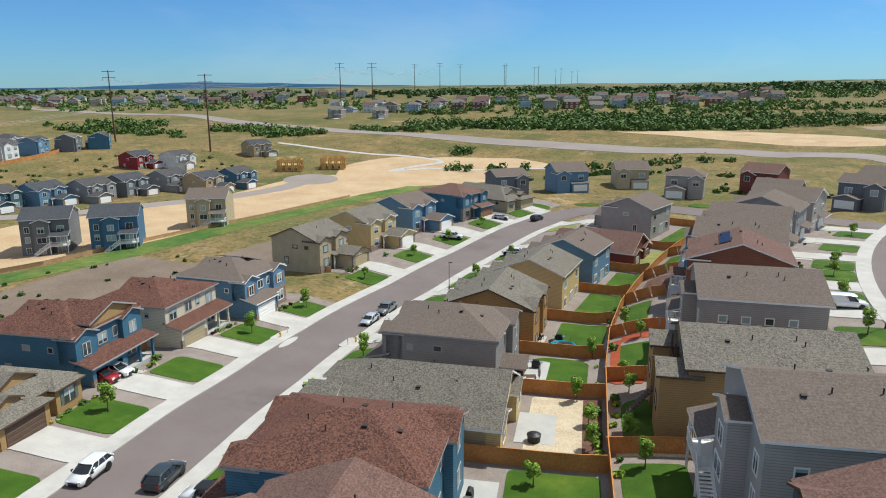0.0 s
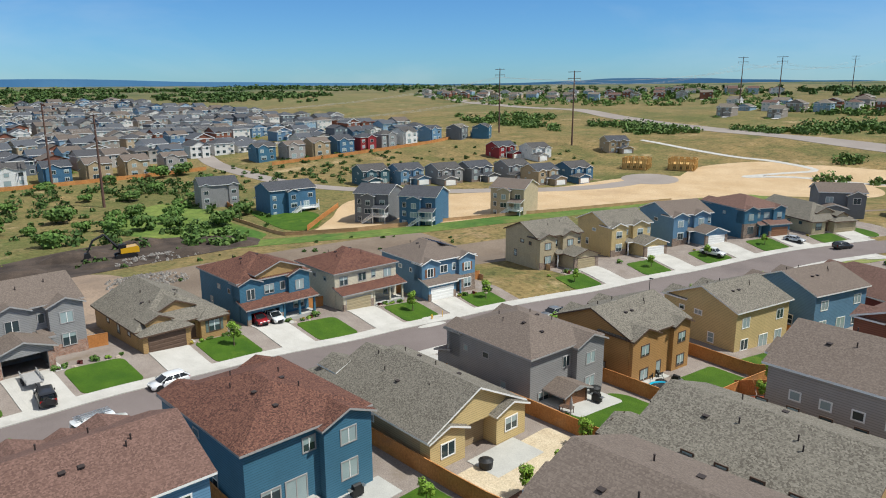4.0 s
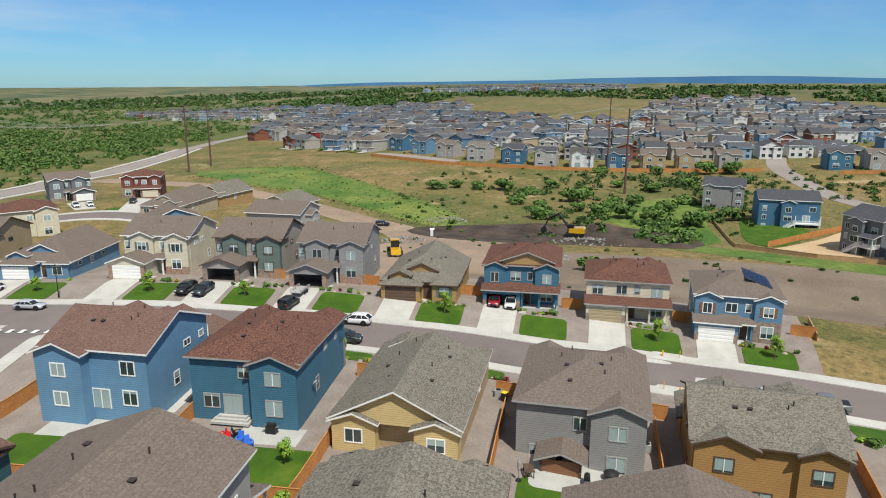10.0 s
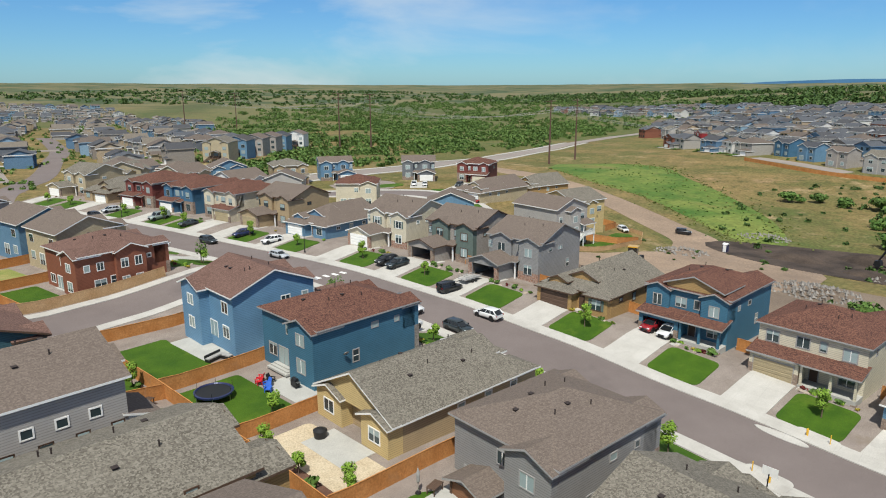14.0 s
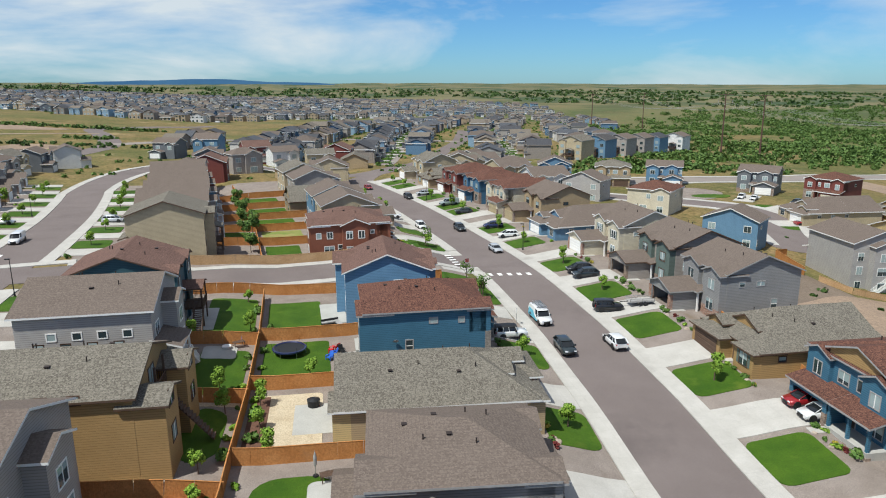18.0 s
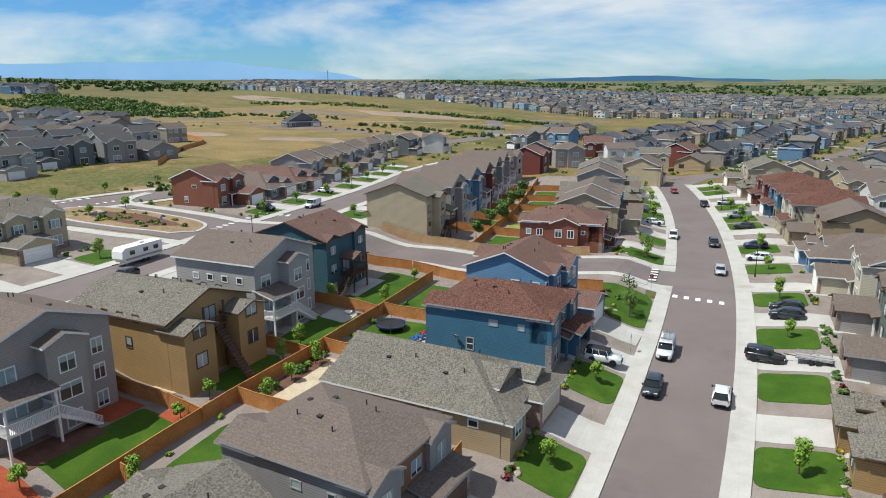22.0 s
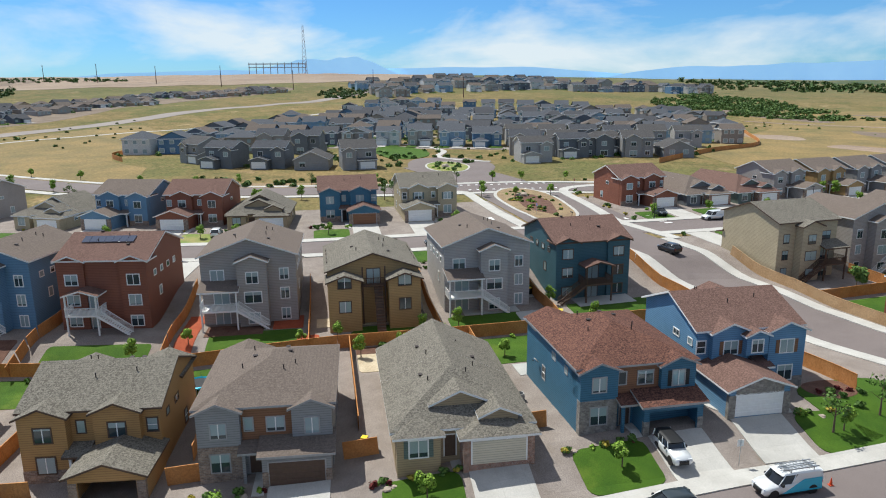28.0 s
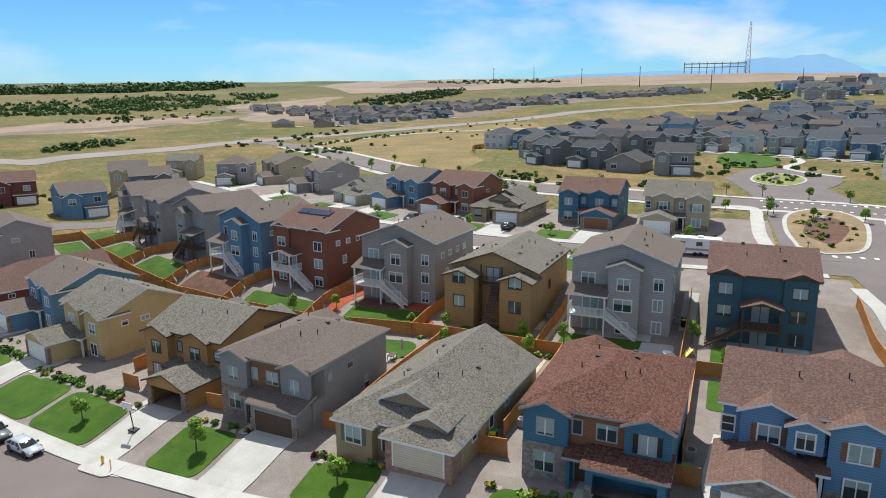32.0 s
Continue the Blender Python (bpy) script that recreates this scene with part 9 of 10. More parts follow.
def heading(s):
    return 90 - math.degrees(math.atan(road_x(s)[1]))


vehicle("suv", "charcoal", *P(3.6, 49), heading(49) , "charcoal crossover parked at the kerb")
vehicle("van", "white", *P(3.4, 38.3), heading(38), "white work van with ladders and blue stripe", extra="ladders")
vehicle("suv", "white", *P(-3.7, 48.5), heading(48) + 180, "white crossover parked at the kerb")
vehicle("jeep", "black", *P(-8.2, 36.5), 180 - 5, "black off-road car on a driveway")
vehicle("suv", "black", *P(-11.5, 18.0), 0, "black crossover on a driveway")
vehicle("suv", "charcoal", *P(-11.3, 21.0), 0, "dark crossover on a driveway")
vehicle("jeep", "white", *P(10.0, 45.1), 180, "white off-road car with black roof on a driveway")
vehicle("sedan", "silver", *P(3.8, 105.0), heading(105) + 180, "silver saloon parked at the kerb")
vehicle("pickup", "grey", *P(3.8, 112.0), heading(112) + 180, "grey pickup parked at the kerb")
vehicle("sedan", "silver", -39.7, -3.5, heading(-3) , "silver saloon parked at the kerb")
vehicle("suv", "navy", *P(-10.5, -25.2), 0, "dark blue car on a driveway")
vehicle("suv", "white", *P(-10.0, -14.5), 0, "white car on a driveway")
vehicle("van", "sage", *P(-11, -58), 10, "grey-green van on a driveway")
vehicle("suv", "white", -26.8, -31.5, heading(-31), "white car parked at the kerb")
vehicle("suv", "charcoal", -35.8, -27.2, heading(-27), "dark car parked at the kerb")
vehicle("sedan", "red", -15.6, -98.8, heading(-98), "dark red car parked at the kerb")
vehicle("suv", "black", -27.4, -77, heading(-77), "black car parked at the kerb")
vehicle("pickup", "white", *P(-11, 166.0), 0, "white pickup on a driveway")
vehicle("suv", "black", *P(-2.0, 192), heading(192), "black car on the street")
vehicle("suv", "red", *P(-17.6, 68.0), 0, "red car inside an open garage", lift=0.2)
vehicle("suv", "white", *P(-17.6, 70.6), 0, "white car inside an open garage", lift=0.2)
vehicle("suv", "charcoal", *P(82.8, 52.5), heading(52), "dark car parked beside a garden")
vehicle("suv", "black", 28, 16.3, 15, "black car parked on the side street")
vehicle("sedan", "charcoal", *P(98.5, 88.0), 0, "dark car on a driveway")
vehicle("suv", "white", *P(98.5, 110.0), 0, "white car on a driveway")
vehicle("van", "white", *P(89.5, -22), heading(-22), "white van parked at the kerb")
vehicle("van", "white", *P(75, 113), 0, "white van on a driveway")
vehicle("pickup", "white", -106, 62, 60, "white pickup on the dirt yard")
vehicle("jeep", "black", -165, 17, 115, "small black off-road car on the dirt track")
vehicle("pickup", "red", -132, -36.5, 175, "dark red pickup parked before a house")
vehicle("suv", "white", -134, -72, 48, "white car on a driveway")
vehicle("sedan", "white", -136.5, -69, 48, "white car on a driveway")
vehicle("suv", "charcoal", -145, -60, 25, "dark car on a driveway")
vehicle("suv", "white", -149, 6, 60, "white car beside a yellow house")
for i, (o, s, c) in enumerate(((-10.5, -45.5, "charcoal"), (-10.5, -78, "silver"), (9.8, -44, "white"), (97, -12, "charcoal"), (97.5, -48, "white"), (75, -44, "silver"), (97, 129, "charcoal"), (9.5, 160, "white"), (-10.5, 187, "silver"))):
    vehicle("suv" if i % 2 else "sedan", c, *P(o, s), 0 if o < 0 else 180, {"charcoal": "dark car on a driveway", "silver": "silver car on a driveway", "white": "white car on a driveway"}[c])


def camper(x, y, deg):
    ob = tagged(new("camper_trailer"), "long white camper trailer parked on the street", "trailer")
    ob.matrix_basis = pose(x, y, T(x, y) + 0.08, 0, 0, deg)
    m = Mesh()
    prof = [(-4.2, 0.6), (3.6, 0.6), (4.3, 1.4), (4.2, 2.6), (3.6, 3.1), (-4.2, 3.1)]
    m.prism([(a, -1.2, z) for a, z in prof], (0, 2.4, 0))
    part("body", m, WHITE, ob)
    for sy in (-1.205, 1.205):
        part("stripe", Mesh().box(-4.0, 3.6, sy - 0.01, sy + 0.01, 1.0, 1.35), GREY_TRIM, ob)
        for a in (-2.8, -0.6, 2.2):
            part("window", Mesh().box(a - 0.5, a + 0.5, sy - 0.02, sy + 0.02, 1.8, 2.5), CAR_GLASS, ob)
        for a in (-0.9, 0.0):
            part("wheel", Mesh().tube((a, sy - 0.1, 0.35), (a, sy + 0.05, 0.35), 0.35, None, 14), TYRE, ob)
    part("roof_vent", Mesh().box(-1.2, -0.3, -0.4, 0.4, 3.1, 3.4), WHITE, ob)
    part("hitch", Mesh().box(4.2, 5.4, -0.06, 0.06, 0.5, 0.62), BLACK, ob)


camper(*P(89.3, 42.5), heading(42))


def open_trailer(x, y, deg):
    ob = tagged(new("utility_trailer"), "open grey utility trailer on a driveway", "trailer")
    ob.matrix_basis = pose(x, y, T(x, y) + 0.15, 0, 0, deg)
    part("bed", Mesh().box(-2, 2, -0.9, 0.9, 0.55, 0.65), GREY_TRIM, ob)
    for sy in (-0.9, 0.9):
        for z in (0.8, 1.05):
            part("side_rail", Mesh().box(-2, 2, sy - 0.03, sy + 0.03, z, z + 0.08), GREY_TRIM, ob)
        for a in (-1.95, 0, 1.95):
            part("stake", Mesh().box(a - 0.03, a + 0.03, sy - 0.03, sy + 0.03, 0.6, 1.13), GREY_TRIM, ob)
        for a in (-0.45, 0.35):
            part("wheel", Mesh().tube((a, sy * 1.1 - 0.09, 0.33), (a, sy * 1.1 + 0.09, 0.33), 0.32, None, 14), TYRE, ob)
    part("drawbar", Mesh().box(2, 3.3, -0.05, 0.05, 0.5, 0.6), BLACK, ob)


open_trailer(*P(-13.4, 36.6), 0)


def excavator(x, y, deg):
    ob = tagged(new("excavator"), "yellow and black excavator digging in mud", "machine")
    ob.matrix_basis = pose(x, y, T(x, y) + 0.1, 0, 0, deg)
    Y = CARS["yellow"]
    for sy in (-1.2, 1.2):
        part("track", Mesh().prism([(-2.2, sy - 0.3, 0.3), (-1.9, sy - 0.3, 0.0), (1.9, sy - 0.3, 0.0), (2.2, sy - 0.3, 0.3), (2.2, sy - 0.3, 0.7), (1.9, sy - 0.3, 0.95), (-1.9, sy - 0.3, 0.95), (-2.2, sy - 0.3, 0.7)], (0, 0.6, 0)), BLACK, ob)
    part("house_body", Mesh().prism([(-2.6, -1.3, 1.1), (1.2, -1.3, 1.1), (1.2, -1.3, 2.2), (-2.2, -1.3, 2.5), (-2.6, -1.3, 2.2)], (0, 2.6, 0)), Y, ob)
    cab = part("cab", Mesh().box(0.0, 1.5, 0.2, 1.25, 1.3, 3.1), BLACK, ob)
    part("cab_window", Mesh().box(0.1, 1.52, 0.15, 1.28, 2.1, 2.9), CAR_GLASS, cab)
    for a, b, r, n in (((1.2, -0.3, 1.9), (4.0, -0.3, 5.4), 0.32, "boom"), ((4.0, -0.3, 5.4), (6.2, -0.3, 4.4), 0.3, "boom_tip"), ((6.2, -0.3, 4.5), (7.6, -0.3, 1.8), 0.24, "stick")):
        part(n, Mesh().tube(a, b, r, r * 0.8, 6), BLACK, ob)
    part("bucket", Mesh().prism([(7.2, -0.9, 1.9), (8.1, -0.9, 1.8), (8.3, -0.9, 0.9), (7.5, -0.9, 0.5), (6.9, -0.9, 1.0)], (0, 1.2, 0)), BLACK, ob)
    return ob


digger = excavator(-161, 79, 262)
digger.matrix_basis = digger.matrix_basis @ Matrix.Scale(1.25, 4)


def loader(x, y, deg):
    ob = tagged(new("wheel_loader"), "yellow wheel loader on bare dirt", "machine")
    ob.matrix_basis = pose(x, y, T(x, y) + 0.1, 0, 0, deg)
    part("body", Mesh().prism([(-2.6, -0.9, 0.9), (0.2, -0.9, 0.9), (0.2, -0.9, 1.9), (-2.4, -0.9, 1.8)], (0, 1.8, 0)), CARS["yellow"], ob)
    part("front_frame", Mesh().box(0.3, 1.8, -0.7, 0.7, 0.8, 1.5), CARS["yellow"], ob)
    part("cab", Mesh().box(-0.8, 0.5, -0.75, 0.75, 1.9, 3.2), CAR_GLASS, ob)
    part("cab_roof", Mesh().box(-0.9, 0.6, -0.85, 0.85, 3.2, 3.35), CARS["yellow"], ob)
    for a in (-1.7, 1.2):
        for sy in (-1.05, 1.05):
            part("wheel", Mesh().tube((a, sy - 0.28, 0.72), (a, sy + 0.28, 0.72), 0.72, None, 16), TYRE, ob)
    for sy in (-0.5, 0.5):
        part("lift_arm", Mesh().tube((1.0, sy, 1.6), (3.0, sy, 0.7), 0.14, 0.12, 6), CARS["yellow"], ob)
    ob.scale = (1.25, 1.25, 1.25)
    part("bucket", Mesh().prism([(2.8, -1.25, 0.2), (3.8, -1.25, 0.1), (3.3, -1.25, 1.1), (2.9, -1.25, 1.1)], (0, 2.5, 0)), BLACK, ob)


loader(-101, 39, 200)


def mound(x, y, rx, ry, h, seed, mat, label):
    """A heap of loose soil."""
    m = Mesh()
    n, rings = 22, 7
    z0 = T(x, y) - 0.4
    at = []
    for j in range(rings + 1):
        k = j / rings
        for i in range(n):
            a = 2 * math.pi * i / n
            w = 1 + 0.25 * noise.noise((math.cos(a) * 1.5, math.sin(a) * 1.5, seed))
            z = h * (1 - k * k) ** 1.3 + 0.5 * h * k * (1 - k) * noise.noise((math.cos(a) * 3 * k, math.sin(a) * 3 * k, seed + 4))
            at.append(len(m.v))
            m.v.append((x + rx * k * w * math.cos(a), y + ry * k * w * math.sin(a), z0 + z))
    for j in range(rings):
        for i in range(n):
            m.f.append((j * n + i, (j + 1) * n + i, (j + 1) * n + (i + 1) % n, j * n + (i + 1) % n)), m.m.append(0)
    tagged(part("mound", m, mat), label, "soil", "mounds of soil")


for k, (x, y, rx, ry, h) in enumerate(((-158, 52, 8, 9, 2.0), (-170, 68, 7, 10, 2.4), (-152, 70, 6, 7, 1.6), (-150, 92, 6, 9, 2.2), (-164, 104, 6, 7, 2.2), (-176, 88, 6, 8, 2.0), (-148, 108, 5, 6, 1.8))):
    mound(x, y, rx, ry, h, k + 1.5, MUD, "mound of dark dug soil in the draw")
mound(-92, 78, 7, 6, 1.6, 9.1, BROWN_DIRT, "mound of brown soil behind the houses")


def rubble(cx, cy, rx, ry, n, seed):
    r = random.Random(seed)
    m = Mesh()
    for _ in range(n):
        a, q = r.uniform(0, 6.28), math.sqrt(r.random())
        x, y = cx + rx * q * math.cos(a), cy + ry * q * math.sin(a)
        z, s = T(x, y) + 1.5 * max(0, 1 - q * 1.1), r.uniform(0.2, 0.65)
        c = [Vector((x + r.uniform(-s, s), y + r.uniform(-s, s), z + r.uniform(-0.1, s * 0.9))) for _ in range(4)]
        top = Vector((x, y, z + s * r.uniform(0.6, 1.1)))
        base = [Vector((x + s * math.cos(k) * r.uniform(0.7, 1.2), y + s * math.sin(k) * r.uniform(0.7, 1.2), z - 0.1)) for k in (0.2, 1.5, 2.9, 4.4)]
        for p, t in zip(base, base[1:] + base[:1]):
            m.face([p, t, top])
    tagged(part("rubble", m, mottled("broken_concrete", (0.16, 0.145, 0.13), (0.30, 0.275, 0.25), 0.8, 3, 0.95, None, 0.3)), "heap of broken grey concrete rubble", "rubble", kind="stuff")


rubble(-118, 70, 9, 9, 220, 1), rubble(-150, 84, 8, 14, 160, 2), rubble(-178, 36, 5, 8, 90, 3), rubble(-136, 32, 8, 7, 120, 4), rubble(330, -150, 30, 12, 140, 5)
toilet = tagged(new("portable_toilet"), "blue and white portable toilet on dirt", "toilet")
toilet.matrix_basis = pose(-150, 37, T(-150, 37) + 0.05)
part("cabin", Mesh().box(-0.6, 0.6, -0.6, 0.6, 0, 2.1), CARS["navy"], toilet)
part("lid", Mesh().prism([(-0.65, -0.65, 2.1), (0.65, -0.65, 2.1), (0.4, -0.65, 2.4), (-0.4, -0.65, 2.4)], (0, 1.3, 0)), WHITE, toilet)
part("door", Mesh().box(0.6, 0.63, -0.45, 0.45, 0.1, 1.95), WHITE, toilet)


# ---- garden and street things ----
def trampoline(o, s, colour, r=2.2):
    x, y = P(o, s)
    ob = tagged(new("trampoline"), "round black trampoline with coloured rim pad", "trampoline", "trampolines")
    ob.matrix_basis = pose(x, y, T(x, y) + 0.08)
    part("mat", Mesh().tube((0, 0, 0.78), (0, 0, 0.80), r * 0.86, None, 28), BLACK, ob)
    m = Mesh()
    for i in range(28):
        a0, a1 = 2 * math.pi * i / 28, 2 * math.pi * (i + 1) / 28
        m.tube((r * 0.93 * math.cos(a0), r * 0.93 * math.sin(a0), 0.82), (r * 0.93 * math.cos(a1), r * 0.93 * math.sin(a1), 0.82), 0.15, 0.15, 5)
    part("rim_pad", m, colour, ob)
    for i in range(6):
        a = i * math.pi / 3
        part("leg", Mesh().tube((r * 0.93 * math.cos(a), r * 0.93 * math.sin(a), 0), (r * 0.93 * math.cos(a), r * 0.93 * math.sin(a), 0.8), 0.04, None, 6), STEEL, ob)
        part("net_pole", Mesh().tube((r * math.cos(a), r * math.sin(a), 0.6), (r * math.cos(a), r * math.sin(a), 1.5), 0.025, None, 5), BLACK, ob)


trampoline(39.6, 45.0, CARS["navy"]), trampoline(37.6, 93.6, CARS["cyan"], 1.8)


def barbecue(o, s, deg=0):
    x, y = P(o, s)
    ob = tagged(new("barbecue"), "covered black barbecue on a patio", "barbecue", "barbecues")
    ob.matrix_basis = pose(x, y, T(x, y) + 0.12, 0, 0, deg)
    part("cart", Mesh().box(-0.55, 0.55, -0.28, 0.28, 0.15, 0.8), BLACK, ob)
    part("hood", Mesh().prism([(-0.4, -0.28, 0.8), (-0.4, 0.28, 0.8), (-0.4, 0.22, 1.1), (-0.4, 0.0, 1.2), (-0.4, -0.22, 1.1)], (0.8, 0, 0)), BLACK, ob)
    for sx in (-0.7, 0.7):
        part("side_shelf", Mesh().box(sx - 0.16, sx + 0.16, -0.25, 0.25, 0.78, 0.82), STEEL, ob)


def hot_tub(o, s):
    x, y = P(o, s)
    ob = tagged(new("fire_pit"), "round black covered fire pit on concrete", "fire pit", "fire pits")
    ob.matrix_basis = pose(x, y, T(x, y) + 0.12)
    part("bowl", Mesh().tube((0, 0, 0), (0, 0, 0.75), 0.62, 0.7, 18), BLACK, ob)
    part("cover", Mesh().tube((0, 0, 0.75), (0, 0, 0.95), 0.72, 0.3, 18), BLACK, ob)


barbecue(31.8, 49.5, 90), barbecue(35, 82.5), barbecue(36.5, 99), hot_tub(36.5, 61.5), hot_tub(33.2, 84.8), hot_tub(36, 96)


def armchair(o, s, deg, paint, label):
    x, y = P(o, s)
    ob = tagged(new("garden_chair"), label, "chair", "garden chairs")
    ob.matrix_basis = pose(x, y, T(x, y) + 0.12, 0, 0, deg)
    part("seat", Mesh().box(-0.32, 0.32, -0.3, 0.32, 0.3, 0.38), paint, ob)
    part("backrest", Mesh().prism([(-0.32, 0.25, 0.35), (0.32, 0.25, 0.35), (0.28, 0.5, 1.0), (-0.28, 0.5, 1.0)], (0, 0.05, 0)), paint, ob)
    for sx in (-0.36, 0.36):
        part("armrest", Mesh().box(sx - 0.07, sx + 0.07, -0.35, 0.3, 0.55, 0.6), paint, ob)
        for yy in (-0.28, 0.26):
            part("leg", Mesh().box(sx - 0.04, sx + 0.04, yy - 0.04, yy + 0.04, 0, 0.55), paint, ob)


REDP, BLUEP = plain("red_plastic", (0.55, 0.02, 0.03), 0.5), plain("blue_plastic", (0.03, 0.12, 0.5), 0.5)
for o, s, d, p, l in ((33.6, 44.8, 40, REDP, "red plastic garden chair on a patio"), (34.3, 45.6, 80, REDP, "red plastic garden chair on a patio"), (34.0, 47.0, 100, BLUEP, "blue plastic garden chair on a patio"), (34.6, 48.2, 140, BLUEP, "blue plastic garden chair on a patio"), (33.0, 46.2, 200, BLACK, "dark garden chair on a patio"),
                      (33.5, 97.5, 30, BLACK, "dark garden chair on a patio"), (33.7, 99.4, 160, BLACK, "dark garden chair on a patio"), (33, 79.5, 60, BLACK, "dark garden chair on a patio")):
    armchair(o, s, d, p, l)


def sofa(o, s, deg):
    x, y = P(o, s)
    ob = tagged(new("outdoor_sofa"), "dark wicker outdoor sofa with grey cushions", "sofa")
    ob.matrix_basis = pose(x, y, T(x, y) + 0.12, 0, 0, deg)
    part("base", Mesh().box(-1.3, 1.3, -0.4, 0.4, 0, 0.35), BLACK, ob)
    part("base_side", Mesh().box(0.55, 1.3, -1.9, -0.4, 0, 0.35), BLACK, ob)
    part("back", Mesh().box(-1.3, 1.3, 0.3, 0.45, 0.35, 0.8), BLACK, ob)
    for i in range(3):
        part("cushion", Mesh().box(-1.27 + 0.86 * i, -0.45 + 0.86 * i, -0.38, 0.28, 0.35, 0.5), GREY_TRIM, ob)
    part("cushion", Mesh().box(0.6, 1.26, -1.85, -0.45, 0.35, 0.5), GREY_TRIM, ob)


sofa(34.0, 34.5, 200)


def parasol(x, y):
    ob = tagged(new("parasol"), "closed grey garden parasol on a pale patio", "parasol")
    ob.matrix_basis = pose(x, y, T(x, y) + 0.12)
    part("base", Mesh().tube((0, 0, 0), (0, 0, 0.1), 0.28, 0.24, 14), BLACK, ob)
    part("pole", Mesh().tube((0, 0, 0.1), (0, 0, 2.5), 0.025, None, 8), STEEL, ob)
    m = Mesh()
    for z0, z1, r0, r1 in ((0.95, 1.1, 0.05, 0.14), (1.1, 1.8, 0.14, 0.17), (1.8, 2.35, 0.17, 0.05)):
        m.tube((0, 0, z0), (0, 0, z1), r0, r1, 10)
    part("canopy", m, GREY_TRIM, ob, "folded grey fabric canopy")


def garden_table(x, y, deg):
    ob = tagged(new("garden_table"), "dark low garden table on a patio", "table", "garden tables")
    ob.matrix_basis = pose(x, y, T(x, y) + 0.12, 0, 0, deg)
    for i in range(6):
        part("slat", Mesh().box(-0.75, 0.75, -0.45 + 0.155 * i, -0.32 + 0.155 * i, 0.66, 0.7), BROWN_TRIM, ob)
    part("top_rail", Mesh().box(-0.69, -0.61, -0.45, 0.45, 0.61, 0.66), BROWN_TRIM, ob), part("top_rail", Mesh().box(0.61, 0.69, -0.45, 0.45, 0.61, 0.66), BROWN_TRIM, ob)
    for sx in (-0.65, 0.65):
        for sy in (-0.36, 0.36):
            part("leg", Mesh().box(sx - 0.04, sx + 0.04, sy - 0.04, sy + 0.04, 0, 0.66), BROWN_TRIM, ob)


def garden_bench(x, y, deg):
    ob = tagged(new("garden_bench"), "black garden bench with a pale cushion beside a wall", "bench")
    ob.matrix_basis = pose(x, y, T(x, y) + 0.1, 0, 0, deg)
    part("seat", Mesh().box(-0.85, 0.85, -0.3, 0.3, 0.34, 0.42), BLACK, ob)
    part("cushion", Mesh().box(-0.78, 0.78, -0.28, 0.22, 0.42, 0.52), WHITE, ob, "pale grey seat cushion")
    part("backrest", Mesh().prism([(-0.85, 0.26, 0.4), (0.85, 0.26, 0.4), (0.85, 0.4, 0.9), (-0.85, 0.4, 0.9)], (0, 0.05, 0)), BLACK, ob)
    for sx in (-0.85, 0.85):
        part("armrest", Mesh().box(sx - 0.04, sx + 0.04, -0.3, 0.3, 0.0, 0.62), BLACK, ob)


def toy_slide(x, y, deg, colour, words):
    ob = tagged(new("toy_slide"), words, "toy", "garden toys")
    ob.matrix_basis = pose(x, y, T(x, y) + 0.12, 0, 0, deg)
    part("chute", Mesh().prism([(-0.25, 0, 0.85), (0.25, 0, 0.85), (0.25, 1.5, 0.1), (-0.25, 1.5, 0.1)], (0, 0, 0.06)), colour, ob)
    for sx in (-0.27, 0.27):
        part("side_rail", Mesh().prism([(sx, 0, 0.85), (sx, 1.5, 0.1), (sx, 1.5, 0.24), (sx, 0, 1.02)], (0.05, 0, 0)), colour, ob)
    for z in (0.25, 0.5, 0.75):
        part("step", Mesh().box(-0.24, 0.24, -0.45 + 0.4 * z, -0.3 + 0.4 * z, z, z + 0.06), WHITE, ob)
    for sx in (-0.26, 0.26):
        part("ladder_side", Mesh().prism([(sx, -0.5, 0), (sx, -0.38, 0), (sx, 0.05, 0.95), (sx, -0.05, 0.95)], (0.04, 0, 0)), colour, ob)


def toy_tub(x, y, colour, words):
    ob = tagged(new("toy_tub"), words, "toy", "garden toys")
    ob.matrix_basis = pose(x, y, T(x, y) + 0.12)
    m = Mesh()
    for k in range(16):
        a0, a1 = 2 * math.pi * k / 16, 2 * math.pi * (k + 1) / 16
        m.tube((0.55 * math.cos(a0), 0.55 * math.sin(a0), 0.28), (0.55 * math.cos(a1), 0.55 * math.sin(a1), 0.28), 0.07, 0.07, 6)
    part("rim", m, colour, ob)
    part("bowl", Mesh().tube((0, 0, 0), (0, 0, 0.26), 0.46, 0.55, 16), colour, ob)


def traffic_cone(x, y):
    ob = tagged(new("traffic_cone"), "orange traffic cone on the asphalt by a van", "cone", "traffic cones")
    ob.matrix_basis = pose(x, y, T(x, y) + 0.08)
    part("base", Mesh().box(-0.19, 0.19, -0.19, 0.19, 0, 0.04), CONE, ob)
    part("body", Mesh().tube((0, 0, 0.04), (0, 0, 0.7), 0.14, 0.03, 12), CONE, ob)
    part("band", Mesh().tube((0, 0, 0.34), (0, 0, 0.48), 0.087, 0.066, 12), WHITE, ob, "white reflective band")


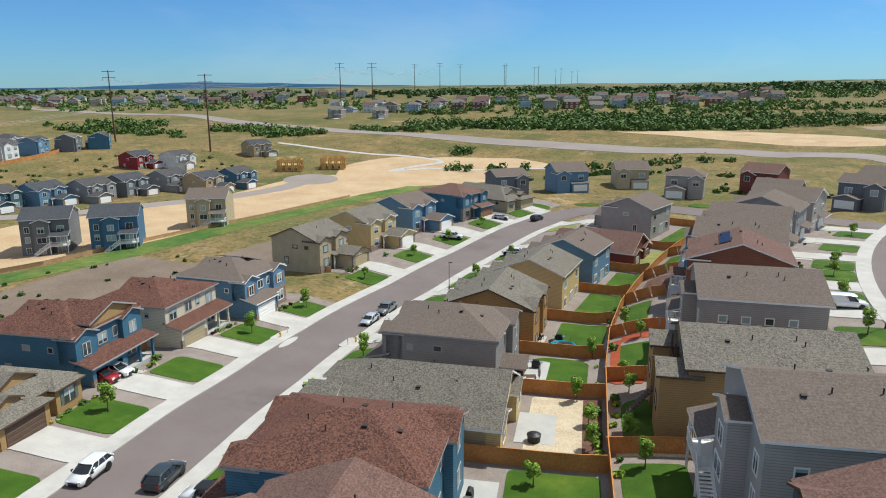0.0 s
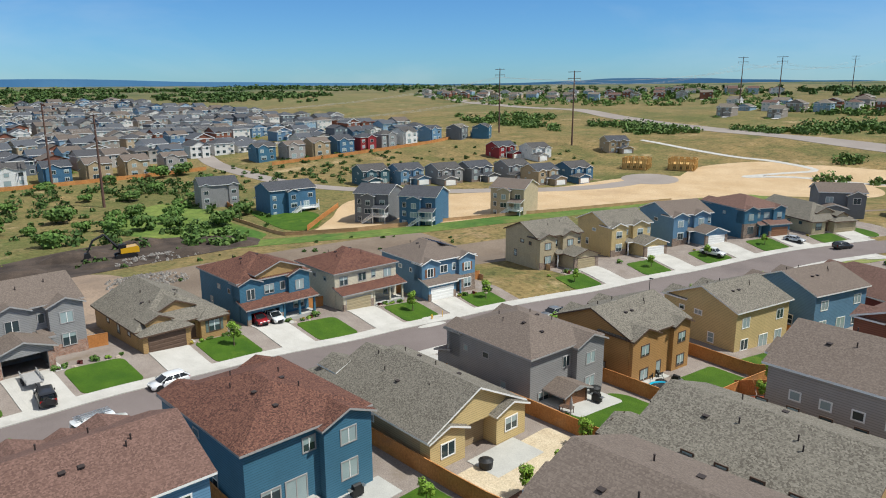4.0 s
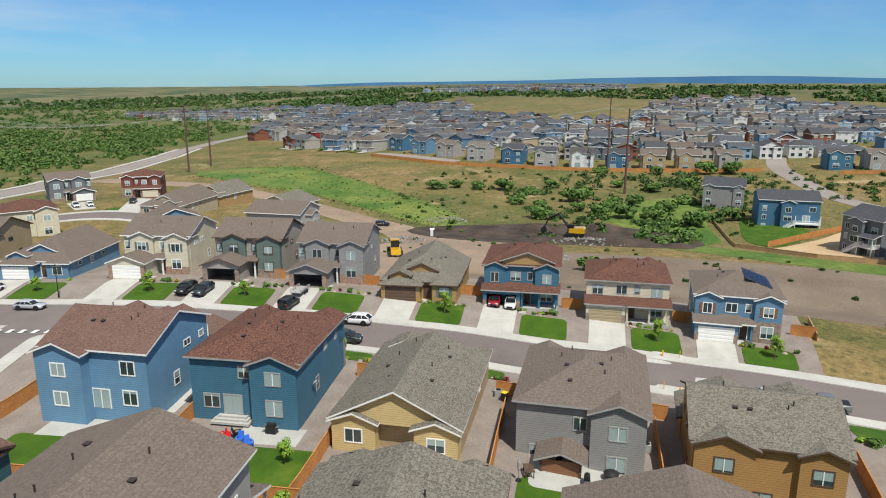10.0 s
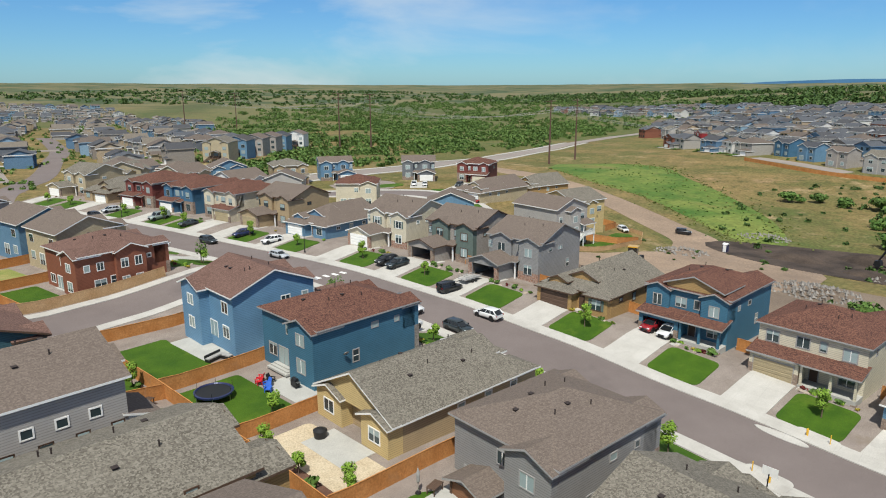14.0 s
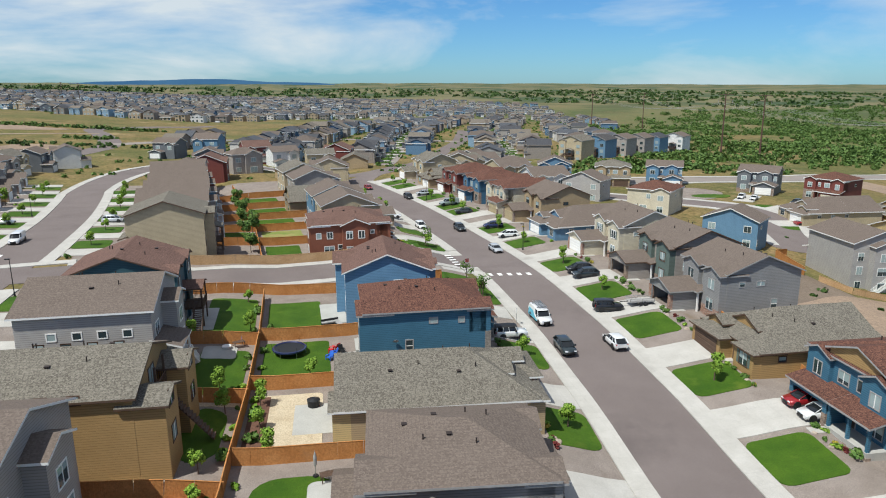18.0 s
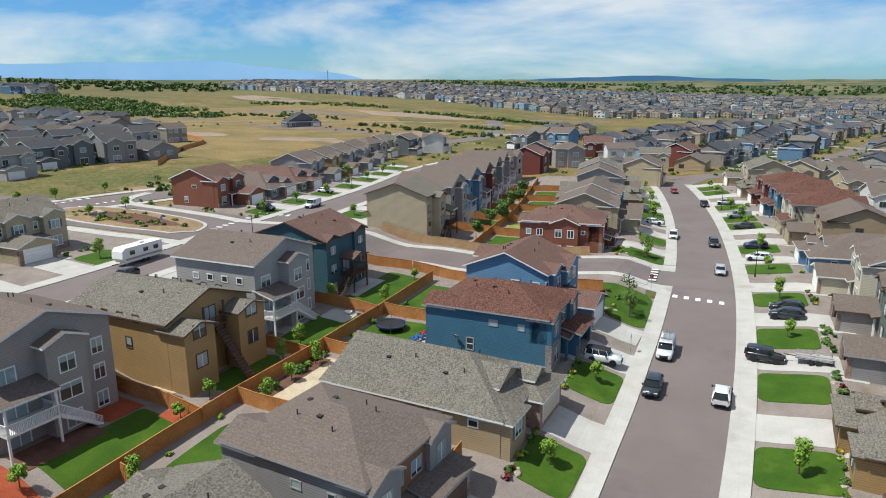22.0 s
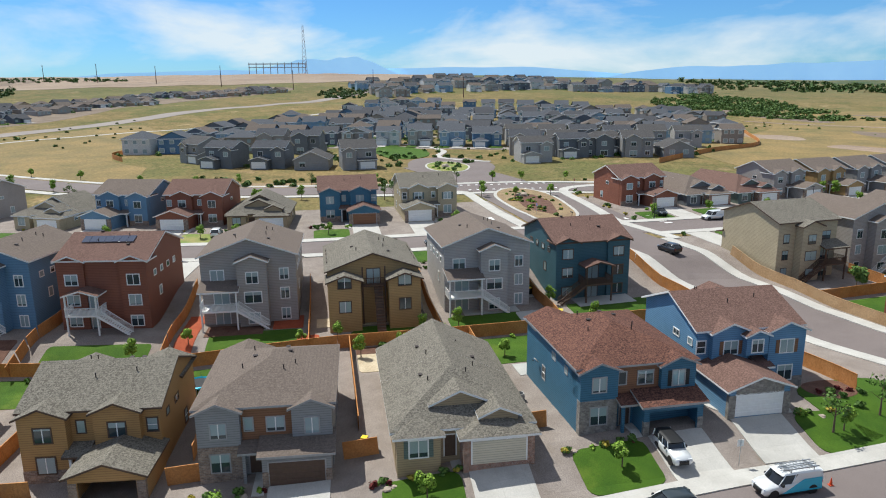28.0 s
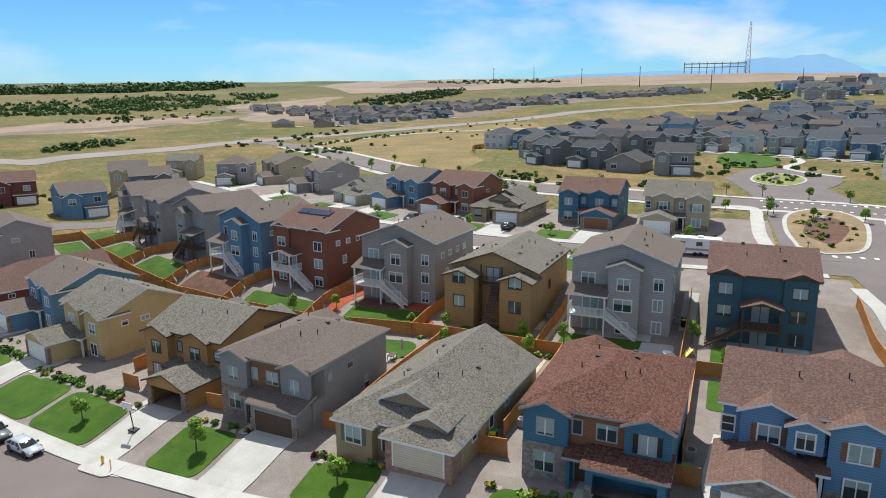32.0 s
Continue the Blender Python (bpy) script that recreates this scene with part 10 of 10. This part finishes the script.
CONE = plain("orange_plastic", (0.62, 0.07, 0.02), 0.5)
traffic_cone(-38.9, 40.2), traffic_cone(-38.0, 34.4)
parasol(-7.0, 76.6), garden_table(-8.2, 77.4, 15), garden_table(4.4, 45.6, 30)
garden_bench(13.0, 76.2, 186)
drape("patio", round_rect(30.2, 36.6, 77.0, 86.0, 0.8), PATIO, 0.115, "pale concrete patio behind a grey house", "patio")
drape("patio", round_rect(46.2, 50.4, 42.6, 47.0, 0.6), PATIO, 0.115, "pale garden patio with toys", "patio")
drape("garden_bed", ribbon(41.2, 43.2, 58.4, 72.6), DARK_MULCH, 0.115, "dark red mulch bed along a fence", "garden")
drape("garden_bed", round_rect(44.4, 48.0, 77.6, 80.8, 0.5), MULCH, 0.115, "red mulch corner by a fence", "garden")


def dish(at):
    ob = tagged(new("satellite_dish"), "small grey satellite dish on a blue house wall", "satellite dish")
    ob.matrix_basis = at
    m = Mesh()
    for r0, r1, d0, d1 in ((0.36, 0.24, 0.0, 0.06), (0.24, 0.1, 0.06, 0.09), (0.1, 0.01, 0.09, 0.1)):
        m.tube((0, -0.35 + d0, 0.1 + d0), (0, -0.35 + d1, 0.1 + d1), r0, r1, 16)
    part("reflector", m, GREY_TRIM, ob)
    part("arm", Mesh().tube((0, 0.02, -0.15), (0, -0.3, 0.1), 0.025, None, 6), STEEL, ob)
    part("feed", Mesh().tube((0, -0.3, -0.1), (0, -0.75, 0.15), 0.02, 0.05, 6), BLACK, ob)


dish(lot("E", 46.3, turned=-1.2) @ pose(-5.98, 13.7, 2.6, 0, 0, -90))



def bin_(x, y, col, label):
    ob = tagged(new("wheeled_bin"), label, "bin", "wheeled bins")
    ob.matrix_basis = pose(x, y, T(x, y) + 0.1, 0, 0, (x * 31) % 90)
    part("body", Mesh().prism([(-0.26, -0.26, 0.05), (0.26, -0.26, 0.05), (0.3, -0.26, 1.0), (-0.3, -0.26, 1.0)], (0, 0.55, 0)), BLACK, ob)
    part("lid", Mesh().prism([(-0.32, -0.3, 1.0), (0.32, -0.3, 1.0), (0.3, -0.3, 1.07), (-0.3, -0.3, 1.07)], (0, 0.64, 0)), col, ob)


GREENP, YELLOWP = plain("green_plastic", (0.02, 0.28, 0.09), 0.5), plain("yellow_plastic", (0.75, 0.55, 0.02), 0.5)
for o, s, c, l in ((19.0, 39.2, GREENP, "green wheeled bin beside a fence"), (19.5, 56.9, YELLOWP, "yellow-lidded wheeled bin beside a fence"), (20.2, 56.9, GREENP, "green-lidded wheeled bin beside a fence"), (19, 73.0, YELLOWP, "yellow-lidded wheeled bin by a gate"), (57, 42.0, YELLOWP, "yellow-lidded wheeled bin by a wall"), (57.8, 42.0, GREENP, "green-lidded wheeled bin by a wall")):
    bin_(*P(o, s), c, l)


def solar(house, x, y, z, tilt, nc, nr, side=0.0):
    """Panels laid on a slope of a house's roof."""
    ob = tagged(new("solar_array"), "dark blue solar panels on a house roof", "solar panel", "solar arrays")
    ob.matrix_basis = house @ pose(x, y, z, tilt, side, 0)
    for i in range(nc):
        for j in range(nr):
            p = part("panel", small_mesh("solar", lambda: Mesh().box(-0.5, 0.5, -0.8, 0.8, -0.02, 0.03).made("panel", [SOLAR])), None, ob, at=pose((i - (nc - 1) / 2) * 1.04, (j - (nr - 1) / 2) * 1.66, 0.1))
            part("frame", small_mesh("solar_frame", lambda: Mesh().box(-0.52, 0.52, -0.83, 0.83, -0.05, -0.01).made("frame", [STEEL])), None, p)


solar(sunny_house.ob.matrix_basis, 0.6, 8.9, 7.0 + 0.36 * 4.6 + 0.26, -19.8, 7, 1)
solar(panel_house.ob.matrix_basis, 3.1, 9.0, 6.8 + 0.35 * 3.05 + 0.24, 0, 4, 4, 19.3)
for x, y, deg in SUNNY:
    solar(pose(x, y, T(x, y) + 0.3, 0, 0, deg), 0.5, 5.6, 6.3 + 0.42 * 2.1 + 0.26, 22.8, 7, 2)


def lamp_post(x, y, h=5.0):
    ob = tagged(new("street_lamp"), "slim black street lamp on the pavement", "street lamp", "street lamps")
    ob.matrix_basis = pose(x, y, T(x, y) + 0.1)
    part("pole", Mesh().tube((0, 0, 0), (0, 0, h), 0.08, 0.05, 8), BLACK, ob)
    part("base", Mesh().tube((0, 0, 0), (0, 0, 0.6), 0.16, 0.12, 8), BLACK, ob)
    part("head", Mesh().box(-0.12, 0.6, -0.14, 0.14, h - 0.05, h + 0.08), BLACK, ob)


for o, s in ((-8.4, -2), (8.2, 131), (-8.4, -70), (78, 24), (78, 100), (94, -8), (94, -60)):
    lamp_post(*P(o, s), 5.5)


def street_sign(x, y, deg, col, label):
    ob = tagged(new("street_sign"), label, "sign", "street signs")
    ob.matrix_basis = pose(x, y, T(x, y) + 0.1, 0, 0, deg)
    part("post", Mesh().tube((0, 0, 0), (0, 0, 2.6), 0.035, None, 6), STEEL, ob)
    part("plate", Mesh().box(-0.3, 0.3, -0.05, -0.02, 1.9, 2.55), col, ob)


street_sign(*P(7.6, 39.8), 90, WHITE, "small white sign on a steel post")
street_sign(*P(8.0, 12.6), 0, PAINT["red"], "red sign on a steel post")
street_sign(62, 31, 0, BLUEP, "blue sign on a steel post"), street_sign(97, 10, 0, PAINT["red"], "red sign on a steel post")


def hydrant(x, y):
    ob = tagged(new("fire_hydrant"), "yellow fire hydrant on a concrete pad", "hydrant", "fire hydrants")
    ob.matrix_basis = pose(x, y, T(x, y) + 0.2)
    part("barrel", Mesh().tube((0, 0, 0), (0, 0, 0.65), 0.13, None, 10), CARS["yellow"], ob)
    part("cap", Mesh().tube((0, 0, 0.65), (0, 0, 0.85), 0.17, 0.06, 10), CARS["yellow"], ob)
    part("nozzle", Mesh().tube((-0.26, 0, 0.48), (0.26, 0, 0.48), 0.07, None, 8), CARS["yellow"], ob)


for o in (5.6, -6.0):
    drape("pavement_pad", round_rect(o - 1.6, o + 1.2, 91.6, 96.5, 0.9), CONCRETE, 0.21, "concrete kerb bulge with hydrant", "pavement")
hydrant(*P(5.9, 94.6)), hydrant(*P(-6.3, 93.2))
for o, s in ((-6.4, 95.5), (5.4, 92.6)):
    x, y = P(o, s)
    ob = tagged(new("marker_post"), "orange marker post by the kerb", "post")
    ob.matrix_basis = pose(x, y, T(x, y) + 0.2)
    part("post", Mesh().tube((0, 0, 0), (0, 0, 1.1), 0.06, None, 6), CARS["yellow"], ob)


def cooler(o, s):
    x, y = P(o, s)
    ob = tagged(new("air_conditioner"), "grey outdoor air conditioner beside a wall", "air conditioner", "air conditioners")
    ob.matrix_basis = pose(x, y, T(x, y) + 0.08)
    part("casing", Mesh().box(-0.4, 0.4, -0.4, 0.4, 0, 0.85), GREY_TRIM, ob)
    part("fan_grille", Mesh().tube((0, 0, 0.85), (0, 0, 0.9), 0.32, None, 14), BLACK, ob)


toy_slide(6.4, 43.6, 60, YELLOWP, "yellow plastic toy slide on a patio"), toy_slide(19.4, 118.2, 20, REDP, "red plastic toy slide in a back garden")
toy_tub(4.6, 43.4, BLUEP, "blue plastic toy tub on a patio"), toy_tub(21.0, 120.4, GREENP, "green plastic toy tub in a back garden"), toy_tub(5.8, 46.4, WHITE, "white plastic toy tub on a patio")
for o, s in ((24, 55.3), (18, 72.2), (26, 89.0), (23, 38.9), (58, 43.0), (55, 61.5)):
    cooler(o, s)


def hoop(x, y, deg):
    ob = tagged(new("basketball_hoop"), "freestanding basketball hoop by a driveway", "basketball hoop", "basketball hoops")
    ob.matrix_basis = pose(x, y, T(x, y) + 0.12, 0, 0, deg)
    part("base", Mesh().box(-0.5, 0.5, -0.4, 0.4, 0, 0.2), BLACK, ob)
    part("pole", Mesh().tube((0, 0, 0.2), (0, 0.3, 2.9), 0.06, None, 8), BLACK, ob)
    part("backboard", Mesh().box(-0.7, 0.7, 0.5, 0.54, 2.6, 3.5), WHITE, ob)
    part("rim", Mesh().tube((0, 0.6, 2.85), (0, 0.95, 2.85), 0.05, None, 6), PAINT["red"], ob)


hoop(*P(11.0, 96.5), 90)
